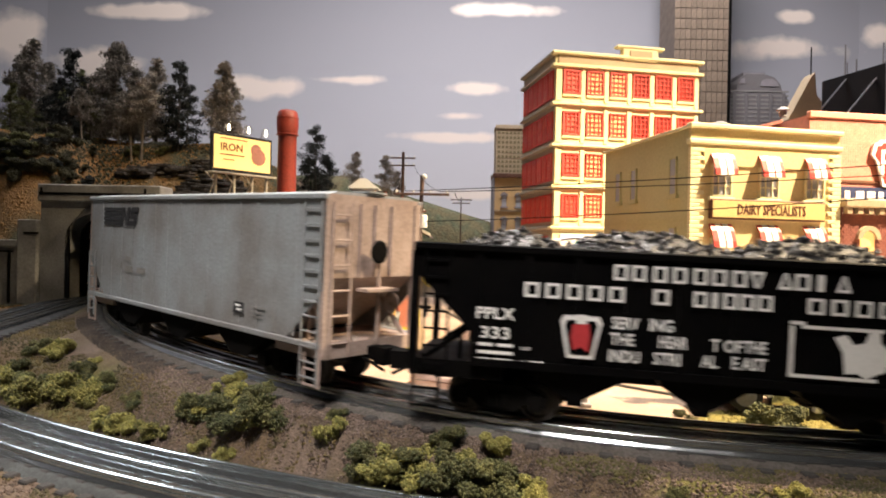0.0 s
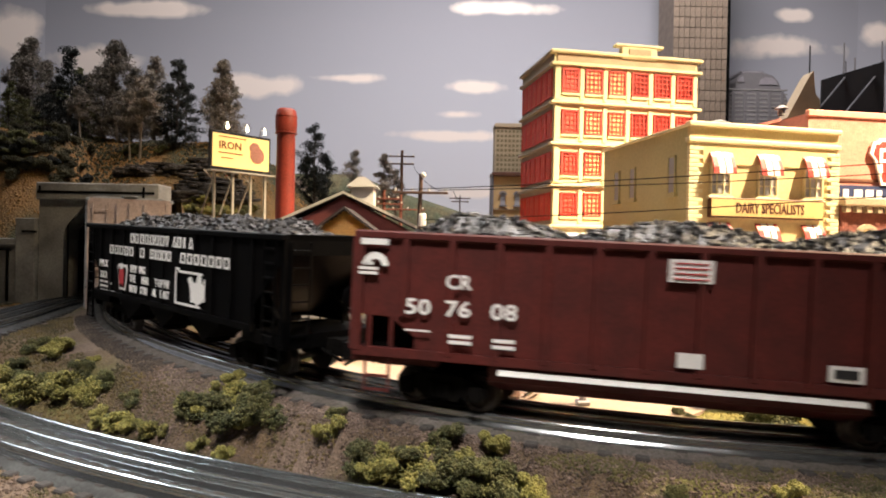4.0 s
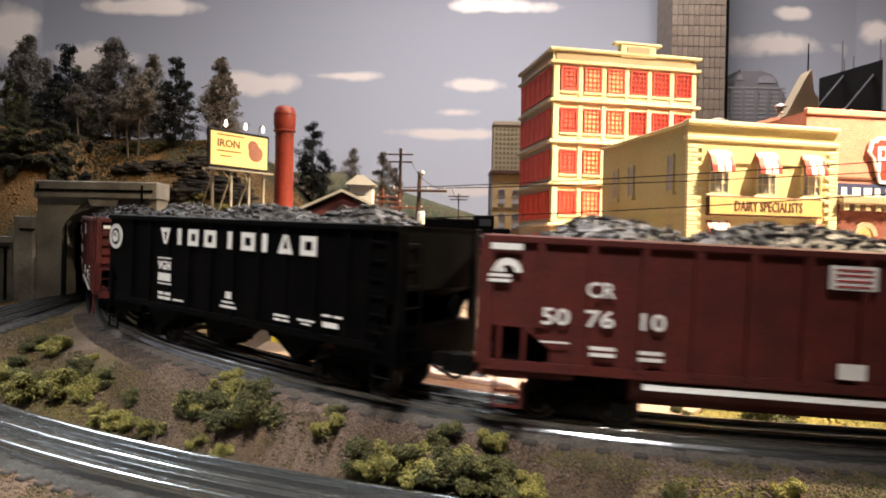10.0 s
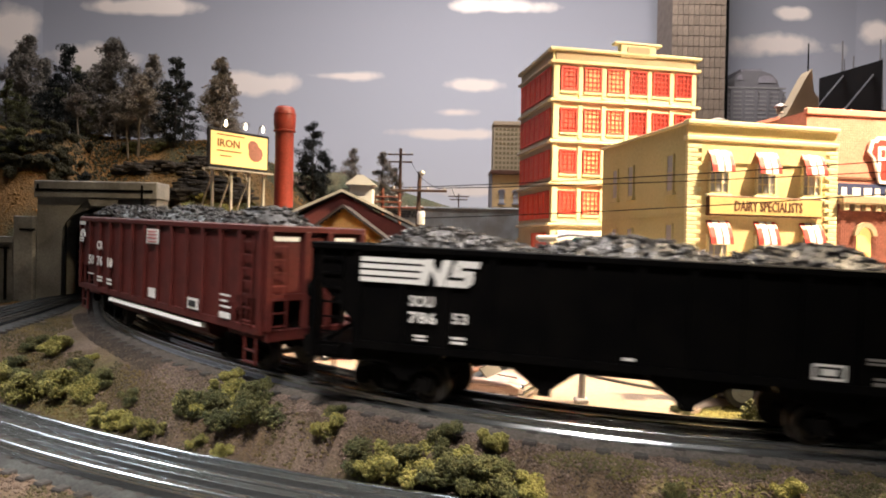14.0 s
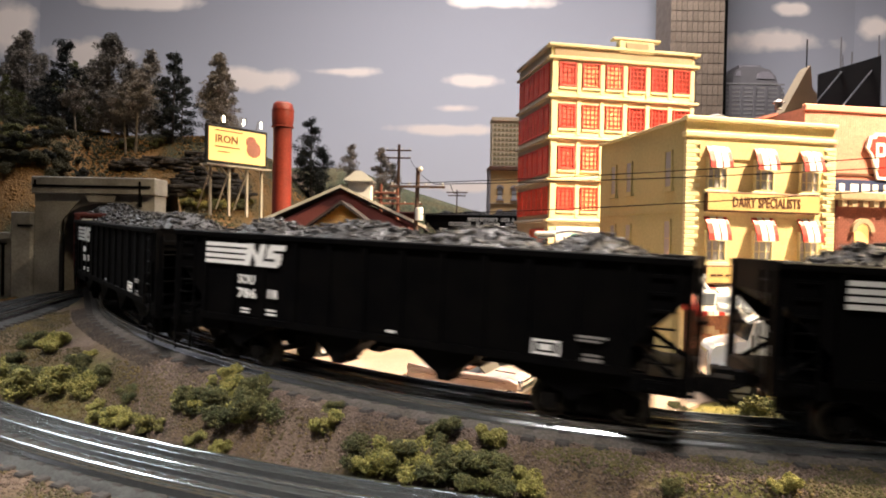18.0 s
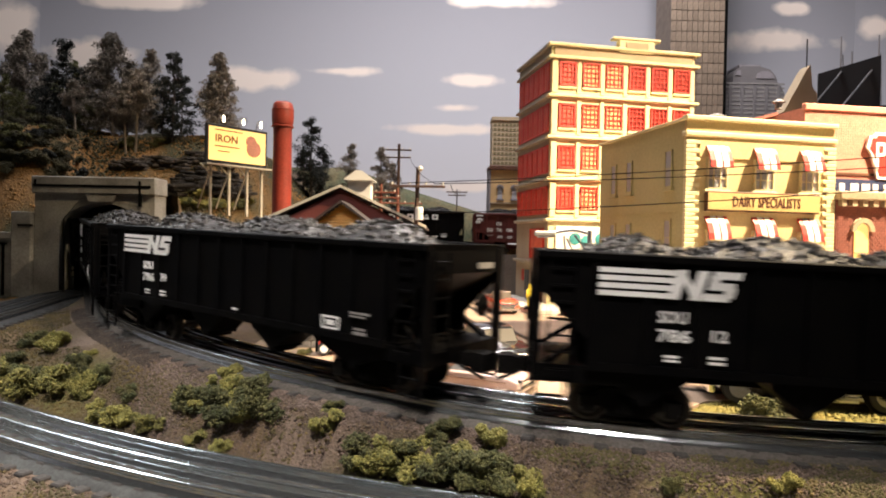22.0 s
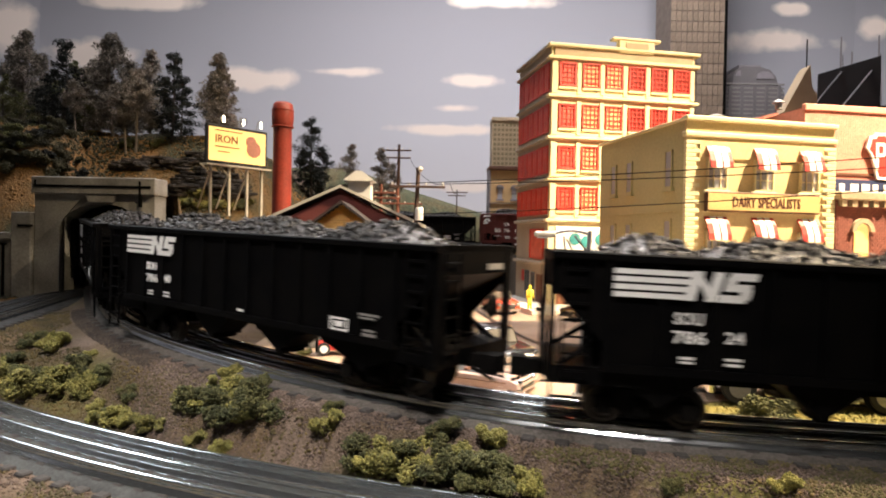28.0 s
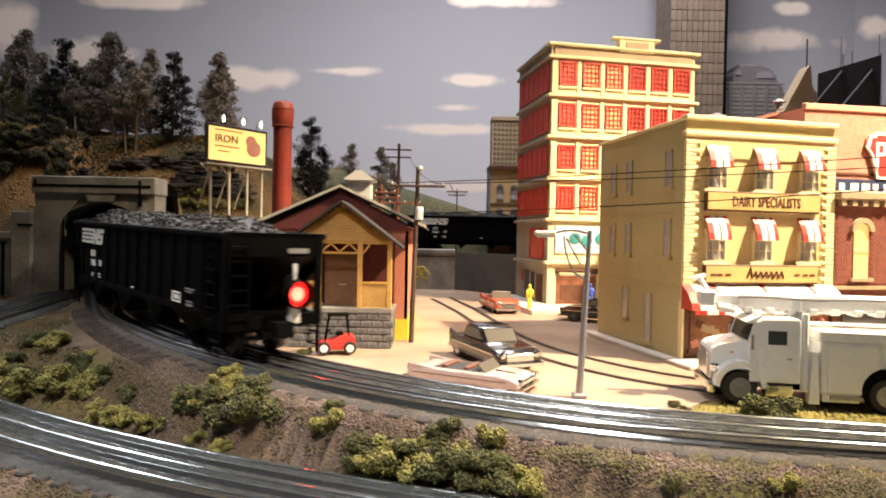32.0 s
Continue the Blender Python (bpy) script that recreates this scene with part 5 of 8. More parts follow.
def dairy():
    W, D, H = 0.1430, 0.152, 0.2025
    b = thing("corner_shop", "three-storey cream corner shop with striped awnings and sign boards", "building", pose(0.197, 0.514, STREET_Z, 0, 0, 12.26))
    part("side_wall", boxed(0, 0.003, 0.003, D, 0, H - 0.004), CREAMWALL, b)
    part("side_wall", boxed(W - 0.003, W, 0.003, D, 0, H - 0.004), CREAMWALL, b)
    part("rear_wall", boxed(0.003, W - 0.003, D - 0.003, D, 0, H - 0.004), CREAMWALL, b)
    part("front_wall", boxed(0.0, W, 0, 0.003, 0.046, H), CREAM, b)
    part("roof", boxed(0.003, W - 0.003, 0.003, D - 0.003, H - 0.012, H - 0.009), ROOFMAT, b)
    part("coping", bev(boxed(-0.002, 0.005, 0, D + 0.001, H - 0.004, H - 0.0015), 0.0005), IVORY, b)
    for z, o in ((H - 0.004, 0.003), (H - 0.017, 0.0022)):
        part("cornice", bev(boxed(-0.002, W + 0.002, -o, 0.004, z, z + 0.004), 0.0008), IVORY, b)
    part("frieze", boxed(0.012, W - 0.012, -0.0012, 0.0, H - 0.034, H - 0.020), CREAM, b)
    # quoins up both corners
    n = 38
    for i in range(n):
        z = 0.050 + (H - 0.070) * i / n
        long = 0.0112 if i % 2 else 0.0072
        q = (H - 0.070) / n - 0.0003
        for x0 in (0.0, W - long):
            part("quoin", bev(boxed(x0 - 0.001, x0 + long + 0.001, -0.0014, 0.002, z, z + q), 0.0004), IVORY, b)
    part("quoin_strip", boxed(-0.001, 0.0010, -0.001, 0.004, 0.0, 0.05), IVORY, b)
    for x in (0.0280, 0.0725, 0.1172):
        for zt, zb, z0, h in ((0.1795, 0.1600, 0.1430, 0.026), (0.1205, 0.1010, 0.0835, 0.026)):
            sash(b, x, z0, 0.0190, h, -0.0004, 3, 3, IVORY, PALEGLASS)
            part("sill", bev(boxed(x - 0.012, x + 0.012, -0.003, 0.0, z0 - 0.0035, z0 - 0.0005), 0.0005), IVORY, b)
            awning(b, x - 0.0104, x + 0.0104, zt, zb, 0.0085, (0.24, 0.26, 0.07, 0.25, 0.18))
    for z, h, dark in ((0.1245, 0.0165, True), (0.0645, 0.0160, False)):
        board = part("sign_board", bev(boxed(0.0168, 0.1265, -0.0040, -0.0004, z, z + h), 0.0006), BROWN, b, "framed wooden sign board")
        part("sign_face", boxed(0.0182, 0.1251, -0.0047, -0.0040, z + 0.0014, z + h - 0.0014), SIGNFACE, board)
    sign("lettering", "DAIRY SPECIALISTS", 0.0118, BROWNINK, b, 0.0405, -0.0048, 0.1287, 0.0655)
    script = BM()
    for i in range(7):
        x = 0.0560 + 0.0050 * i
        rod(script, (x, -0.0050, 0.0695), (x + 0.0034, -0.0050, 0.0750 if i else 0.0785), 0.0008, 5)
        rod(script, (x + 0.0034, -0.0050, 0.0750 if i else 0.0785), (x + 0.0052, -0.0050, 0.0695), 0.0006, 5)
    part("script_name", script, BROWNINK, b, "flowing dark script shape")
    bm = BM()
    for x in (0.022, 0.028, 0.036, 0.102, 0.110, 0.117):
        box(bm, x, x + 0.005, -0.0051, -0.0047, 0.0715, 0.0730)
    part("sign_print", bm, BROWNINK, b)
    awning(b, -0.001, W + 0.001, 0.0640, 0.0440, 0.016, (0.05, 0.10, 0.05, 0.29, 0.03, 0.29, 0.03, 0.16))
    part("awning_cheek", slab(BM(), [(-0.0004, 0.0640), (-0.009, 0.057), (-0.0145, 0.050), (-0.016, 0.0440), (-0.0004, 0.044)], "x", -0.0014, -0.0010), RED, b)
    for i in range(26):
        x = 0.001 + (W - 0.002) * i / 26
        part("valance", boxed(x, x + W / 26 - 0.0008, -0.0164, -0.0158, 0.0405, 0.0442), RED if i in (0, 1, 4) else WHITE, b)
    # shop front
    part("shop_wall", boxed(0, W, 0.0015, 0.0045, 0, 0.046), BROWN, b)
    for x0, x1 in ((0.008, 0.055), (0.090, 0.136)):
        win = part("shop_window", boxed(x0, x1, 0.0006, 0.0020, 0.010, 0.040), SHOPBROWN, b)
        part("window_frame", boxed(x0 - 0.002, x1 + 0.002, -0.0006, 0.0014, 0.007, 0.0100), BROWN, win)
        part("window_frame", boxed(x0 - 0.002, x1 + 0.002, -0.0006, 0.0014, 0.040, 0.0425), BROWN, win)
        for k in range(9):
            x, z = x0 + (x1 - x0) * ((k * 0.37) % 1.0) * 0.84, 0.011 + 0.019 * ((k * 0.61) % 1.0)
            part("display_poster", boxed(-0.0035, 0.0035, -0.0006, 0.0, -0.003, 0.003), (SALMON, BEIGE, OCHRE, BROWN, BEIGE)[k % 5], win, m=pose(x + 0.004, 0.0002 - 0.0001 * k, z + 0.004, 0, (k * 53) % 40 - 20, 0))
    part("shop_door", boxed(0.062, 0.084, 0.0008, 0.0020, 0, 0.040), BROWN, b)
    # side windows
    for v, z0, h in ((0.024, 0.1450, 0.032), (0.091, 0.1450, 0.030), (0.122, 0.1450, 0.030), (0.024, 0.0860, 0.032), (0.091, 0.0860, 0.030), (0.122, 0.0860, 0.030), (0.094, 0.0260, 0.030), (0.052, 0.0100, 0.042)):
        sash(b, v, z0, 0.011, h, -0.0002, 1, 2, CREAMWALL, PALEGLASS, face="left", name="side_window", deep=0.0012)
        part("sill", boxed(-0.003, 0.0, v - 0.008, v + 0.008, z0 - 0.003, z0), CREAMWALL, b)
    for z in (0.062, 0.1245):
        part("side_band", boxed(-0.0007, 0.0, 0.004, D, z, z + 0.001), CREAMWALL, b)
    part("roof_vent", turned(BM(), [(0.0060, 0), (0.0060, 0.018), (0.0095, 0.018), (0.0095, 0.020), (0.003, 0.023)], 14, (0.062, 0.05, H - 0.009)), GREYMETAL, b)
    part("roof_hatch", bev(boxed(0.085, 0.12, 0.06, 0.09, H - 0.009, H + 0.002), 0.001), BRICKRED, b)
    return b


SHOPBROWN = material("warm_brown_shop_glass", (0.30, 0.13, 0.07), 0.3, vary=0.3, scale=60, bump=0.05, other=(0.16, 0.06, 0.035))
SIGNFACE = material("yellow_sign_face", (0.66, 0.48, 0.20), 0.6, vary=0.12, scale=25, bump=0)


def office_block():
    W, D, H = 0.2270, 0.150, 0.393
    b = thing("office_block", "five-storey cream office block with red sash windows and stepped parapet", "building", pose(0.152, 0.911, STREET_Z, 0, 0, 10.87))
    part("front_wall", boxed(0, W, 0, 0.004, 0.0, H - 0.012), IVORY, b)
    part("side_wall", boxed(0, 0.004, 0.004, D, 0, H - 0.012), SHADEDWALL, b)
    # side and rear faces carry their shade in the wall colour
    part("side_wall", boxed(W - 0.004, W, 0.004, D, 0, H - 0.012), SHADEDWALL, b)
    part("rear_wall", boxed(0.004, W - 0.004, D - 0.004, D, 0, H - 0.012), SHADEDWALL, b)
    part("roof", boxed(0.004, W - 0.004, 0.004, D - 0.004, H - 0.022, H - 0.018), ROOFMAT, b)
    for nm, z, h, o in (("cornice", H - 0.014, 0.005, 0.0065), ("cornice", H - 0.032, 0.005, 0.006), ("ledge", 0.3060, 0.0045, 0.006), ("ledge", 0.2460, 0.0045, 0.006), ("ledge", 0.1860, 0.0045, 0.006), ("ledge", 0.1265, 0.0045, 0.006), ("ledge", 0.0640, 0.0045, 0.006)):
        part(nm, bev(boxed(-o, W + o, -o, 0.006, z, z + h), 0.001), IVORY, b)
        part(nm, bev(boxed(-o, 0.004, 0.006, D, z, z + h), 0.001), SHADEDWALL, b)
    part("frieze", boxed(0.004, W - 0.004, -0.002, 0.0, H - 0.027, H - 0.014), BEIGE, b)
    part("parapet_step", bev(boxed(0.102, 0.158, -0.005, 0.006, H - 0.016, H + 0.002), 0.001), IVORY, b)
    part("parapet_step", bev(boxed(0.092, 0.168, -0.006, 0.006, H + 0.002, H + 0.006), 0.001), IVORY, b)
    part("parapet_panel", bev(boxed(0.112, 0.148, -0.0065, -0.005, H - 0.012, H - 0.001), 0.001), BEIGE, b)
    part("roof_house", bev(boxed(0.06, 0.10, 0.05, 0.09, H - 0.018, H + 0.010), 0.001), BEIGE, b)
    rows = ((0.3230, 0.0350), (0.2630, 0.0350), (0.2030, 0.0345), (0.1435, 0.0345))
    for z, h in rows:
        for i in range(6):
            x = 0.0245 + 0.0362 * i
            # amber panes paint in the orange reflection on two columns
            sash(b, x, z, 0.0265, h, -0.0006, 4, 5, REDSASH, AMBER if i in (1, 2) else REDPANE if i < 3 else DARKRED, bar=0.0010 if i else 0.0015, deep=0.003)
            part("pilaster", boxed(x + 0.0150, x + 0.0210, -0.0018, 0.0, z - 0.010, z + h + 0.006), IVORY, b)
            part("window_ledge", boxed(x - 0.0140, x + 0.0140, -0.0030, 0.0, z - 0.0035, z - 0.0005), IVORY, b)
        part("pilaster", boxed(0.001, 0.0095, -0.0018, 0.0, z - 0.010, z + h + 0.006), IVORY, b)
        for i in range(6):
            v = 0.016 + 0.0232 * i
            sash(b, v, z - 0.006, 0.0212, h + 0.006, -0.0006, 2, 2, REDSASH, REDPANE, bar=0.0013, deep=0.002, face="left", name="side_window")
    sash(b, 0.046, 0.0715, 0.060, 0.045, -0.0006, 1, 1, REDSASH, REDPANE, face="left", name="side_window")
    part("name_panel", bev(boxed(0.010, 0.205, -0.003, 0, 0.080, 0.120), 0.001), WHITE, b)
    for x in (0.040, 0.058, 0.080, 0.10):
        part("panel_emblem", turned(BM(), [(0.009, 0), (0.009, 0.001), (0.004, 0.0014)], 9, m=pose(x, -0.003, 0.102 - 0.2 * (x % 0.02), 90, 0, 0)), TEAL, b)
    part("shop_window", boxed(0.014, 0.075, -0.0012, 0.0004, 0.002, 0.050), SHOPBROWN, b)
    part("window_head", boxed(0.012, 0.077, -0.002, 0.0004, 0.050, 0.057), BLACKINK, b)
    part("head_print", boxed(0.017, 0.066, -0.0023, -0.002, 0.0505, 0.0520), IVORY, b)
    part("shop_head", bev(boxed(0.012, 0.077, -0.003, -0.0004, 0.0535, 0.058), 0.0006), BROWN, b)
    part("shop_sill", bev(boxed(0.012, 0.077, -0.003, -0.0012, 0.0, 0.006), 0.0006), BROWN, b)
    part("display", boxed(0.020, 0.070, -0.0020, -0.0014, 0.012, 0.034), BROWN, b)
    part("window_print", boxed(0.018, 0.072, -0.0022, -0.0016, 0.0475, 0.0500), BEIGE, b)
    part("shop_window", boxed(0.090, 0.215, -0.0012, 0.0004, 0.002, 0.056), DARKGLASS, b)
    for v0, v1, z0, z1, m in ((0.020, 0.044, 0, 0.048, BROWN), (0.056, 0.070, 0, 0.050, DARKGLASS), (0.082, 0.100, 0.0, 0.052, DARKGLASS), (0.106, 0.116, 0.034, 0.052, RED)):
        part("side_opening", boxed(-0.0014, 0.0, v0, v1, z0, z1), m, b)
    return b


TEAL = material("teal_emblem", (0.05, 0.30, 0.32), 0.5, vary=0.3, bump=0)


def arched_window(parent, x, z, w, h, y, frame, pane):
    win = new("arched_window")
    win.empty_display_size = 0.003
    win.parent = parent
    win.matrix_basis = pose(x, y, z)
    out = [(-w / 2, 0), (w / 2, 0), (w / 2, h - w / 2)] + [(w / 2 * math.cos(a), h - w / 2 + w / 2 * math.sin(a)) for a in [math.pi * k / 8 for k in range(1, 8)]] + [(-w / 2, h - w / 2)]
    part("pane", slab(BM(), out, "y", -0.0006, 0.0002), pane, win)
    bm = BM()
    for k in range(9):
        a0, a1 = math.pi * k / 9, math.pi * (k + 1) / 9
        pts = [(r * math.cos(a), h - w / 2 + r * math.sin(a)) for r, a in ((w * 0.52, a0), (w * 0.52, a1), (w * 0.82, a1), (w * 0.82, a0))]
        slab(bm, pts, "y", -0.003, 0)
    part("arch_hood", bm, frame, win)
    part("window_sill", boxed(-w * 0.8, w * 0.8, -0.003, 0, -0.003, 0), frame, win)
    part("glazing_bar", boxed(-w / 2, w / 2, -0.0012, 0, h * 0.45, h * 0.45 + 0.0012), frame, win)
    return win


def brick_shop():
    b = thing("brick_shop", "red brick shop with arched lit window beside the cream corner shop", "building", pose(0.197 + 0.146 * 0.977, 0.514 + 0.146 * 0.212, STREET_Z, 0, 0, 12.26))
    part("wall", boxed(0, 0.20, 0, 0.10, 0.050, 0.140), BRICKRED, b)
    part("shop_front", boxed(0.002, 0.198, 0.003, 0.098, 0, 0.050), BROWN, b)
    part("shop_beam", bev(boxed(-0.001, 0.201, -0.003, 0.0, 0.046, 0.052), 0.0006), BLACKDUST, b)
    part("shop_window", boxed(0.012, 0.09, 0.0015, 0.0032, 0.008, 0.042), DARKGLASS, b)
    part("string_course", boxed(0, 0.2, -0.0022, 0, 0.0600, 0.0630), BEIGE, b)
    part("cornice", bev(boxed(-0.001, 0.201, -0.006, 0.004, 0.138, 0.1455), 0.001), BEIGE, b)
    for i in range(18):
        part("dentil", boxed(0.002 + 0.011 * i, 0.007 + 0.011 * i, -0.0045, 0, 0.1325, 0.138), BEIGE, b)
    for x in (0.0265, 0.0685, 0.11):
        arched_window(b, x, 0.0700, 0.0145, 0.048, -0.0004, BEIGE, BULBW)
    rowbricks(b, BRICKRED, 0.0, 0.090, 0.065, 0.132, skip=(0.0265, 0.0685, 0.11))
    return b


BRICK = {}


def rowbricks(parent, mat, x0, x1, z0, z1, skip=(), w=0.0046, h=0.0022):
    """Proud courses of single bricks on a front wall; those past 290 are joined."""
    key = mat.name
    n = row = 0
    z = z0
    rest = BM()
    while z < z1:
        x = x0 + (w / 2 if row % 2 else 0)
        while x + w < x1:
            if all(abs(x + w / 2 - s) > 0.012 for s in skip):
                m = pose(x + w / 2, -0.0002, z + h / 2)
                if n >= 290:
                    box(rest, x + w * 0.04, x + w * 0.96, -0.0005, 0.0001, z + h * 0.08, z + h * 0.92)
                elif key not in BRICK:
                    BRICK[key] = part("brick", boxed(-w * 0.46, w * 0.46, -0.0003, 0.0003, -h * 0.42, h * 0.42), mat, parent, m=m)
                else:
                    again(BRICK[key], m, parent)
                n += 1
            x += w
        z += h
        row += 1
    tagged(part("brickwork", rest, mat, parent), kind="stuff")


def warehouse():
    """The salmon brick warehouse behind, with emblem and banner."""
    b = thing("brick_warehouse", "salmon brick warehouse with red keystone emblem and dark banner", "building", pose(0.425, 0.745, STREET_Z, 0, 0, 9))
    part("wall", boxed(0, 0.36, 0, 0.16, 0, 0.262), SALMON, b)
    part("parapet", bev(boxed(-0.002, 0.362, -0.003, 0.004, 0.258, 0.266), 0.001), SALMON, b)
    part("roof", boxed(0.003, 0.357, 0.003, 0.157, 0.262, 0.2635), ROOFMAT, b)
    rowbricks(b, SALMON, 0.002, 0.16, 0.170, 0.257, w=0.0062, h=0.0031)
    key = [(0.092, 0.228), (0.098, 0.228), (0.100, 0.232), (0.138, 0.232), (0.140, 0.228), (0.146, 0.228), (0.150, 0.214), (0.143, 0.206), (0.134, 0.176), (0.104, 0.176), (0.095, 0.206), (0.088, 0.214)]
    sgn = part("keystone_sign", slab(BM(), [(x - 0.010, z + 0.003) for x, z in key], "y", -0.006, -0.003), WHITE, b, "white-edged keystone sign")
    cx, cz = 0.119, 0.204
    part("keystone_face", slab(BM(), [(cx - 0.010 + (x - cx) * 0.86, cz + 0.003 + (z - cz) * 0.86) for x, z in key], "y", -0.0066, -0.006), RED, sgn)
    bm = BM()
    for x0, x1, z0, z1 in ((0.100, 0.104, 0.188, 0.220), (0.104, 0.112, 0.203, 0.207), (0.104, 0.112, 0.216, 0.220), (0.110, 0.113, 0.205, 0.218), (0.116, 0.119, 0.186, 0.214), (0.124, 0.135, 0.192, 0.196), (0.124, 0.128, 0.192, 0.22)):
        box(bm, x0 - 0.010, x1 - 0.010, -0.0072, -0.0066, z0 + 0.003, z1 + 0.003)
    part("emblem_strokes", bm, WHITE, sgn)
    ban = part("banner", boxed(0.040, 0.36, -0.004, -0.001, 0.150, 0.178), BLUEINK, b, "navy banner with white blocks")
    for i in range(11):
        x = 0.044 + 0.0150 * i
        part("banner_block", boxed(x, x + (0.0105 if i % 3 else 0.007), -0.0050, -0.004, 0.1550, 0.173), WHITE, ban)
    part("band", boxed(0, 0.36, -0.002, 0, 0.183, 0.186), BROWN, b)
    for x, z in ((-0.03, 0.0),):
        part("lean_to_roof", slab(BM(), [(-0.075, 0.240), (0.002, 0.262), (0.002, 0.266), (-0.075, 0.244)], "y", 0.05, 0.12), BRICKRED, b)
        part("lean_to", boxed(-0.072, 0.0, 0.052, 0.118, 0, 0.241), BRICKRED, b)
    part("roof_vent", turned(BM(), [(0.004, 0), (0.004, 0.008), (0.008, 0.008), (0.003, 0.012)], 10, (-0.02, 0.02, 0.262)), GREYMETAL, b)
    return b


def far_city():
    """Large buildings far behind."""
    d = 1.66
    t = thing("skyscraper", "tall bronze glass skyscraper with a fine grid of panels", "building", pose(0.586, d, STREET_Z, 0, 0, 0))
    part("core", boxed(0.002, 0.1435, 0.002, 0.12, 0, 0.98), TOWERLINE, t)
    n = 0
    pane = None
    for i in range(10):
        for j in range(24):
            m = pose(0.0085 + 0.0142 * i, 0.001, 0.30 + 0.0275 * j)
            if pane is None:
                pane = part("panel", boxed(-0.0062, 0.0062, -0.002, 0.002, 0, 0.0255), TOWERMAT, t, m=m)
            else:
                again(pane, m, t)
    part("edge_strip", boxed(0.1435, 0.151, 0, 0.12, 0, 0.98), BLACKDUST, t)
    g = thing("domed_tower", "hazy grey tower with rounded crown behind the roofs", "building", pose(0.752, 1.70, STREET_Z))
    part("shaft", boxed(0, 0.165, 0, 0.1, 0, 0.490), HAZESTONE, g)
    part("shoulder", slab(BM(), [(0.000, 0.490), (0.165, 0.490), (0.160, 0.512), (0.150, 0.530), (0.016, 0.530), (0.005, 0.512)], "y", 0.002, 0.098), HAZESTONE, g)
    part("crown", slab(BM(), [(0.022, 0.530), (0.146, 0.530), (0.138, 0.556), (0.122, 0.573), (0.095, 0.581), (0.048, 0.581), (0.032, 0.573), (0.024, 0.556)], "y", 0.004, 0.096), HAZESTONE, g)
    part("crown_cap", boxed(0.040, 0.100, 0.010, 0.09, 0.580, 0.587), BLUEGREY, g)
    part("arched_recess", slab(BM(), [(0.085, 0.548), (0.134, 0.548), (0.130, 0.560), (0.118, 0.568), (0.100, 0.569), (0.088, 0.562)], "y", 0.002, 0.006), BLUEGREY, g)
    part("arched_recess", slab(BM(), [(0.028, 0.555), (0.044, 0.555), (0.042, 0.570), (0.033, 0.568)], "y", 0.002, 0.006), BLUEGREY, g)
    for k in range(9):
        z = 0.440 + 0.0115 * k
        part("storey_band", boxed(0.004, 0.161, -0.0012 if z < 0.487 else 0.0012, 0.006, z, z + 0.0042), HAZELIGHT, g)
    for x in (0.014, 0.046, 0.080, 0.112, 0.146):
        part("pier", boxed(x - 0.004, x + 0.004, -0.0024, 0.006, 0.30, 0.5285), HAZESTONE, g)
    k = thing("beige_highrise", "narrow beige high-rise with rows of small windows", "building", pose(0.106, 1.42, STREET_Z))
    part("wall", boxed(0, 0.075, 0, 0.06, 0, 0.372), BEIGE, k)
    part("cornice", boxed(-0.001, 0.076, -0.002, 0.06, 0.368, 0.376), BEIGE, k)
    w = None
    for i in range(8):
        for j in range(14):
            m = pose(0.0065 + 0.0088 * i, -0.0002, 0.215 + 0.0108 * j)
            if w is None:
                w = part("window", boxed(-0.0030, 0.0030, -0.0005, 0.001, 0, 0.0060), OLIVE, k, m=m)
            else:
                again(w, m, k)
    v = thing("ochre_house", "ochre house with arched slate window hoods", "building", pose(0.098, 1.33, 0.04, 0, 0, 2))
    part("wall", boxed(0, 0.075, 0, 0.05, 0, 0.205), OCHRE, v)
    part("cornice", bev(boxed(-0.004, 0.079, -0.005, 0.05, 0.196, 0.205), 0.001), BROWN, v)
    part("edge", boxed(-0.003, 0.0, -0.002, 0.05, 0, 0.196), BLUEGREY, v)
    for x in (0.020, 0.050):
        for z in (0.084, 0.135):
            arched_window(v, x, z, 0.010, 0.027, -0.0003, BLUEGREY, PALEGLASS)
    for z in (0.075, 0.125):
        part("string_course", boxed(0, 0.075, -0.002, 0, z, z + 0.003), BEIGE, v)
    s = thing("spire_tower", "beige gabled tower with a thin mast", "building", pose(0.552, 1.05, STREET_Z))
    part("gable", slab(BM(), [(0, 0.0), (0.062, 0.0), (0.066, 0.352), (0.058, 0.362), (0.054, 0.400), (0.048, 0.392), (0.012, 0.322), (0.0, 0.316)], "y", 0, 0.03), BEIGE, s)
    part("mast", rod(BM(), (0.053, 0.01, 0.39), (0.053, 0.01, 0.445), 0.0012, 6), BLACKDUST, s)
    bb = thing("rooftop_billboard", "black rear of a rooftop billboard with steel braces", "billboard", pose(0.637, 1.08, STREET_Z, 0, 0, -14))
    part("panel", slab(BM(), [(0, 0.335), (0.094, 0.325), (0.094, 0.420), (0, 0.393)], "y", 0, 0.004), BLACKBOARD, bb)
    for x in (0.005, 0.05):
        part("brace", rod(BM(), (x - 0.03, -0.03, 0.320), (x + 0.03, -0.001, 0.395), 0.0014, 6), GREYMETAL, bb)
    part("support", boxed(0, 0.11, -0.004, 0.0, 0.0, 0.335), BLACKBOARD, bb)
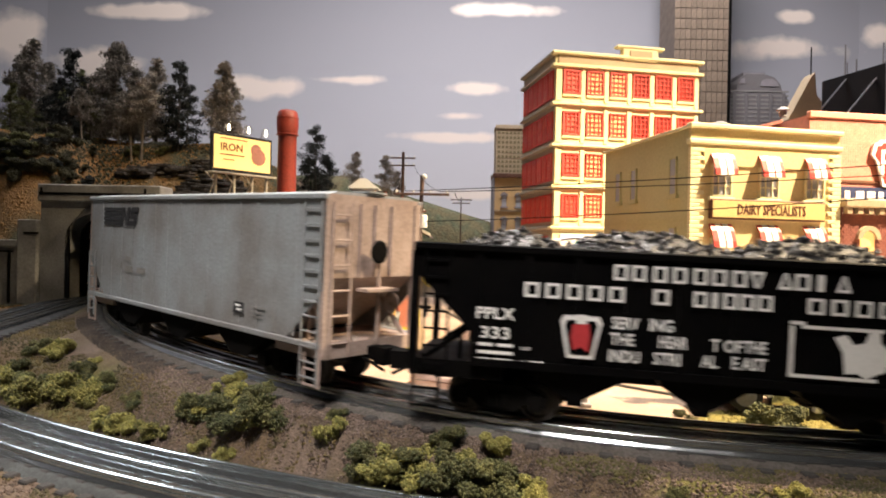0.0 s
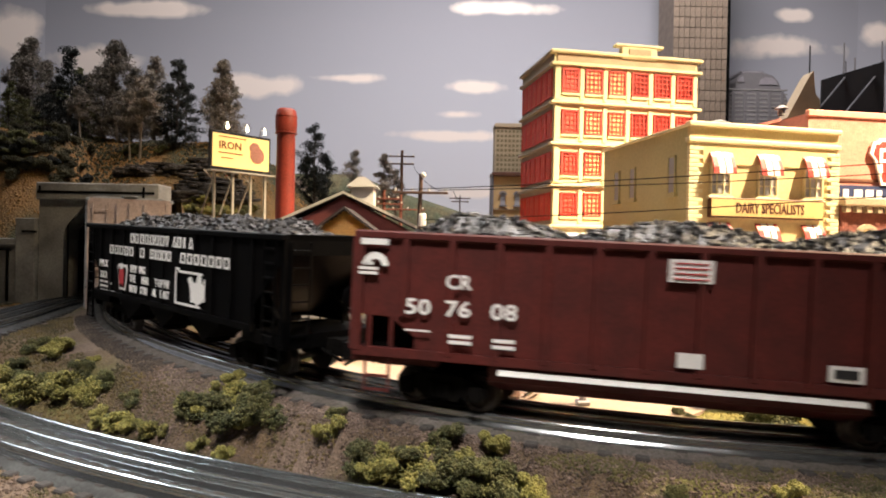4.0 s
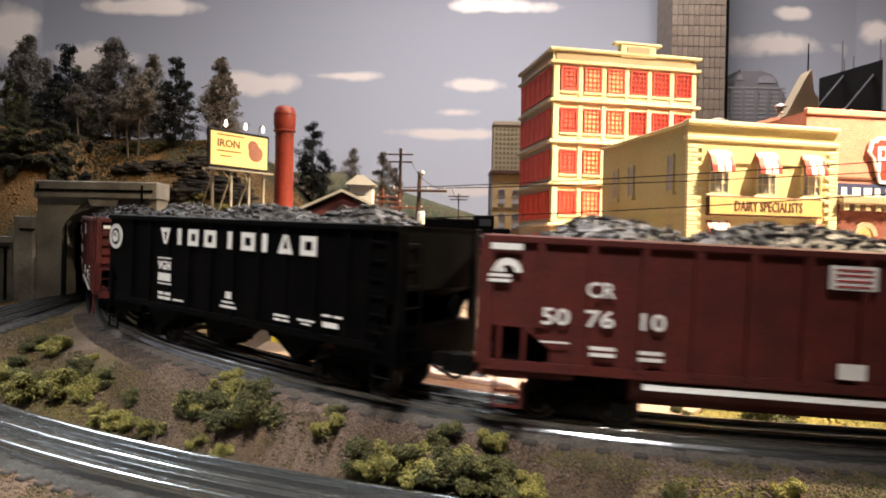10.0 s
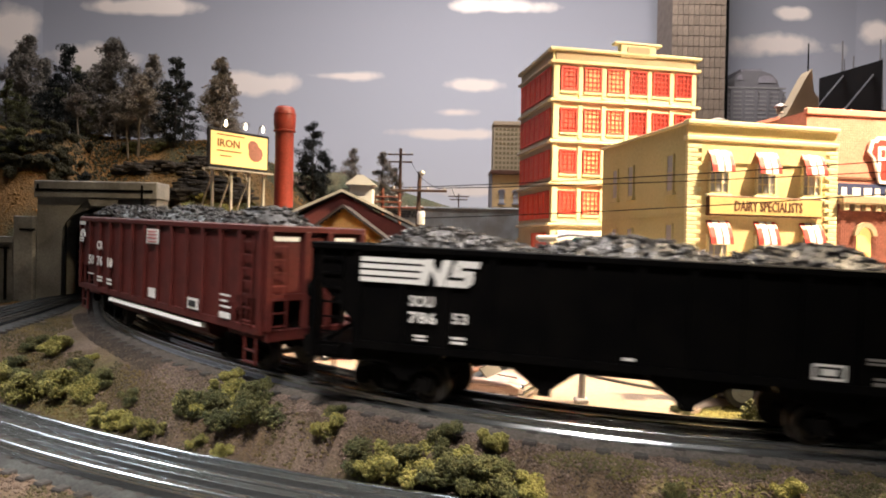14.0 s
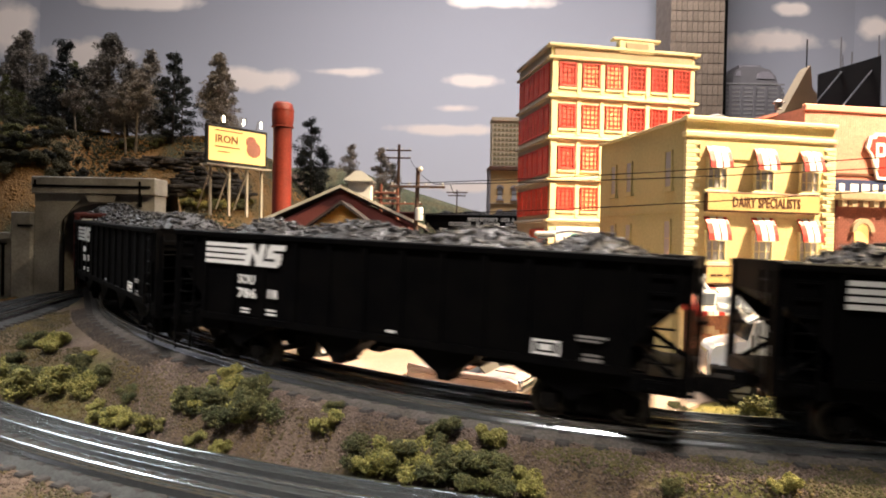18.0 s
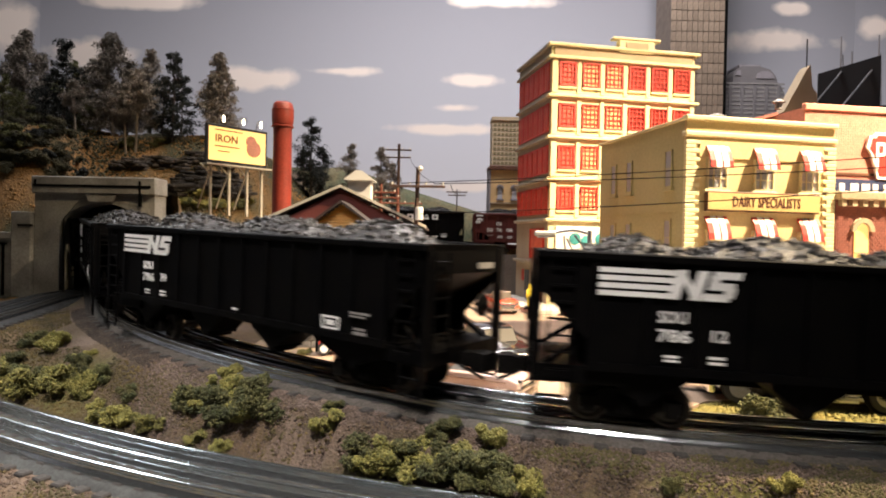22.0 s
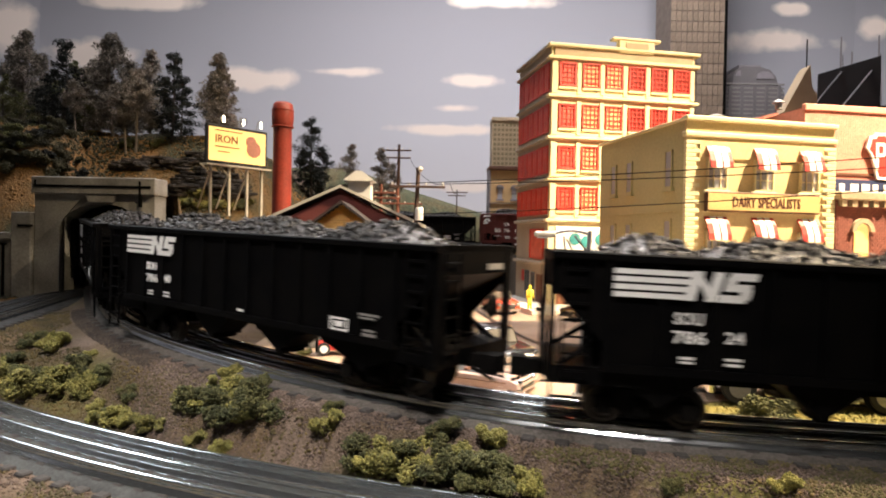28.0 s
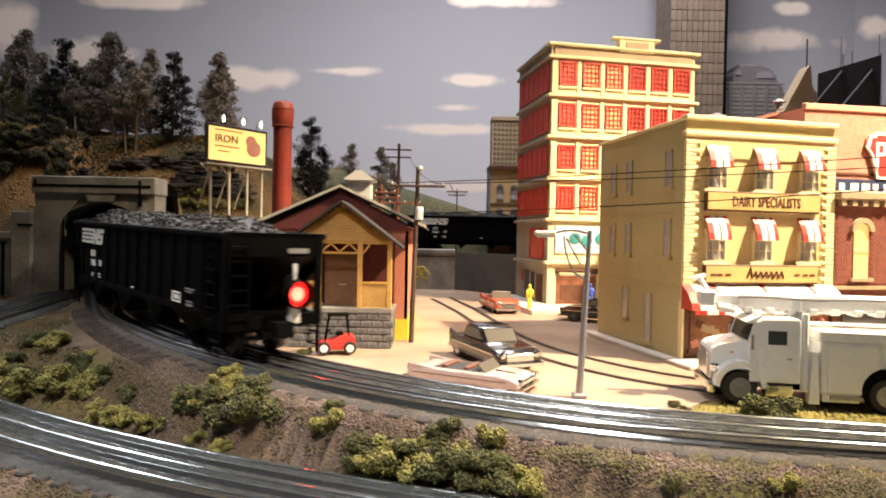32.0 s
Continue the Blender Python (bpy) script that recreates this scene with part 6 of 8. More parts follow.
    for x, top in ((0.812, 0.530), (0.835, 0.500), (0.890, 0.535)):
        mm = thing("radio_mast", "thin grey rooftop mast", "mast", pose(x, 1.30, STREET_Z), group="masts")
        part("pole", rod(BM(), (0, 0, 0), (0, 0, top), 0.0030, 6, 0.0016), HAZESTONE, mm)
        part("brace", rod(BM(), (0.02, 0, 0), (0.004, 0, top * 0.93), 0.0016, 6, 0.001), HAZESTONE, mm)


OLIVE = material("olive_window", (0.20, 0.16, 0.08), 0.5, vary=0.2, bump=0)
BLACKBOARD = material("black_board", (0.02, 0.018, 0.02), 0.8, vary=0.2, scale=20, bump=0.1)
dairy()
office_block()
brick_shop()
warehouse()
far_city()
# ---- street level ----


def catmull(ctrl, k=10):
    pts = []
    for i in range(len(ctrl) - 1):
        a, b, c, d = (Vector(ctrl[min(max(i + j, 0), len(ctrl) - 1)]) for j in (-1, 0, 1, 2))
        for j in range(k):
            t = j / k
            pts.append(tuple(0.5 * (2 * b + (c - a) * t + (2 * a - 5 * b + 4 * c - d) * t * t + (3 * b - a - 3 * c + d) * t ** 3)))
    pts.append(tuple(ctrl[-1]))
    return pts


def street():
    edge = []
    for s in np.arange(-0.55, 0.47, 0.03):
        p, _ = on_main(s, -0.044 - 0.024 * float(smooth01(np.array((0.22 - s) / 0.08))) - 0.044 * float(smooth01(np.array((0.15 - s) / 0.06))))
        edge.append((p.x, p.y))
    edge += [(-0.165, 0.50), (-0.17, 0.62), (-0.16, 0.80), (-0.10, 0.95), (-0.09, 1.20)]
    edge += [(x, y) for x, y in zip(WALL_X[1:], WALL_Y[1:]) if x < 0.25] + [(0.9, 1.06), (0.9, 0.5)]
    bm = slab(BM(), edge, "z", STREET_Z - 0.0045, STREET_Z)
    return tagged(part("road", bm, STREETMAT), "sunlit pale concrete street with tram grooves", "road", kind="structure")


street()
for ctrl in ([(-0.015, 1.02), (0.000, 0.95), (0.022, 0.84), (0.036, 0.75), (0.058, 0.61), (0.093, 0.503), (0.165, 0.420), (0.30, 0.372)],
             [(0.015, 1.05), (0.030, 0.97), (0.050, 0.86), (0.064, 0.76), (0.084, 0.635), (0.118, 0.535), (0.185, 0.452), (0.31, 0.402)]):
    line = [(x, y, STREET_Z + 0.0003) for x, y in catmull(ctrl)]
    t = thing("tram_rail", "dark grooved tram rail set in the street", "tram rail", group="tram rails")
    part("rail", ribbon(BM(), line, 0, [(-0.0019, 0), (-0.0017, 0.0004), (0.0017, 0.0004), (0.0019, 0)]), TRAMRAIL, t)
    part("flangeway", ribbon(BM(), line, -0.0042, [(-0.0008, 0), (-0.0007, 0.0003), (0.0007, 0.0003), (0.0008, 0)]), TRAMRAIL, t)

OFFICE, SHOP = pose(0.152, 0.911, STREET_Z, 0, 0, 10.87), pose(0.197, 0.514, STREET_Z, 0, 0, 12.26)
for m, b, nm in ((OFFICE, (-0.050, 0.30, -0.080, -0.0015), "pavement"), (SHOP, (-0.014, 0.36, -0.033, -0.001), "pavement"), (SHOP, (-0.014, -0.0015, 0.001, 0.16), "pavement"), (OFFICE, (-0.050, -0.002, 0.0, 0.15), "pavement")):
    bm = BM()
    tall = 0.0065 if m is OFFICE else 0.0032
    box(bm, b[0], b[1], b[2], b[3], 0.0, tall)
    slabob = part("pavement", bev(bm, 0.0006), SIDEWALK, m=m)
    tagged(slabob, "pale concrete pavement with a kerb", "pavement", kind="structure")
    n = int((b[1] - b[0]) / 0.03)
    for i in range(1, n):
        x = b[0] + (b[1] - b[0]) * i / n
        part("joint", boxed(x - 0.0003, x + 0.0003, b[2] + 0.001, b[3] - 0.0005, tall - 0.0001, tall + 0.0002), SHADEJOINTCONC, slabob)


def retaining_wall():
    w = thing("retaining_wall", "grey concrete retaining wall with yellow graffiti scrawl", "wall")
    xs = np.arange(-0.12, 0.245, 0.012)
    line = [(x, float(np.interp(x, WALL_X, WALL_Y)), 0) for x in xs]
    k = 12
    part("wall_face", ribbon(BM(), line[:k + 1], 0, [(-0.002, STREET_Z - 0.004), (-0.002, 0.066), (0.006, 0.066), (0.006, STREET_Z - 0.004)]), CONCRETE, w)
    # the bend's shade is put in as a darker wall colour
    part("wall_face", ribbon(BM(), line[k:], 0, [(-0.002, STREET_Z - 0.004), (-0.002, 0.062), (0.006, 0.062), (0.006, STREET_Z - 0.004)]), SHADEJOINTCONC, w)
    part("coping", ribbon(BM(), line[:k + 1], 0, [(-0.004, 0.060), (-0.004, 0.066), (0.008, 0.068), (0.008, 0.060)]), CONCRETE, w)
    # raised black strip paints a shadow line below the coping
    part("shadow_groove", ribbon(BM(), line[:k + 1], 0, [(-0.0026, 0.0530), (-0.0026, 0.0545), (-0.001, 0.0545), (-0.001, 0.0530)]), BLACKDUST, w)
    bm = BM()
    for cx, cz, r in ((-0.052, 0.022, 0.010), (-0.040, 0.026, 0.008), (-0.034, 0.019, 0.008)):
        y = float(np.interp(cx, WALL_X, WALL_Y)) - 0.0034
        for i in range(9):
            a, b = i * 0.6, (i + 1) * 0.6
            rod(bm, (cx + r * math.cos(a), y, cz + r * math.sin(a)), (cx + r * math.cos(b), y, cz + r * math.sin(b)), 0.0010, 5)
    part("graffiti", bm, YELLOWINK, w)


retaining_wall()


def timber_kerb():
    t = thing("timber_kerb", "dark brown weathered timber kerb along the track", "kerb")
    for i, (s0, s1) in enumerate(((0.345, 0.29), (0.285, 0.235), (0.23, 0.18))):
        a, _ = on_main(s0, -0.049)
        b, _ = on_main(s1, -0.049)
        ang = math.degrees(math.atan2(b.y - a.y, b.x - a.x))
        L = (b - a).length
        part("timber", bev(boxed(0, L - 0.001, -0.004, 0.004, 0, 0.0085), 0.001), BROWN, t, m=pose(a.x, a.y, STREET_Z - 0.001, 0, 0, ang))


timber_kerb()


def station():
    X, Y = -0.0982, 0.600
    b = thing("station_house", "maroon station house with yellow clapboard porch on grey stone", "building", pose(X, Y, STREET_Z))
    hw, top, apex, D = 0.0650, 0.109, 0.1458, 0.17
    part("side_wall", boxed(-hw, -hw + 0.003, 0, D, 0.02, top), SALMONWALL, b)
    part("side_wall", boxed(hw - 0.003, hw, 0, D, 0.02, top), SALMONWALL, b)
    part("plinth", boxed(-hw - 0.001, hw + 0.001, -0.001, D, 0, 0.02), YELLOWINK, b)
    part("front_wall", slab(BM(), [(-hw, 0.02), (hw, 0.02), (hw, 0.1060), (-hw, 0.1060)], "y", 0, 0.003), SALMONWALL, b)
    part("gable", slab(BM(), [(-hw - 0.006, 0.1045), (hw + 0.006, 0.1045), (0, apex - 0.003)], "y", -0.002, 0.002), MAROONWOOD, b)
    part("rear_wall", slab(BM(), [(-hw, 0.02), (hw, 0.02), (hw, top), (0, apex - 0.004), (-hw, top)], "y", D - 0.003, D), MAROONWOOD, b)
    for s in (-1, 1):
        ln = [(0, apex), (s * (hw + 0.0155), 0.1095), (s * (hw + 0.0155), 0.1070), (0, apex - 0.003)]
        part("roof", slab(BM(), ln, "y", -0.005, D + 0.01), ROOFMAT, b)
        part("barge_board", slab(BM(), [(0, apex + 0.0012), (s * (hw + 0.017), 0.1100), (s * (hw + 0.017), 0.1072), (0, apex - 0.0012)], "y", -0.0070, -0.005), TIN, b)
    # cupola
    part("cupola_base", boxed(-0.005, 0.019, 0.075, 0.099, 0.134, 0.159), WHITE, b)
    part("cupola_roof", slab(BM(), [(-0.0095, 0.1585), (0.0235, 0.1585), (0.0215, 0.1605), (0.0105, 0.169), (0.0035, 0.169), (-0.0075, 0.1605)], "y", 0.070, 0.104), WHITE, b)
    # porch
    house, b = b, new("porch")
    b.empty_display_size, b.parent, b.matrix_basis = 0.01, house, pose(0.0092, 0, 0)
    pf, pw = -0.050, 0.0445
    found = part("foundation", boxed(-pw, pw, pf, -0.001, 0, 0.031), STONE, b, "rough grey stone foundation")
    stone = None
    for j in range(5):
        for i in range(9):
            w = 0.0098
            x = -pw + 0.0045 + w * i + (0.004 if j % 2 else 0)
            if x > pw - 0.002:
                continue
            m = pose(x, pf - 0.0004, 0.003 + 0.0062 * j, 0, 0, random.uniform(-3, 3))
            if stone is None:
                stone = part("stone", bev(boxed(-0.0045, 0.0045, -0.0012, 0.001, -0.0027, 0.0027), 0.0006), STONE, b, m=m)
            else:
                again(stone, m, b)
    part("porch_floor", bev(boxed(-pw - 0.001, pw + 0.001, pf - 0.002, -0.001, 0.031, 0.0355), 0.0005), CONCRETE, b)
    part("rear_porch_wall", boxed(-pw + 0.001, pw - 0.001, -0.010, -0.0015, 0.0355, 0.094), MAROONWOOD, b)
    ez, az = 0.0945, 0.1265
    for i in range(12):
        z = ez + 0.0026 * i
        half = pw * (1 - (z + 0.0013 - ez) / (az - ez))
        if half > 0.002:
            part("clapboard", slab(BM(), [(pf - 0.0018, z), (pf - 0.0004, z + 0.0025), (pf + 0.001, z + 0.0025), (pf + 0.001, z)], "x", -half, half), YELLOWWOOD, b)
    for s in (-1, 1):
        part("porch_roof", slab(BM(), [(0, az + 0.003), (s * (pw + 0.009), ez - 0.0045), (s * (pw + 0.009), ez - 0.0065), (0, az + 0.0005)], "y", pf - 0.008, -0.001), ROOFMAT, b)
    for x in (-0.0425, -0.0195, 0.0165, 0.0425):
        part("post", bev(boxed(x - 0.0021, x + 0.0021, pf - 0.001, pf + 0.0032, 0.0355, ez), 0.0004), YELLOWWOOD, b)
    part("beam", boxed(-pw, pw, pf - 0.0008, pf + 0.003, ez - 0.003, ez), YELLOWWOOD, b)
    part("lower_beam", boxed(-0.0175, 0.0145, pf, pf + 0.002, 0.0825, 0.0845), YELLOWWOOD, b)
    for x0, x1, z0, z1 in ((-0.0175, -0.0095, 0.0845, 0.0915), (-0.0095, -0.0015, 0.0915, 0.0845), (-0.0015, 0.0065, 0.0845, 0.0915), (0.0065, 0.0145, 0.0915, 0.0845), (0.0186, 0.0250, 0.083, 0.0915)):
        part("truss_bar", rod(BM(), (x0, pf + 0.001, z0), (x1, pf + 0.001, z1), 0.0009, 5), YELLOWWOOD, b)
    for x0, x1 in ((0.0186, 0.0404), (-0.0404, -0.0215)):
        for i in range(8):
            z = 0.0360 + 0.0026 * i
            part("clapboard", slab(BM(), [(pf - 0.0008, z), (pf + 0.0006, z + 0.0024), (pf + 0.0016, z + 0.0024), (pf + 0.0016, z)], "x", x0, x1), YELLOWWOOD, b)
        part("rail_cap", boxed(x0 - 0.001, x1 + 0.001, pf - 0.0012, pf + 0.0025, 0.0568, 0.0585), YELLOWWOOD, b)
    door = part("door", bev(boxed(-0.0165, 0.0135, pf + 0.012, pf + 0.0145, 0.0355, 0.0820), 0.0005), DOORBROWN, b, "brown panelled freight door")
    part("handle", boxed(-0.004, 0.003, pf + 0.0112, pf + 0.012, 0.0545, 0.0556), GREYMETAL, b)
    return house


DOORBROWN = material("brown_freight_door", (0.17, 0.085, 0.04), 0.7, vary=0.2, scale=50, bump=0.2)
station()


def chimney():
    c = thing("brick_chimney", "tall round orange-red brick chimney with flared top", "chimney", pose(-0.1935, 0.75, 0.01))
    part("shaft", turned(BM(), [(0.0128, 0), (0.0112, 0.10), (0.0108, 0.205), (0.0112, 0.208)], 28), CHIMNEY, c, smooth=True)
    part("cap", turned(BM(), [(0.0112, 0.206), (0.0124, 0.211), (0.0129, 0.219), (0.0126, 0.227), (0.0112, 0.234), (0.0092, 0.236), (0.0088, 0.230)], 28), CHIMNEY, c, smooth=True)
    for z in (0.206, 0.2255):
        part("iron_band", turned(BM(), [(0.0118, z), (0.0131, z + 0.0006), (0.0131, z + 0.0018), (0.0118, z + 0.0024)], 28), CHIMNEY, c)


chimney()


def tunnel():
    Y = 0.735
    t = thing("tunnel_portal", "weathered grey concrete tunnel portal with dark stained seams", "tunnel portal", pose(0, Y, 0))
    x0, x1, zb, zt = -0.478, -0.338, 0.000, 0.152
    cx, hw, spring, crown = -0.4000, 0.0490, 0.090, 0.1215
    arch = [(cx + hw * math.cos(a), spring + (crown - spring) * math.sin(a)) for a in [math.pi * k / 12 for k in range(13)]]
    def face(u0, u1, outline, nm):
        part(nm, slab(BM(), outline, "y", 0, 0.03), CONCRETE, t)
    face(0, 0, [(x0, zb), (cx - hw, zb), (cx - hw, spring), *[p for p in arch[::-1] if p[0] < cx], (cx, crown), (cx, zt - 0.02), (x0, zt - 0.02)], "pier")
    face(0, 0, [(x1, zb), (x1, zt - 0.02), (cx, zt - 0.02), (cx, crown), *[p for p in arch[::-1] if p[0] > cx], (cx + hw, spring), (cx + hw, zb)], "pier")
    part("lintel", bev(boxed(x0 - 0.002, x1 + 0.002, -0.004, 0.03, zt - 0.020, zt), 0.001), CONCRETE, t)
    part("seam", boxed(x0 + 0.0, x1 - 0.003, -0.0046, -0.003, zt - 0.0125, zt - 0.0095), BLACKDUST, t)
    for x, z0 in ((-0.3535, 0.118), (x0 + 0.003, 0.141)):
        part("seam", boxed(x - 0.0012, x + 0.0012, -0.0048, 0.0002, z0, zt - 0.004), BLACKDUST, t)
    part("keystone", bev(slab(BM(), [(cx - 0.014, crown + 0.001), (cx + 0.014, crown + 0.001), (cx + 0.018, zt - 0.021), (cx - 0.018, zt - 0.021)], "y", -0.003, 0.0), 0.0006), CONCRETE, t)
    # wing walls step down beside the piers
    part("buttress", bev(boxed(x0 - 0.024, x0 - 0.001, -0.006, 0.03, zb, 0.110), 0.001), CONCRETE, t)
    part("wing_wall", boxed(x0 - 0.20, x0 - 0.0245, -0.002, 0.03, zb, 0.084), CONCRETE, t)
    part("wing_coping", bev(boxed(x0 - 0.20, x0 - 0.0245, -0.005, 0.03, 0.078, 0.086), 0.0008), CONCRETE, t)
    part("seam", boxed(x0 - 0.016, x0 + 0.001, -0.0068, -0.0052, 0.093, 0.0955), BLACKDUST, t)
    part("seam", boxed(x0 - 0.055, x0 - 0.030, -0.0058, -0.003, 0.0715, 0.0735), BLACKDUST, t)
    part("seam", boxed(x0 - 0.0355, x0 - 0.0335, -0.0044, -0.001, 0.012, 0.0715), BLACKDUST, t)
    # bore
    bm = BM()
    rows = []
    for i in range(9):
        s = 0.862 + 0.03 * i
        p, h = on_main(s)
        ring = []
        for u, z in [(-0.052, -0.012), (-0.052, 0.075), (-0.035, 0.098), (0.0, 0.106), (0.035, 0.098), (0.052, 0.075), (0.052, -0.012)]:
            ring.append(bm.verts.new((p.x + math.sin(h) * u, p.y + math.cos(h) * u - Y, p.z + z)))
        rows.append(ring)
    for a, b in zip(rows, rows[1:]):
        for k in range(6):
            bm.faces.new((a[k], a[k + 1], b[k + 1], b[k]))
    bm.faces.new(rows[-1])
    part("bore_lining", bm, BLACKDUST, t)


tunnel()


RUSTINK = material("rust_red_lettering", (0.36, 0.11, 0.04), 0.6, vary=0.15, bump=0)


def billboard():
    b = thing("lit_billboard", "lit yellow roadside billboard on white timber legs", "billboard", pose(-0.296, 0.785, 0.132, 0, 0, 50))
    L, z0, h = 0.084, 0.048, 0.0450
    part("back_panel", bev(boxed(-0.002, L + 0.002, -0.001, 0.004, z0 - 0.002, z0 + h + 0.002), 0.0008), BLACKBOARD, b)
    part("poster", boxed(0.0010, L - 0.0010, -0.0014, 0, z0 + 0.0015, z0 + h - 0.0015), BOARDLIT, b, "yellow poster with the lamplight put in as a glow")
    sign("lettering", "IRON", 0.0135, RUSTINK, b, 0.009, -0.0018, z0 + 0.0250, 0.032)
    for k in range(3):
        part("print_line", boxed(0.009 + 0.004 * (k == 2), (0.048, 0.044, 0.030)[k], -0.0018, -0.0014, (0.0395, 0.0190, 0.0128)[k] + z0, (0.0408, 0.0204, 0.0140)[k] + z0), RUSTINK, b)
    part("picture", turned(BM(), [(0.011, 0), (0.011, 0.0004), (0.006, 0.0005)], 11, m=pose(0.065, -0.0014, z0 + 0.021, 90, 0, 0)), SALMON, b, "pink rounded picture shape")
    part("picture", turned(BM(), [(0.008, 0), (0.008, 0.0005), (0.004, 0.0006)], 11, m=pose(0.061, -0.0014, z0 + 0.030, 90, 0, 0)), SALMON, b)
    part("catwalk", boxed(-0.004, L + 0.006, -0.007, 0.004, z0 - 0.005, z0 - 0.003), TIN, b)
    for x in (0.006, 0.032, 0.058, 0.080):
        part("leg", boxed(x - 0.0014, x + 0.0014, 0.001, 0.004, -0.02, z0), TIN, b)
    for x in (0.006, 0.032, 0.058):
        part("brace", rod(BM(), (x, 0.0, z0 - 0.004), (x - 0.002, 0.030, -0.01), 0.0012, 5), TIN, b)
        part("strut", rod(BM(), (x, 0.002, z0 - 0.018), (x - 0.014, 0.002, z0 - 0.004), 0.0010, 5), TIN, b)
    for x in (0.016, 0.044, 0.070):
        lampo = part("lamp_arm", rod(rod(BM(), (x, 0.002, z0 + h), (x, -0.003, z0 + h + 0.013), 0.0007, 5), (x, -0.003, z0 + h + 0.013), (x, -0.010, z0 + h + 0.0125), 0.0007, 5), GREYMETAL, b)
        part("bulb", turned(BM(), [(0.0009, -0.0026), (0.0018, -0.0013), (0.0018, 0.0004), (0.0007, 0.0060)], 10, (x, -0.010, z0 + h + 0.0065)), BULB, lampo, "glowing bulb")


billboard()


def utility_pole(x, y, z, h, r, arms, mat, lean=(0, 0), label="dark wooden utility pole with crossarms", cap=False):
    p = thing("utility_pole", label, "utility pole", pose(x, y, z), group="utility poles")
    part("pole", rod(BM(), (0, 0, -0.006), (lean[0], lean[1], h), r, 10, r * 0.75), mat, p)
    for az, half in arms:
        k = az / h
        part("crossarm", bev(boxed(-half, half, -r * 1.5 - 0.001, -r * 0.6, -0.0011, 0.0011), 0.0003), mat, p, m=pose(lean[0] * k, lean[1] * k, az))
        for i in range(4):
            u = half * (-0.9 + 0.6 * i)
            part("insulator", turned(BM(), [(0.0007, 0), (0.0012, 0.001), (0.0012, 0.002), (0.0006, 0.003)], 7, (lean[0] * k + u, lean[1] * k - r, az + 0.001)), TIN, p)
    if cap:
        part("transformer", turned(BM(), [(0.0036, 0), (0.0038, 0.010), (0.0030, 0.012)], 10, (lean[0] * 0.7 + 0.003, -0.004, h * 0.70)), WHITE, p)
        part("lantern", turned(BM(), [(0.0012, 0), (0.0026, 0.002), (0.0022, 0.004), (0.0008, 0.005)], 9, (lean[0] + 0.002, -0.002, h - 0.004)), TIN, p)
    return p


utility_pole(-0.0285, 0.588, STREET_Z, 0.164, 0.0026, ((0.146, 0.026),), POLE, (0.004, 0), "dark wooden utility pole with transformer and lantern", True)
utility_pole(-0.080, 1.10, 0.06, 0.192, 0.0032, ((0.181, 0.022), (0.168, 0.021)), POLE)
utility_pole(0.027, 1.31, 0.05, 0.142, 0.0016, ((0.136, 0.022), (0.129, 0.018)), POLE)
utility_pole(-0.098, 0.98, 0.05, 0.122, 0.0030, ((0.1000, 0.030), (0.108, 0.024)), REDPOLE, (0, 0), "reddish wooden yard pole with low crossarms")
utility_pole(-0.075, 1.02, 0.05, 0.118, 0.0026, ((0.094, 0.040),), REDPOLE, (0, 0), "reddish wooden yard pole with low crossarms")


def tube(bm, pts, r, n=6):
    """One bent round bar through the points."""
    rings = []
    for i, p in enumerate(pts):
        d = (pts[min(i + 1, len(pts) - 1)] - pts[max(i - 1, 0)]).normalized()
        u = (Vector((0, 0, 1)) - d * d.z).normalized() if abs(d.z) < 0.9 else (Vector((0, 1, 0)) - d * d.y).normalized()
        v = d.cross(u)
        rings.append([bm.verts.new(p + (u * math.cos(6.2832 * k / n) + v * math.sin(6.2832 * k / n)) * r) for k in range(n)])
    for a, b in zip(rings, rings[1:]):
        for k in range(n):
            bm.faces.new((a[k], a[(k + 1) % n], b[(k + 1) % n], b[k]))
    bm.faces.new(rings[0][::-1])
    bm.faces.new(rings[-1])
    bmesh.ops.recalc_face_normals(bm, faces=bm.faces[:])
    return bm


def wire(a, b, sag=0.006, r=0.00038):
    a, b = Vector(a), Vector(b)
    w = thing("overhead_wire", "thin dark overhead wire", "wire", group="overhead wires")
    bm = BM()
    pts = [a.lerp(b, i / 12) - Vector((0, 0, 4 * sag * (i / 12) * (1 - i / 12))) for i in range(13)]
    tube(bm, pts, r, 4)
    part("strand", bm, BLACKDUST, w)


for a, b in (((-0.040, 0.583, 0.138), (0.55, 0.30, 0.165)), ((-0.008, 0.583, 0.138), (0.58, 0.32, 0.158)), ((-0.024, 0.583, 0.110), (0.52, 0.31, 0.146)), ((-0.08, 1.1, 0.238), (-0.05, 0.583, 0.138)), ((-0.06, 1.1, 0.226), (-0.008, 0.583, 0.138)), ((0.006, 0.583, 0.137), (0.027, 1.31, 0.188))):
    wire(a, b)


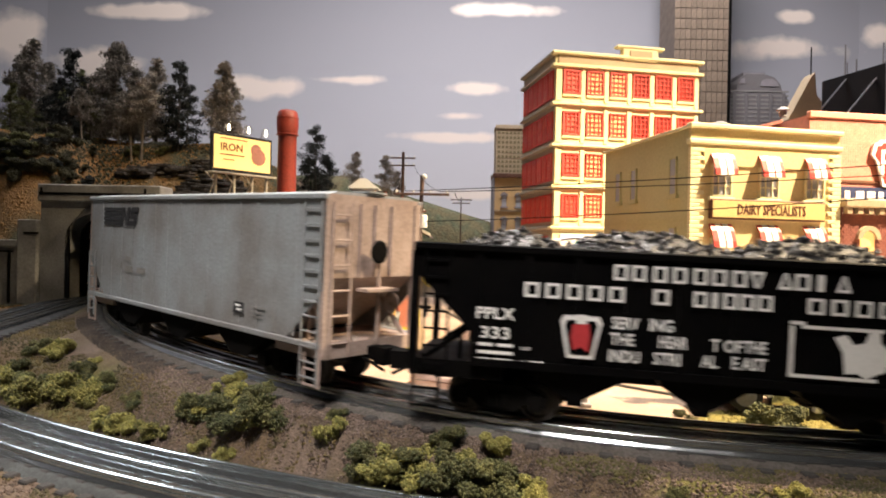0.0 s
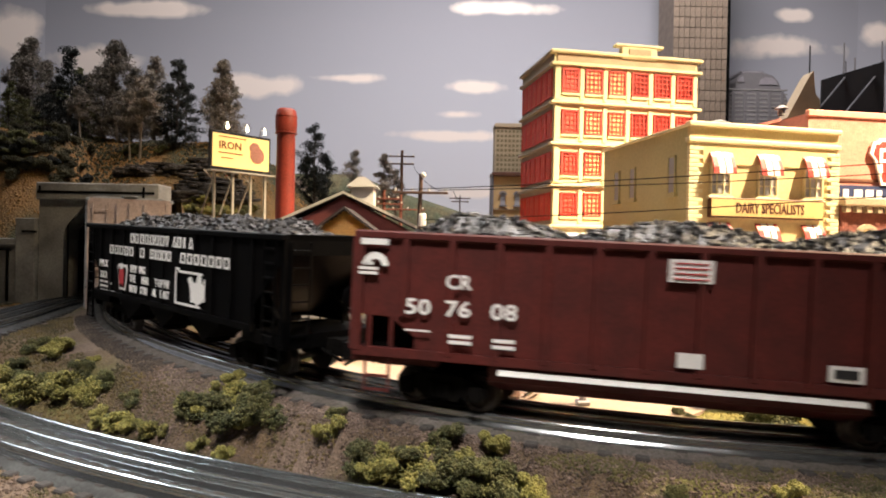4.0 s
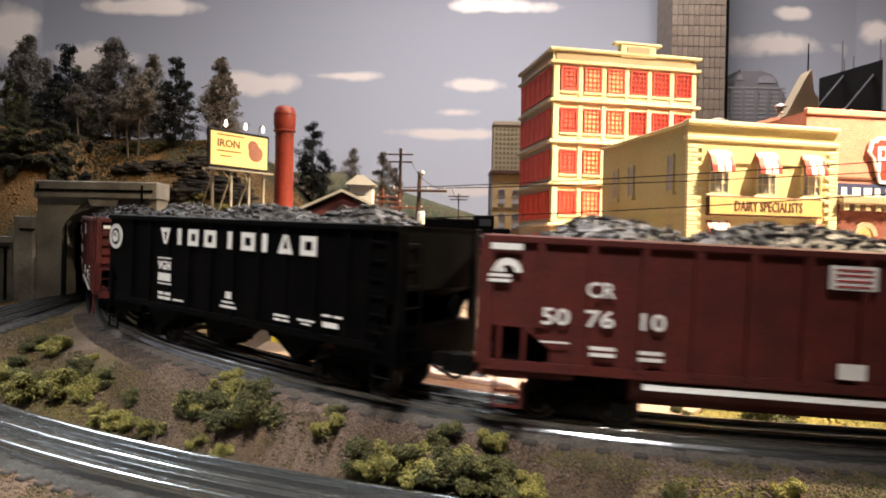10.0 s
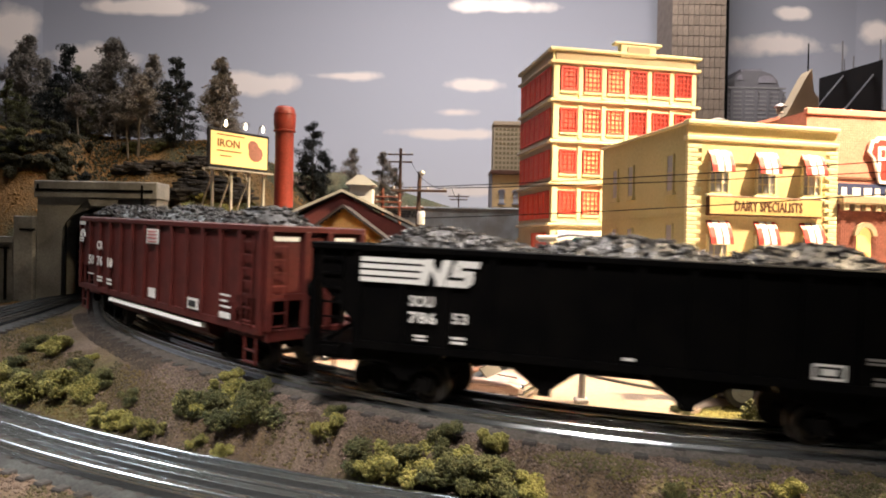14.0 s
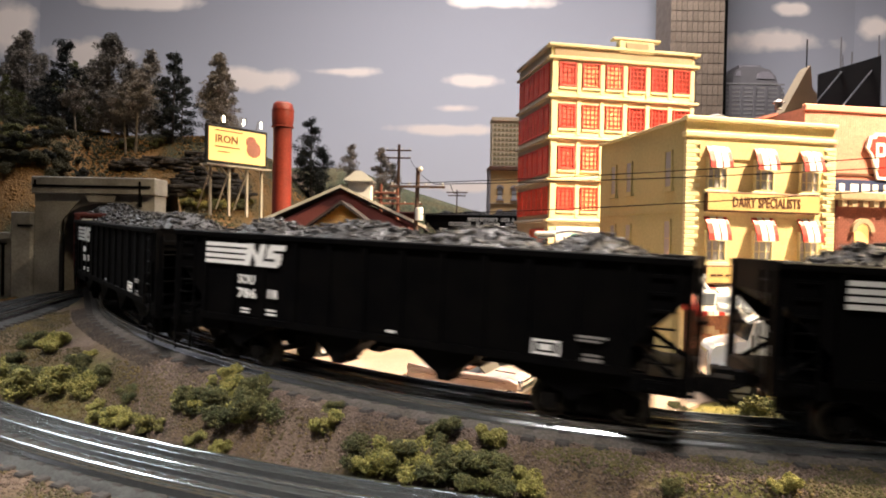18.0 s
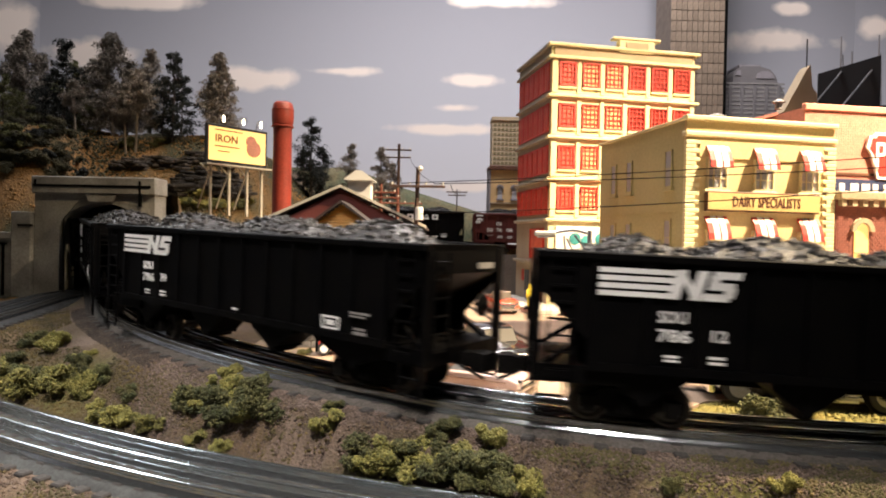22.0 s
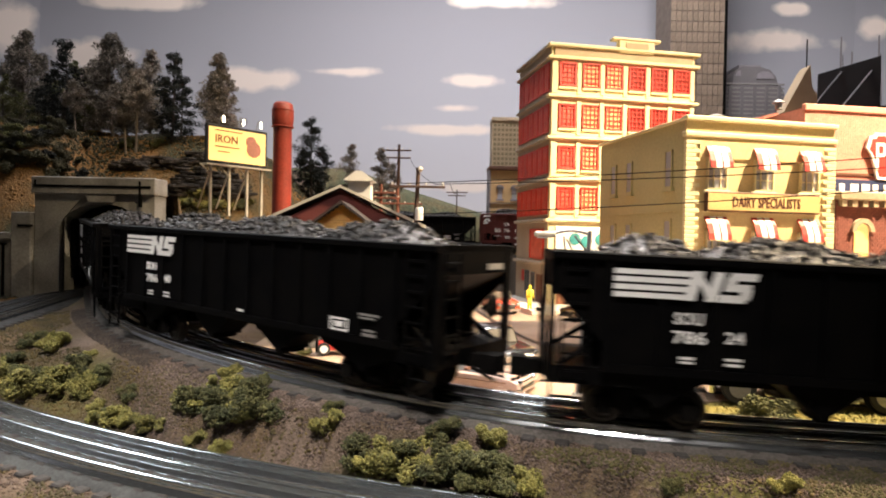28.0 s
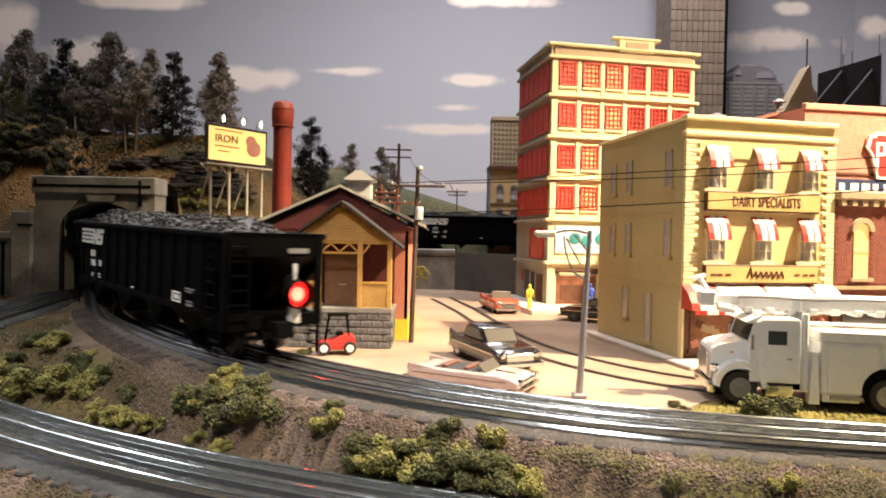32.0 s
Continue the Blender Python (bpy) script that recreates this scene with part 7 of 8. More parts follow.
def street_lamp():
    p = thing("street_lamp", "grey metal street lamp with curved bracket arms", "street lamp", pose(0.0865, 0.390, STREET_Z))
    part("base", bev(boxed(-0.0042, 0.0042, -0.0042, 0.0042, 0, 0.003), 0.0008), GREYMETAL, p)
    part("pole", rod(BM(), (0, 0, 0.002), (0.0045, 0, 0.104), 0.0023, 12, 0.0014), GREYMETAL, p)
    arm = BM()
    pts = [Vector((0.0045 - 0.0235 * k, 0, 0.102 + 0.0022 * math.sin(3.1 * k))) for k in [i / 8 for i in range(9)]]
    tube(arm, pts, 0.0010, 6)
    part("upper_arm", arm, GREYMETAL, p)
    arm = BM()
    pts = [Vector((0.003 - 0.0145 * math.sin(k), 0, 0.074 + 0.028 * (1 - math.cos(k)))) for k in [i * 0.19 for i in range(9)]]
    tube(arm, pts, 0.0007, 6)
    part("lower_arm", arm, GREYMETAL, p)
    part("scroll", rod(rod(BM(), (0.004, 0, 0.09), (-0.005, 0, 0.101), 0.0006, 5), (-0.001, 0, 0.083), (-0.010, 0, 0.099), 0.0006, 5), GREYMETAL, p)
    head = part("lamp_head", bev(boxed(-0.030, -0.017, -0.003, 0.003, 0.1000, 0.1035), 0.0010), TIN, p)
    part("lens", boxed(-0.028, -0.019, -0.002, 0.002, 0.0992, 0.1), WHITE, head)


street_lamp()


def wheel(parent, x, y, r, w, rim=CHROME):
    wh = part("wheel", turned(BM(), [(r * 0.6, -w / 2), (r * 0.93, -w / 2), (r, -w * 0.3), (r, w * 0.3), (r * 0.93, w / 2), (r * 0.6, w / 2)], 22, m=pose(x, y, r, 90, 0, 0)), RUBBER, parent)
    part("rim", turned(BM(), [(r * 0.58, -w * 0.46), (r * 0.62, -w * 0.52), (r * 0.40, -w * 0.40), (r * 0.2, -w * 0.56), (r * 0.2, w * 0.56), (r * 0.40, w * 0.40), (r * 0.62, w * 0.52)], 18, m=pose(x, y, r, 90, 0, 0)), rim, wh)
    return wh


def bucket_truck():
    t = thing("bucket_truck", "white utility bucket truck with folded boom, parked by the track", "truck", pose(0.1610, 0.4090, STREET_Z, 0, 0, -10.5))
    w = 0.024
    part("chassis", boxed(0.010, 0.19, -0.010, 0.010, 0.008, 0.0125), BLACKDUST, t)
    part("hood", slab(BM(), [(0.0105, 0.013), (0.0105, 0.0290), (0.0115, 0.0320), (0.0140, 0.0340), (0.0200, 0.0358), (0.032, 0.0385), (0.032, 0.013)], "y", -0.0165, 0.0165), TRUCKWHITE, t)
    for s in (-1, 1):
        arc = [(0.0262 + 0.0150 * math.cos(a), 0.0110 + 0.0155 * math.sin(a)) for a in [math.pi * k / 10 for k in range(11)]]
        inner = [(0.0262 + 0.0120 * math.cos(a), 0.0100 + 0.0122 * math.sin(a)) for a in [math.pi * k / 10 for k in range(10, -1, -1)]]
        part("fender", slab(BM(), arc + inner, "y", s * 0.0165, s * (w + 0.0005)), TRUCKWHITE, t)
        part("step_tank", bev(boxed(0.040, 0.056, min(s * 0.016, s * w), max(s * 0.016, s * w), 0.0055, 0.0145), 0.002, 2), CHROME, t)
        part("headlamp", bev(boxed(0.0100, 0.0150, min(s * 0.015, s * 0.0215), max(s * 0.015, s * 0.0215), 0.0180, 0.0235), 0.001), CHROME, t)
        part("mirror", boxed(0.0310, 0.0325, s * (w + 0.002) - 0.0006, s * (w + 0.002) + 0.0006, 0.034, 0.043), GREYMETAL, t)
        door = part("door", boxed(0.0365, 0.0555, s * w - 0.0003, s * w + 0.0004, 0.016, 0.0478), TRUCKWHITE, t)
        part("door_window", boxed(0.0410, 0.0515, s * w - 0.0005, s * w + 0.0008, 0.0372, 0.0455), DARKGLASS, door)
        part("handle", boxed(0.0515, 0.0545, s * w - 0.0006, s * w + 0.0012, 0.0285, 0.0295), GREYMETAL, door)
        part("exhaust_shield", rod(BM(), (0.0625, s * 0.021, 0.010), (0.0625, s * 0.021, 0.056), 0.0022, 10), TRUCKWHITE, t)
        part("outrigger", slab(BM(), [(0.0640, 0.003), (0.0700, 0.003), (0.0685, 0.034), (0.0655, 0.034)], "y", s * 0.019, s * (w + 0.001)), TRUCKWHITE, t)
        for i in range(4):
            x = 0.074 + 0.030 * i
            part("locker_door", bev(boxed(x, x + 0.0275, s * (w + 0.0002) - 0.0006, s * (w + 0.0002) + 0.0006, 0.0150 if i == 1 else 0.0100, 0.0385), 0.0004), TRUCKWHITE, t)
            part("locker_vent", boxed(x + 0.002, x + 0.020, s * w - 0.0008, s * w + 0.0010, 0.0062, 0.0082), GREYMETAL, t)
        part("marker_lamp", boxed(0.0215, 0.0235, s * 0.0166 - 0.0003, s * 0.0166 + 0.0003, 0.030, 0.0308), CARRED, t)
    part("grille", bev(boxed(0.0088, 0.0110, -0.0115, 0.0115, 0.014, 0.0305), 0.0008), CHROME, t)
    part("bumper", bev(boxed(0.0080, 0.0130, -w + 0.003, w - 0.003, 0.0050, 0.0120), 0.0020, 3), CHROME, t)
    part("cab", bev(slab(BM(), [(0.0310, 0.0140), (0.0310, 0.0375), (0.0345, 0.0500), (0.0385, 0.0525), (0.0590, 0.0530), (0.0600, 0.0500), (0.0600, 0.0140)], "y", -w, w), 0.0012, 2), TRUCKWHITE, t)
    part("windscreen", slab(BM(), [(0.0305, 0.0385), (0.0338, 0.0490), (0.0346, 0.0490), (0.0318, 0.0385)], "y", -w + 0.006, w - 0.006), DARKGLASS, t)
    part("roof_visor", slab(BM(), [(0.029, 0.0500), (0.0375, 0.0545), (0.0375, 0.0530), (0.0310, 0.0492)], "y", -w + 0.001, w - 0.001), TRUCKWHITE, t)
    part("service_body", bev(boxed(0.0705, 0.200, -w, w, 0.0090, 0.0400), 0.0008), TRUCKWHITE, t)
    part("body_lid", bev(boxed(0.0695, 0.201, -w - 0.0005, w + 0.0005, 0.0400, 0.0470), 0.0010), TRUCKWHITE, t)
    part("body_skirt", boxed(0.072, 0.092, -w + 0.0005, w - 0.0005, 0.0045, 0.0090), TRUCKWHITE, t)
    part("turret", turned(BM(), [(0.012, 0), (0.012, 0.008), (0.009, 0.012), (0.009, 0.018)], 16, (0.150, 0, 0.046)), TRUCKWHITE, t)
    part("boom", bev(boxed(0.030, 0.190, -0.0055, 0.0055, 0.0560, 0.0665), 0.0012), TRUCKWHITE, t)
    part("boom_tip", bev(boxed(0.006, 0.045, -0.0042, 0.0042, 0.0585, 0.0655), 0.0012), TRUCKWHITE, t)
    part("boom_hinge", bev(boxed(0.0580, 0.0660, -0.0068, 0.0068, 0.0548, 0.0660), 0.0015), TRUCKWHITE, t)
    part("boom_rest", boxed(0.062, 0.065, -0.009, 0.009, 0.050, 0.0560), GREYMETAL, t)
    part("bucket", bev(slab(BM(), [(0.004, 0.0585), (0.0135, 0.0585), (0.0145, 0.0680), (0.003, 0.0680)], "y", -0.013, -0.0045), 0.0014), TRUCKWHITE, t)
    part("tool_head", rod(rod(rod(BM(), (0.012, 0, 0.066), (0.006, 0, 0.0755), 0.0018, 8), (0.002, 0.001, 0.0745), (0.010, 0.001, 0.0768), 0.0016, 8), (0.016, -0.006, 0.0575), (0.026, -0.006, 0.0560), 0.0026, 8), TRUCKWHITE, t)
    for i in range(11):
        x = 0.020 + 0.0125 * i
        part("boom_clamp", bev(boxed(x, x + 0.0050, -0.0066, 0.0066, 0.0540, 0.0580), 0.0008), TRUCKWHITE, t)
    part("hose", tube(BM(), [Vector((0.028 + 0.012 * k, -0.0068, 0.0640 + 0.0005 * math.sin(k * 1.3))) for k in range(13)], 0.0009, 6), GREYMETAL, t)
    for i in range(5):
        part("roof_lamp", turned(BM(), [(0.0011, 0), (0.0011, 0.001), (0.0005, 0.0016)], 8, (0.037, -0.014 + 0.007 * i, 0.0535)), AMBER, t)
    for x in (0.0262, 0.106, 0.134):
        for s in (-1, 1):
            wheel(t, x, s * (0.0195 if x < 0.05 else 0.0222), 0.0100, 0.0075, GREYMETAL)
            if x > 0.05:
                part("wheel_arch", turned(BM(), [(0.0135, 0), (0.0135, 0.0016), (0.002, 0.0016)], 24, m=pose(x, s * (w - 0.0004), 0.0125, -90 * s, 0, 0)), BLACKDUST, t)


bucket_truck()


def sedan(name, label, m, paint, L=0.092, W=0.037, open_top=False):
    """A rounded 1950s motor car, nose along +x."""
    c = thing(name, label, "car", m, group="parked cars")
    prof = [(-L / 2, 0.0085), (-L / 2, 0.0150), (-L / 2 + 0.004, 0.0185), (-0.020, 0.0190), (0.016, 0.0190), (L / 2 - 0.006, 0.0175), (L / 2, 0.0140), (L / 2, 0.0065), (L / 2 - 0.012, 0.0050), (-L / 2 + 0.008, 0.0050)]
    part("body", bev(slab(BM(), prof, "y", -W / 2, W / 2), 0.0022, 3), paint, c, smooth=True)
    if not open_top:
        cab = slab(BM(), [(-0.027, 0.0185), (-0.019, 0.0285), (-0.014, 0.0300), (0.004, 0.0300), (0.008, 0.0288), (0.018, 0.0185)], "y", -W / 2 + 0.004, W / 2 - 0.004)
        part("roof", bev(cab, 0.0016, 2), paint, c, smooth=True)
        part("windscreen", slab(BM(), [(0.0096, 0.0278), (0.0174, 0.0192), (0.0184, 0.0192), (0.0106, 0.0280)], "y", -W / 2 + 0.006, W / 2 - 0.006), CARGLASS, c)
        for s in (-1, 1):
            part("side_window", slab(BM(), [(-0.022, 0.0200), (-0.017, 0.0275), (0.005, 0.0275), (0.012, 0.0200)], "y", s * (W / 2 - 0.0043), s * (W / 2 - 0.0033)), CARGLASS, c)
    else:
        part("cockpit", bev(boxed(-0.022, 0.012, -W / 2 + 0.004, W / 2 - 0.004, 0.0170, 0.0196), 0.0008), RUBBER, c)
        for x in (-0.014, 0.002):
            part("seat_back", bev(boxed(x - 0.0025, x + 0.0015, -W / 2 + 0.006, W / 2 - 0.006, 0.0185, 0.0225), 0.0010), BROWN, c)
        part("windscreen", slab(BM(), [(0.010, 0.0275), (0.0155, 0.0190), (0.0165, 0.0190), (0.0110, 0.0277)], "y", -W / 2 + 0.004, W / 2 - 0.004), CARGLASS, c)
        part("windscreen_frame", rod(BM(), (0.0105, -W / 2 + 0.004, 0.0277), (0.0105, W / 2 - 0.004, 0.0277), 0.0006, 6), CHROME, c)
    part("front_bumper", bev(boxed(L / 2 - 0.001, L / 2 + 0.003, -W / 2 - 0.0005, W / 2 + 0.0005, 0.0050, 0.0085), 0.0010, 2), CHROME, c)
    part("rear_bumper", bev(boxed(-L / 2 - 0.003, -L / 2 + 0.001, -W / 2, W / 2, 0.0060, 0.0090), 0.0010, 2), CHROME, c)
    part("grille", bev(boxed(L / 2 - 0.002, L / 2 + 0.001, -0.0115, 0.0115, 0.0085, 0.0140), 0.0008), CHROME, c)
    for s in (-1, 1):
        part("headlight", turned(BM(), [(0.0028, 0), (0.0028, 0.002), (0.0014, 0.0028)], 12, m=pose(L / 2 - 0.001, s * (W / 2 - 0.0045), 0.0140, 0, 90, 0)), CHROME, c)
        part("tail_fin", slab(BM(), [(-L / 2, 0.0150), (-L / 2 + 0.022, 0.0185), (-L / 2 + 0.001, 0.0220)], "y", s * (W / 2 - 0.002), s * (W / 2 - 0.0005)), paint, c)
        part("side_trim", boxed(-L / 2 + 0.004, L / 2 - 0.008, s * (W / 2 + 0.0001) - 0.0003, s * (W / 2 + 0.0001) + 0.0003, 0.0128, 0.0136), CHROME, c)
        for x in (-0.028, 0.028):
            wheel(c, x, s * (W / 2 - 0.003), 0.0078, 0.0055, WHITE)
    part("bonnet_ridge", rod(BM(), (0.018, 0, 0.0190), (L / 2 - 0.008, 0, 0.0176), 0.0009, 6), CHROME, c)
    return c


sedan("black_sedan", "glossy black 1950s sedan with chrome front", pose(0.0405, 0.500, STREET_Z, 0, 0, -68), CARBLACK)
sedan("red_convertible", "orange-red open convertible parked on the street", pose(0.0785, 0.865, STREET_Z, 0, 0, -78) @ Matrix.Diagonal((0.9, 0.9, 1.0, 1)), CARRED, open_top=True)
sedan("pink_convertible", "pale pink open convertible beside the track", pose(0.0200, 0.4200, STREET_Z, 0, 0, -27) @ Matrix.Diagonal((1, 1, 0.62, 1)), CARPINK, 0.080, 0.034, open_top=True)
sedan("dark_sedan", "dark parked sedan between the two buildings", pose(0.194, 0.765, STREET_Z, 0, 0, 150), CARBLACK)


def tractor():
    t = thing("red_tractor", "small red tractor with black mast and figure", "tractor", pose(-0.0880, 0.522, STREET_Z + 0.001, 0, 0, 12) @ Matrix.Diagonal((0.88, 0.88, 0.88, 1)))
    part("body", bev(slab(BM(), [(-0.016, 0.004), (-0.016, 0.0115), (-0.004, 0.0125), (0.004, 0.0175), (0.016, 0.0175), (0.0185, 0.013), (0.0185, 0.004)], "y", -0.009, 0.009), 0.0012, 2), RED, t)
    part("seat", bev(boxed(0.000, 0.007, -0.006, 0.006, 0.0170, 0.0200), 0.0008), BLACKDUST, t)
    for s in (-1, 1):
        part("mast_rail", boxed(-0.0185, -0.0165, s * 0.006 - 0.0008, s * 0.006 + 0.0008, 0.002, 0.040), BLACKDUST, t)
        part("guard_post", rod(BM(), (-0.010, s * 0.008, 0.012), (-0.006, s * 0.008, 0.036), 0.0008, 6), BLACKDUST, t)
        part("guard_post", rod(BM(), (0.012, s * 0.008, 0.016), (0.010, s * 0.008, 0.036), 0.0008, 6), BLACKDUST, t)
        for x in (-0.011, 0.013):
            wheel(t, x, s * 0.0095, 0.0058, 0.0045, WHITE)
    part("guard_roof", boxed(-0.008, 0.012, -0.009, 0.009, 0.0355, 0.0370), BLACKDUST, t)
    part("steering_wheel", turned(BM(), [(0.0030, 0), (0.0034, 0.0004), (0.0030, 0.0008)], 12, m=pose(-0.006, 0, 0.0210, 0, -30, 0)), BLACKDUST, t)
    return t


tractor()


def figurine(x, y, z, colour, legs, yaw, label, h=0.036):
    """A moulded plastic figurine: one plain shape."""
    bm = BM()
    k = h / 0.036
    for s in (-1, 1):
        rod(bm, (s * 0.0022 * k, 0, 0), (s * 0.0014 * k, 0, 0.017 * k), 0.0015 * k, 8, 0.0020 * k)
        rod(bm, (s * 0.0042 * k, 0, 0.028 * k), (s * 0.0056 * k, -0.002 * k, 0.016 * k), 0.0012 * k, 6)
    turned(bm, [(0.0028 * k, 0.016 * k), (0.0034 * k, 0.020 * k), (0.0044 * k, 0.027 * k), (0.0028 * k, 0.0295 * k)], 12)
    turned(bm, [(0.0010 * k, 0.029 * k), (0.0022 * k, 0.031 * k), (0.0024 * k, 0.033 * k), (0.0014 * k, 0.0355 * k)], 10)
    ob = part("figurine", bm, colour, smooth=True, m=pose(x, y, z, 0, 0, yaw))
    return tagged(ob, label, "figurine", "figurines")


figurine(0.1175, 0.842, STREET_Z + 0.0065, YELLOWINK, None, 20, "small yellow plastic figurine on the pavement", 0.033)
figurine(0.205, 0.868, STREET_Z + 0.0065, BLUEPLASTIC := material("blue_plastic", (0.04, 0.09, 0.42), 0.5, vary=0.1, bump=0), None, 0, "small blue plastic figurine near the shop window", 0.034)
for u, c, l in ((0.096, BLUEPLASTIC, "small blue plastic figurine before the shop front"), (0.118, RED, "small red plastic figurine before the shop front"), (0.064, RED, "small dark red plastic figurine by the shop door")):
    p = SHOP @ Vector((u, -0.018, 0.0034))
    figurine(p.x, p.y, p.z, c, None, 12, l, 0.034)
# ---- vegetation ----
LEAFOLIVE = material("olive_foliage", (0.25, 0.225, 0.060), 0.9, vary=0.4, scale=200, fine=900, bump=0.3, other=(0.14, 0.135, 0.038), island=0.6)
LEAFDARK = material("dark_foliage", (0.115, 0.110, 0.036), 0.9, vary=0.4, scale=200, fine=900, bump=0.3, other=(0.055, 0.062, 0.022), island=0.5)
LEAFGREY = material("grey_green_foliage", (0.23, 0.20, 0.165), 0.9, vary=0.35, scale=200, fine=900, bump=0.3, other=(0.14, 0.12, 0.098), island=0.5)
LEAFBLACK = material("black_green_foliage", (0.014, 0.017, 0.014), 0.9, vary=0.3, scale=200, fine=900, bump=0.3, island=0.4)
BARK = material("pale_bark", (0.22, 0.18, 0.14), 0.85, vary=0.3, scale=120, bump=0.4)
DARKBARK = material("dark_bark", (0.06, 0.045, 0.035), 0.9, vary=0.3, scale=120, bump=0.4)
LEAFHILL = material("brown_green_undergrowth", (0.050, 0.044, 0.018), 0.9, vary=0.4, scale=120, fine=900, bump=0.3, other=(0.026, 0.026, 0.013), island=0.5)
TUFT = material("tuft_grass", (0.125, 0.090, 0.030), 0.95, vary=0.35, scale=24, fine=900, bump=0.4, other=(0.055, 0.046, 0.020), island=0.4)
MOSS = material("bank_moss", (0.085, 0.073, 0.024), 0.95, vary=0.4, scale=40, fine=900, bump=0.4, other=(0.045, 0.041, 0.016), island=0.6)
VERGE = material("mossy_verge_grass", (0.20, 0.165, 0.042), 0.95, vary=0.35, scale=30, fine=900, bump=0.4, other=(0.12, 0.115, 0.030), island=0.4)
DARKGRIT = material("dusty_dark_grit", (0.072, 0.053, 0.040), 0.95, vary=0.3, scale=60, fine=700, bump=0.4, other=(0.044, 0.033, 0.026), island=0.35)
BROWNGRAVEL = material("brown_gravel", (0.125, 0.088, 0.066), 0.95, vary=0.3, scale=60, fine=700, bump=0.4, other=(0.08, 0.055, 0.04), island=0.35)
HILLTUFT = material("russet_hill_grass", (0.30, 0.155, 0.042), 0.95, vary=0.4, scale=11, fine=900, bump=0.4, other=(0.040, 0.042, 0.016), island=0.4)
ROCK = material("stained_rock", (0.085, 0.068, 0.056), 0.9, vary=0.5, scale=70, fine=400, bump=0.9, other=(0.035, 0.030, 0.026), dist=0.003)

OCTA = [(1, 0, 0), (-1, 0, 0), (0, 1, 0), (0, -1, 0), (0, 0, 1), (0, 0, -1)]
OFACES = [(0, 2, 4), (2, 1, 4), (1, 3, 4), (3, 0, 4), (2, 0, 5), (1, 2, 5), (3, 1, 5), (0, 3, 5)]


OCTA_A, OFACES_A = np.array(OCTA, float), np.array(OFACES)


def crumbs(name, centres, sizes, mat, r, flat=0.7, upright=False):
    """One mesh of many small uneven crumbs at the given places."""
    n = len(centres)
    scale = np.stack([sizes * r.uniform(0.6, 1.3, n), sizes * r.uniform(0.6, 1.3, n), sizes * flat], 1)
    pts = OCTA_A[None] * scale[:, None, :] * r.uniform(0.75, 1.2, (n, 6, 1))
    a = r.uniform(0, 6.3, n)
    ca, sa = np.cos(a), np.sin(a)
    x, y = pts[..., 0] * ca[:, None] - pts[..., 1] * sa[:, None], pts[..., 0] * sa[:, None] + pts[..., 1] * ca[:, None]
    z = pts[..., 2]
    if not upright:
        b = r.uniform(0, 6.3, n)
        cb, sb = np.cos(b), np.sin(b)
        y, z = y * cb[:, None] - z * sb[:, None], y * sb[:, None] + z * cb[:, None]
    verts = np.stack([x, y, z], -1) + np.asarray(centres)[:, None, :]
    faces = (OFACES_A[None] + 6 * np.arange(n)[:, None, None]).reshape(-1, 3)
    me = bpy.data.meshes.new(name)
    me.vertices.add(n * 6)
    me.vertices.foreach_set("co", verts.ravel())
    me.loops.add(len(faces) * 3)
    me.loops.foreach_set("vertex_index", faces.ravel())
    me.polygons.add(len(faces))
    me.polygons.foreach_set("loop_start", np.arange(0, len(faces) * 3, 3))
    me.polygons.foreach_set("loop_total", np.full(len(faces), 3))
    me.update(calc_edges=True)
    me.materials.append(mat)
    return me


def clumps(name, centres, mat, seed, size):
    """Many small uneven crumbs round the given blobs (x, y, z, radius, count)."""
    r = np.random.RandomState(seed)
    out = []
    for x, y, z, rad, count in centres:
        d = r.normal(size=(count, 3))
        d /= np.linalg.norm(d, axis=1)[:, None]
        out.append(np.array((x, y, z)) + d * (rad * (0.45 + 0.6 * r.rand(count, 1))) * (1, 1, 0.8))
    c = np.concatenate(out)
    return crumbs(name, c, size * r.uniform(0.6, 1.5, len(c)), mat, r)


def leaves(name, centres, mat, seed, size):
    """Many tiny flat leaves round the given blobs (x, y, z, radius, count)."""
    r = np.random.RandomState(seed)
    out = []
    for x, y, z, rad, count in centres:
        d = r.normal(size=(count, 3))
        d /= np.linalg.norm(d, axis=1)[:, None]
        out.append(np.array((x, y, z)) + d * (rad * (0.25 + 0.95 * r.rand(count, 1) ** 0.7)) * (1, 1, 0.8))
    c = np.concatenate(out)
    n = len(c)
    u, v = r.normal(size=(n, 3)), r.normal(size=(n, 3))
    u /= np.linalg.norm(u, axis=1)[:, None]
    v -= u * (u * v).sum(1)[:, None]
    v /= np.linalg.norm(v, axis=1)[:, None]
    s = (size * r.uniform(0.6, 1.5, n))[:, None]
    verts = np.stack([c - u * s, c + v * s * 0.6, c + u * s, c - v * s * 0.6], 1)
    faces = np.arange(n * 4)
    me = bpy.data.meshes.new(name)
    me.vertices.add(n * 4)
    me.vertices.foreach_set("co", verts.ravel())
    me.loops.add(n * 4)
    me.loops.foreach_set("vertex_index", faces)
    me.polygons.add(n)
    me.polygons.foreach_set("loop_start", np.arange(0, n * 4, 4))
    me.polygons.foreach_set("loop_total", np.full(n, 4))
    me.update(calc_edges=True)
    me.materials.append(mat)
    return me


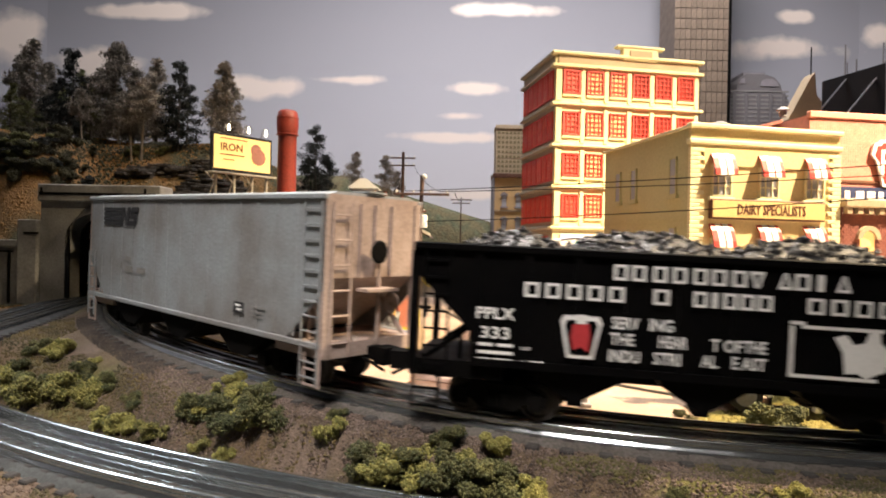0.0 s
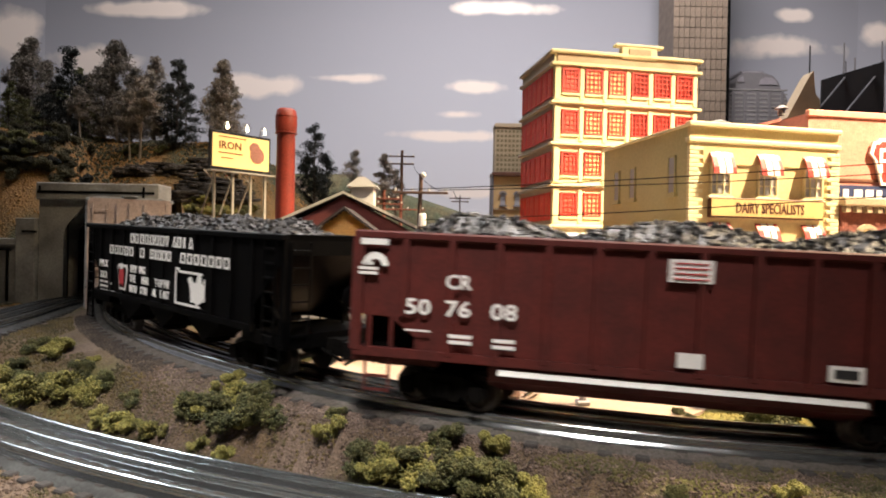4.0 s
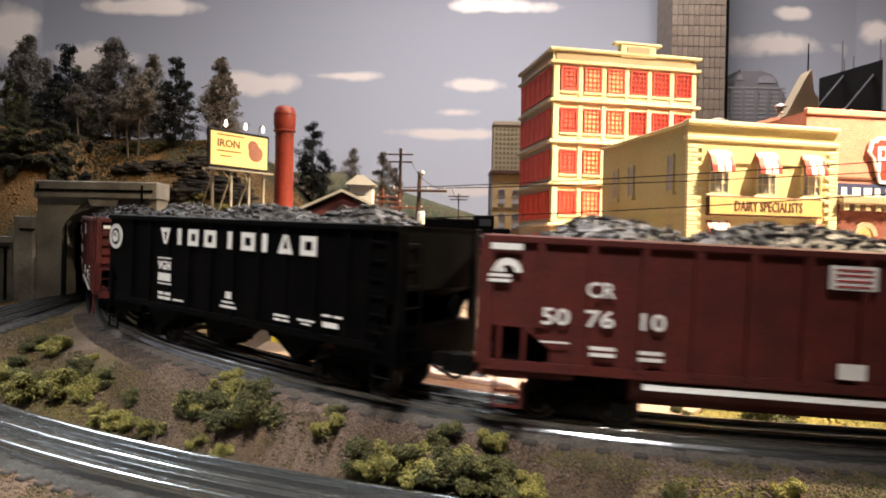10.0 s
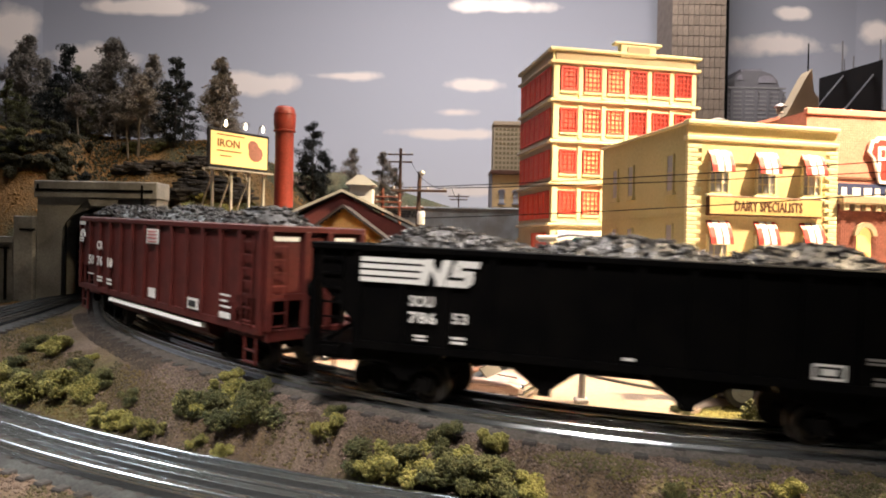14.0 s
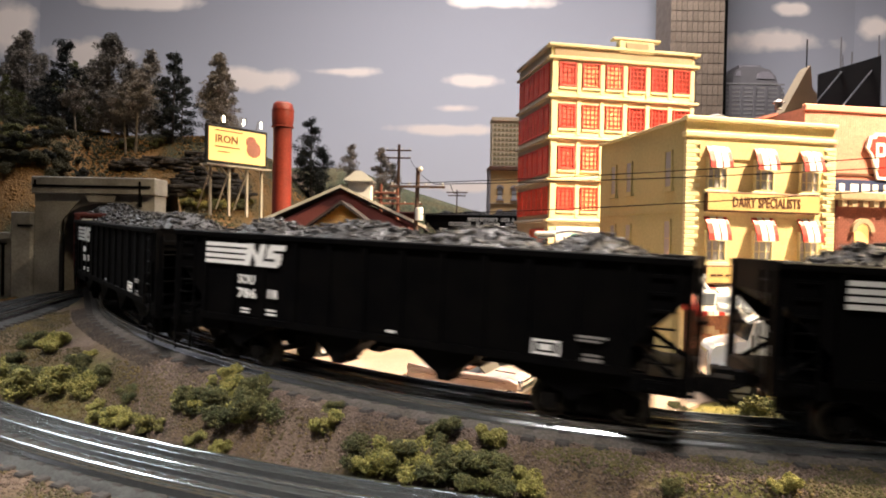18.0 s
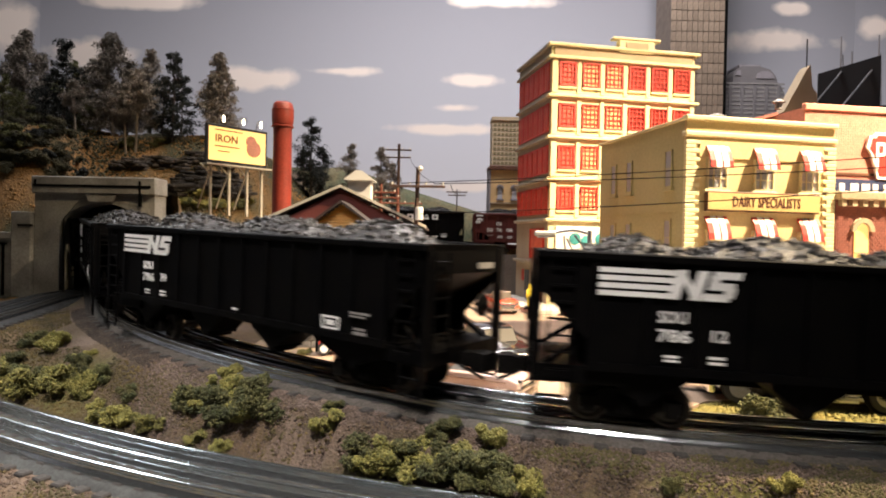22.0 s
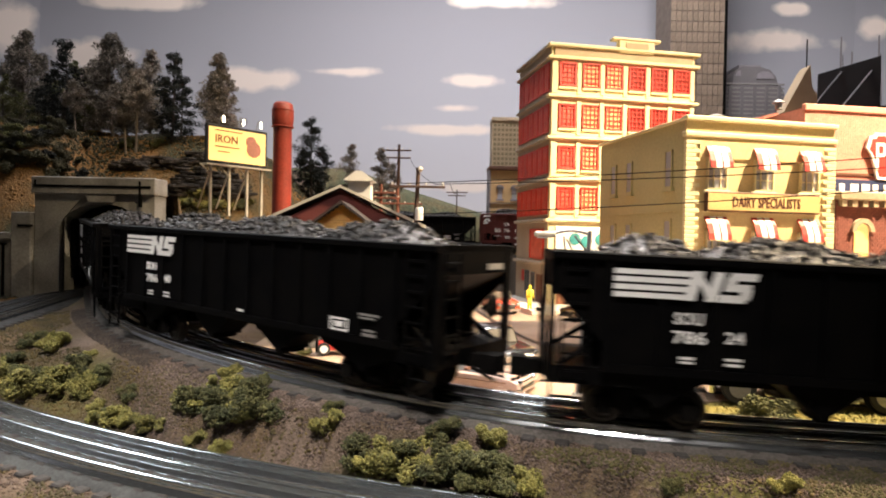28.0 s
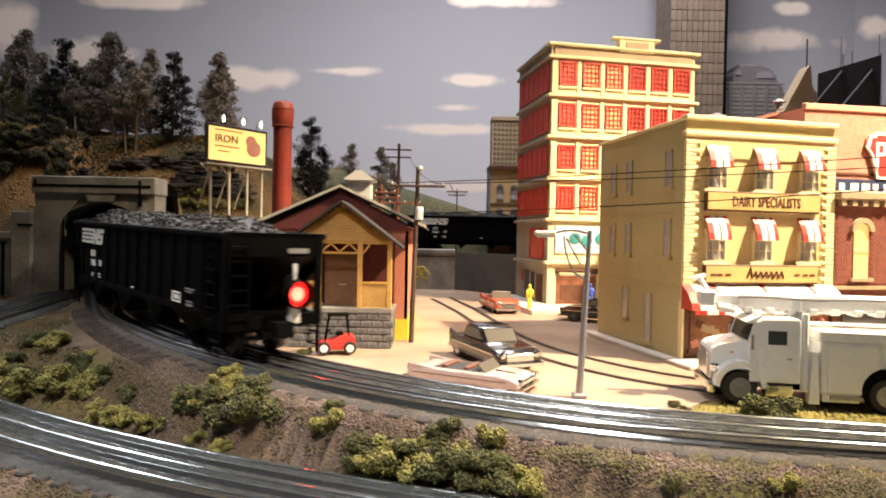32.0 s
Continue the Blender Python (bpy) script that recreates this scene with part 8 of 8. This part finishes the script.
def bush_mesh(seed, mat):
    r = np.random.RandomState(seed)
    blobs = [(0, 0, 0.0035, 0.0050, 260)]
    for k in range(9):
        a = r.uniform(0, 6.28)
        d = r.uniform(0.003, 0.0085)
        blobs.append((d * math.cos(a), d * math.sin(a), r.uniform(0.002, 0.0095), r.uniform(0.0022, 0.0042), 170))
    return clumps("foliage", blobs, mat, seed, 0.00060)


BUSHES = [(bush_mesh(60 + i, m), m) for i, m in enumerate((LEAFOLIVE, LEAFDARK, LEAFOLIVE, LEAFDARK, LEAFOLIVE, LEAFHILL, LEAFHILL, LEAFBLACK))]


def bush(x, y, size, kind, label="crumbly olive-green foam bush on the bank"):
    z = float(height_at(x, y))
    b = thing("bush", label, "bush", pose(x, y, z - 0.001, 0, 0, random.uniform(0, 360)) @ Matrix.Diagonal((size, size, size, 1)), group="bushes")
    f = new("foliage", BUSHES[kind][0])
    f.parent = b
    return b


def bank_point(px, py):
    """Where a line of sight meets the bank, in plan, by stepping along it."""
    d = Vector(((px - 784) / FOCAL, 1.0, (441 - py) / FOCAL + PITCH + (px - 784) / FOCAL * 0.0187))
    for i in range(60, 900):
        t = i * 0.0011
        p = Vector((0, 0, EYE_Z)) + d * t
        if p.z < float(height_at(p.x, p.y)):
            return p.x, p.y
    return None


for px, py, size, kind in ((60, 700, 1.25, 0), (110, 690, 1.15, 0), (30, 680, 1.1, 2), (150, 705, 1.0, 0), (95, 620, 1.0, 4), (60, 612, 0.7, 3), (185, 745, 0.75, 2), (225, 755, 0.8, 0), (270, 762, 0.7, 2), (340, 730, 0.9, 1), (385, 735, 1.0, 1), (420, 745, 1.0, 3), (465, 740, 1.0, 3), (410, 690, 0.8, 2), (455, 710, 0.9, 1), (320, 712, 0.6, 0),
                           (575, 775, 0.75, 2), (640, 825, 0.85, 1), (690, 840, 0.95, 0), (740, 845, 0.95, 2), (790, 850, 0.9, 1), (835, 858, 0.95, 3), (880, 868, 0.9, 1), (655, 845, 0.7, 4), (950, 878, 0.7, 0), (720, 820, 0.7, 3), (810, 825, 0.7, 4), (1330, 800, 0.35, 4), (350, 785, 0.5, 4), (400, 800, 0.5, 0), (15, 655, 0.8, 3), (140, 660, 0.8, 1), (1400, 876, 0.5, 4), (1200, 876, 0.4, 1)):
    q = bank_point(px, py)
    if q and abs(q[0]) < 0.8:
        bush(q[0], q[1], size * 1.42, kind)
        if px < 900:
            x, y = q[0] + random.uniform(-0.014, 0.014), q[1] + random.uniform(-0.004, 0.010)
            if min(float(line_dist(np.array([x]), np.array([y]), line)[0][0]) for line in (MAIN_PTS[::3], FG_PTS[::3])) > 0.036:
                bush(x, y, size * random.uniform(0.7, 1.1), (kind + 1) % 5)
for x, y, size, kind in ((0.143, 0.372, 0.75, 3), (0.181, 0.352, 1.5, 1), (0.193, 0.353, 1.35, 3), (-0.112, 0.515, 0.9, 1), (0.268, 0.366, 0.8, 1), (0.130, 0.378, 0.45, 4), (-0.10, 0.487, 0.6, 2), (-0.125, 0.502, 0.7, 0), (-0.15, 0.525, 0.6, 1), (0.060, 0.383, 0.25, 4)):
    bush(x, y, size, kind, "crumbly olive-green foam bush beside the track")


def scatter(name, label, category, mat, size, spots, seed, flat=0.6, up=0.0):
    """Loose stones or crumbs lying on the ground, too many to count."""
    r = np.random.RandomState(seed)
    p = np.array(spots)
    s = size * r.uniform(0.5, 1.6, len(p))
    c = np.stack([p[:, 0], p[:, 1], height_at(p[:, 0], p[:, 1]) + s * 0.25 + up], 1)
    return tagged(new(name, crumbs(name, c, s, mat, r, flat)), label, category, kind="stuff")


def along(line, lo, hi, count, seed, side=1):
    r = np.random.RandomState(seed)
    p = np.array(line)
    t = np.gradient(p[:, :2], axis=0)
    t /= np.linalg.norm(t, axis=1)[:, None]
    out = []
    for k in range(count):
        i = r.randint(len(p))
        d = side * (lo + (hi - lo) * r.rand() ** 1.3)
        j = r.uniform(-0.01, 0.01)
        out.append((p[i, 0] - t[i, 1] * d + t[i, 0] * j, p[i, 1] + t[i, 0] * d + t[i, 1] * j))
    return out


NEARMAIN = [q for q in MAIN_PTS if -0.34 < q[0] < 0.34 and q[1] < 0.62]
scatter("bank_gravel", "loose brown-grey gravel on the bank below the track", "gravel", GRAVEL, 0.00062, along([q for q in dense(NEARMAIN) if q[0] > -0.16], 0.0262, 0.066, 30000, 5, 1), 6)
scatter("upper_gravel", "dusty brown gravel beside the track near the tunnel", "gravel", DARKGRIT, 0.00062, along([q for q in dense(NEARMAIN) if q[0] <= -0.16], 0.0262, 0.042, 7000, 15, 1), 16)
scatter("lower_gravel", "loose grey-brown gravel behind the lower line", "gravel", BROWNGRAVEL, 0.00062, along([q for q in dense(FG_PTS) if -0.5 < q[0] < 0.1], 0.0262, 0.034, 5000, 17, 1), 18)
scatter("foreground_gravel", "loose brown gravel in front of the lower line", "gravel", BROWNGRAVEL, 0.0007, along([q for q in dense(FG_PTS) if -0.5 < q[0] < 0.2], 0.0262, 0.10, 15000, 7, -1), 8)


def tufts(count, seed):
    r = np.random.RandomState(seed)
    x, y = r.uniform(-0.42, 0.30, count), r.uniform(0.22, 0.62, count)
    md, fd, sd = (line_dist(x, y, q)[0] for q in (MAIN_PTS[::3], FG_PTS[::3], SIDE_PTS[::4]))
    line = np.array(NEARMAIN)
    order = np.argsort(line[:, 0])
    front = y < np.interp(x, line[order, 0], line[order, 1])
    patch = np.array([noise.noise(Vector((a * 22, b * 22, seed))) for a, b in zip(x, y)]) > -0.08
    ok = (md > 0.044) & (fd > 0.030) & (sd > 0.030) & front & patch
    return list(zip(x[ok], y[ok]))


scatter("grass_tufts", "ochre and olive scatter grass on the bank", "grass", TUFT, 0.00085, tufts(130000, 3), 9, 0.8)
moss = []
for k in range(26000):
    x, y = random.uniform(-0.02, 0.30), random.uniform(0.19, 0.27)
    if noise.noise(Vector((x * 26, y * 40, 7))) > 0.04 and float(line_dist(np.array([x]), np.array([y]), MAIN_PTS[10:24])[0][0]) > 0.050:
        moss.append((x, y))
scatter("bank_moss", "mossy yellow-green ground cover low on the bank", "moss", MOSS, 0.00075, moss, 19, 0.9)
strip = []
for k in range(26000):
    s = random.uniform(-0.34, 0.26)
    p, _ = on_main(s, -random.uniform(0.036, 0.066 + 0.046 * float(smooth01(np.array((0.15 - s) / 0.06)))))
    strip.append((p.x, p.y))
scatter("verge_grass", "ochre verge grass between track and street", "grass", VERGE, 0.0011, strip, 10, 1.0, 0.002)
hillspots = []
for k in range(76000):
    x, y = random.uniform(-0.85, -0.14), random.uniform(0.70, 1.25)
    if y < 0.78 and x > -0.49:
        continue
    hillspots.append((x, y))
scatter("hill_grass", "ochre and brown grass clumps on the hillside", "grass", HILLTUFT, 0.0014, hillspots[:26000], 11, 1.0)
scatter("hill_scrub", "dark mossy scrub on the hillside", "scrub", LEAFHILL, 0.0019, [p for p in hillspots[26000:] if noise.noise(Vector((p[0] * 9, p[1] * 9, 2))) > 0.05 + 1.3 * (p[0] + 0.42)], 12, 1.1)
weeds = [(x, float(np.interp(x, WALL_X, WALL_Y)) + random.uniform(0.004, 0.014)) for x in [random.uniform(-0.10, 0.03) for _ in range(260)]]
scatter("wall_weeds", "weeds along the top of the retaining wall", "weeds", LEAFOLIVE, 0.0022, weeds, 13, 1.2, 0.014)


def tree(x, y, h, crown, leaf, bark, seed, wide=0.24, label="feathery grey-green model tree", bare=0.25, z=None):
    """Tapered trunk, limbs and a ragged crown of crumbs."""
    r = np.random.RandomState(seed)
    z = float(height_at(x, y)) if z is None else z
    t = thing("tree", label, "tree", pose(x, y, z - 0.004), group="trees")
    bm = BM()
    lean = r.uniform(-0.05, 0.05, 2) * h
    mid = Vector((lean[0], lean[1], h * 0.5))
    top = Vector((lean[0] * 0.6, lean[1] * 0.6, h * 0.97))
    rod(bm, (0, 0, 0), mid, h * 0.018, 7, h * 0.011)
    rod(bm, mid, top, h * 0.011, 6, h * 0.003)
    blobs = []
    n = int(crown * 2.6)
    for k in range(n):
        f = bare + (1 - bare) * (k + r.rand()) / n
        a = r.uniform(0, 6.28)
        g = (f - bare) / (1 - bare)
        spread = wide * h * (0.55 + 1.1 * g if g < 0.35 else 0.935 - 1.12 * (g - 0.35)) * r.uniform(0.25, 1.0)
        c = Vector((0, 0, 0)).lerp(mid, min(1, f * 2)) if f < 0.5 else mid.lerp(top, (f - 0.5) * 2)
        tip = c + Vector((math.cos(a) * spread, math.sin(a) * spread, h * r.uniform(0.0, 0.06)))
        rod(bm, c, tip, h * 0.005, 4, h * 0.0016)
        blobs.append((tip.x, tip.y, tip.z, h * r.uniform(0.045, 0.09) * (1.3 - 0.6 * f), 120))
        q = c.lerp(tip, 0.5)
        blobs.append((q.x, q.y, q.z + h * 0.01, h * r.uniform(0.035, 0.06), 60))
    part("trunk", bm, bark, t)
    f = new("crown", leaves("crown", blobs, leaf, seed + 500, min(h, 0.14) * 0.0105))
    f.parent = t
    return t


def on_sight(px, d):
    return (px - 784) / FOCAL * d


# grey foliage lightened so its colour holds the light on these trees
LITLEAF = material("dry_grey_foliage", (0.27, 0.235, 0.195), 0.9, vary=0.35, scale=200, fine=900, bump=0.3, other=(0.17, 0.145, 0.118), island=0.5)


def hill_tree(px, d, top, n, leaf, wide, seed, bare=0.06):
    """A tree on the hilltop, as tall as its tip rises over the sight line."""
    x = on_sight(px, d)
    h = EYE_Z + (421 - top) / FOCAL * d - float(height_at(x, d))
    h = max(h, 0.05)
    dark = leaf in (LEAFBLACK, LEAFDARK, LEAFHILL)
    tree(x, d, h, n, leaf, DARKBARK if dark else BARK, seed, wide, "black-green model tree on the hilltop" if leaf is LEAFBLACK else "dark green model tree on the hillside" if dark else "feathery grey-green model tree on the hilltop", bare)


# direction, distance, tip, density, foliage, width
for px, d, top, n, leaf, wide, seed in ((20, 1.06, 92, 20, LEAFGREY, 0.24, 1), (46, 1.04, 66, 26, LEAFGREY, 0.24, 2), (66, 1.08, 104, 18, LEAFGREY, 0.30, 3), (107, 1.00, 76, 12, LEAFBLACK, 0.26, 4), (92, 1.04, 128, 16, LEAFBLACK, 0.34, 5), (125, 1.06, 118, 14, LEAFDARK, 0.34, 6), (150, 1.06, 124, 18, LEAFGREY, 0.40, 7), (172, 1.08, 106, 20, LEAFGREY, 0.36, 8),
                                        (198, 1.02, 68, 30, LEAFGREY, 0.34, 9), (222, 1.06, 116, 18, LEAFGREY, 0.38, 10), (240, 1.04, 128, 16, LITLEAF, 0.38, 11), (264, 1.05, 95, 18, LITLEAF, 0.28, 12), (302, 1.00, 100, 14, LEAFBLACK, 0.30, 13), (318, 1.03, 140, 12, LEAFBLACK, 0.40, 14), (284, 1.05, 140, 12, LEAFBLACK, 0.36, 15), (386, 1.02, 100, 24, LITLEAF, 0.24, 16), (400, 1.06, 136, 14, LITLEAF, 0.28, 17), (372, 1.05, 140, 12, LITLEAF, 0.28, 18),
                                        (5, 0.96, 140, 14, LEAFDARK, 0.40, 19), (34, 0.94, 170, 16, LEAFDARK, 0.46, 20), (70, 0.98, 160, 14, LEAFBLACK, 0.44, 21), (110, 0.98, 172, 12, LEAFBLACK, 0.44, 22), (145, 1.00, 172, 12, LEAFDARK, 0.44, 23)):
    hill_tree(px, d, top, n, leaf, wide, seed)
# dark undergrowth left of and over the tunnel, pale birch stems on the crest
under = np.random.RandomState(14)
for k in range(64):
    q = bank_point(under.uniform(-20, 150) if k < 44 else under.uniform(180, 400), under.uniform(212, 318) if k < 44 else under.uniform(215, 262))
    if q and q[1] > 0.70:
        bush(q[0], q[1], under.uniform(1.0, 2.1), (5, 6, 7, 5, 3, 6)[k % 6], "dark mossy undergrowth clump on the hillside")
for px, d, top, n, seed in ((133, 0.95, 150, 12, 71), (221, 0.97, 158, 12, 72), (238, 0.975, 132, 12, 73)):
    hill_tree(px, d, top, n, LITLEAF, 0.26, seed, 0.5)
for px, d, h, z, leaf, seed, wide in ((550, 1.22, 0.170, 0.150, LEAFBLACK, 31, 0.30), (566, 1.26, 0.12, 0.15, LEAFBLACK, 32, 0.34), (534, 1.25, 0.12, 0.14, LEAFBLACK, 36, 0.30), (620, 1.32, 0.115, 0.170, LITLEAF, 33, 0.26), (675, 1.26, 0.130, 0.140, LITLEAF, 34, 0.26), (694, 1.30, 0.105, 0.14, LITLEAF, 35, 0.26)):
    tree(on_sight(px, d), d, h, 13, leaf, DARKBARK if leaf is LEAFBLACK else BARK, seed, wide, "tall model tree behind the station", 0.2, z)


def far_hill(name, label, pts, d, mat, depth=0.16):
    """A rounded ridge from (direction, height) pairs."""
    h = thing(name, label, "hill", group="far hills")
    bm = BM()
    rows = []
    for k in range(7):
        a = math.pi * k / 6
        rows.append([bm.verts.new((x, d - depth * math.cos(a) * 0.5, -0.02 + (z + 0.02) * math.sin(a) ** 0.6 + 0.004 * noise.noise(Vector((x * 30, k, d))))) for x, z in pts])
    for a, b in zip(rows, rows[1:]):
        for i in range(len(pts) - 1):
            bm.faces.new((a[i], a[i + 1], b[i + 1], b[i]))
    part("slope", bm, mat, h, smooth=True)


HILLGREEN = material("hazy_green_hill", (0.075, 0.085, 0.045), 0.95, vary=0.4, scale=35, fine=180, bump=0.6, other=(0.12, 0.10, 0.05), dist=0.004)
ridge = [(on_sight(px, 1.48), EYE_Z + (424 - py) / FOCAL * 1.48) for px, py in ((300, 280), (420, 290), (500, 300), (560, 303), (610, 300), (650, 312), (700, 332), (750, 345), (800, 360), (850, 374), (890, 384), (960, 395))]
far_hill("far_hill", "low hazy green ridge behind the town", ridge, 1.48, HILLGREEN)


# near-black rock colour stands in for the shade of a hollow
ROCKSHADE = material("shadowed_slate", (0.035, 0.028, 0.023), 0.9, vary=0.5, scale=70, fine=400, bump=0.9, other=(0.018, 0.015, 0.013), dist=0.003)


def rock_ledge(px, py, wide, mat, r):
    """Three uneven layers of rock that stick out of the hillside."""
    q = bank_point(px, py)
    if not q or q[1] < 0.775:
        return
    x, y = q
    o = thing("rock_ledge", "dark layered rock ledge on the hillside", "rock", pose(x, y, float(height_at(x, y)) - 0.002, r.uniform(-6, 6), r.uniform(-6, 6), r.uniform(-20, 20)), group="rock ledges")
    for j in range(3):
        w, dp = wide * r.uniform(0.6, 1.1), r.uniform(0.008, 0.016)
        z = -0.007 + 0.0052 * j
        outline = [(w * math.cos(a) * r.uniform(0.8, 1.1), dp * math.sin(a) * r.uniform(0.7, 1.2)) for a in [k * 0.6283 for k in range(10)]]
        part("stratum", bev(slab(BM(), outline, "z", z, z + r.uniform(0.0035, 0.005)), 0.0007), mat, o, m=pose(r.uniform(-0.006, 0.006), r.uniform(-0.003, 0.003), 0, 0, 0, r.uniform(-10, 10)))


ledges = np.random.RandomState(4)
for k in range(15):
    rock_ledge(215 + 13 * k, 282 + ledges.uniform(-9, 12), 0.020, ROCK, ledges)
# these ledges fill the uncarved recess with painted shade
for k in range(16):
    rock_ledge(300 + 10 * k, 334 + ledges.uniform(-6, 6), 0.022, ROCKSHADE, ledges)
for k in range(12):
    rock_ledge(318 + 10 * k, 312 + ledges.uniform(-9, 14), 0.016, ROCKSHADE, ledges)
for k in range(9):
    q = bank_point(322 + 14 * k, 345 + ledges.uniform(-5, 7))
    if q:
        bush(q[0], q[1], ledges.uniform(0.7, 1.1), k % 5, "olive-green foam bush at the foot of the hill")
for k in range(11):
    q = bank_point(318 + 15 * k, 368 + ledges.uniform(-5, 6))
    if q:
        bush(q[0], q[1], ledges.uniform(0.9, 1.4), (0, 1, 4)[k % 3], "olive-green foam bush at the foot of the hill")
motions()
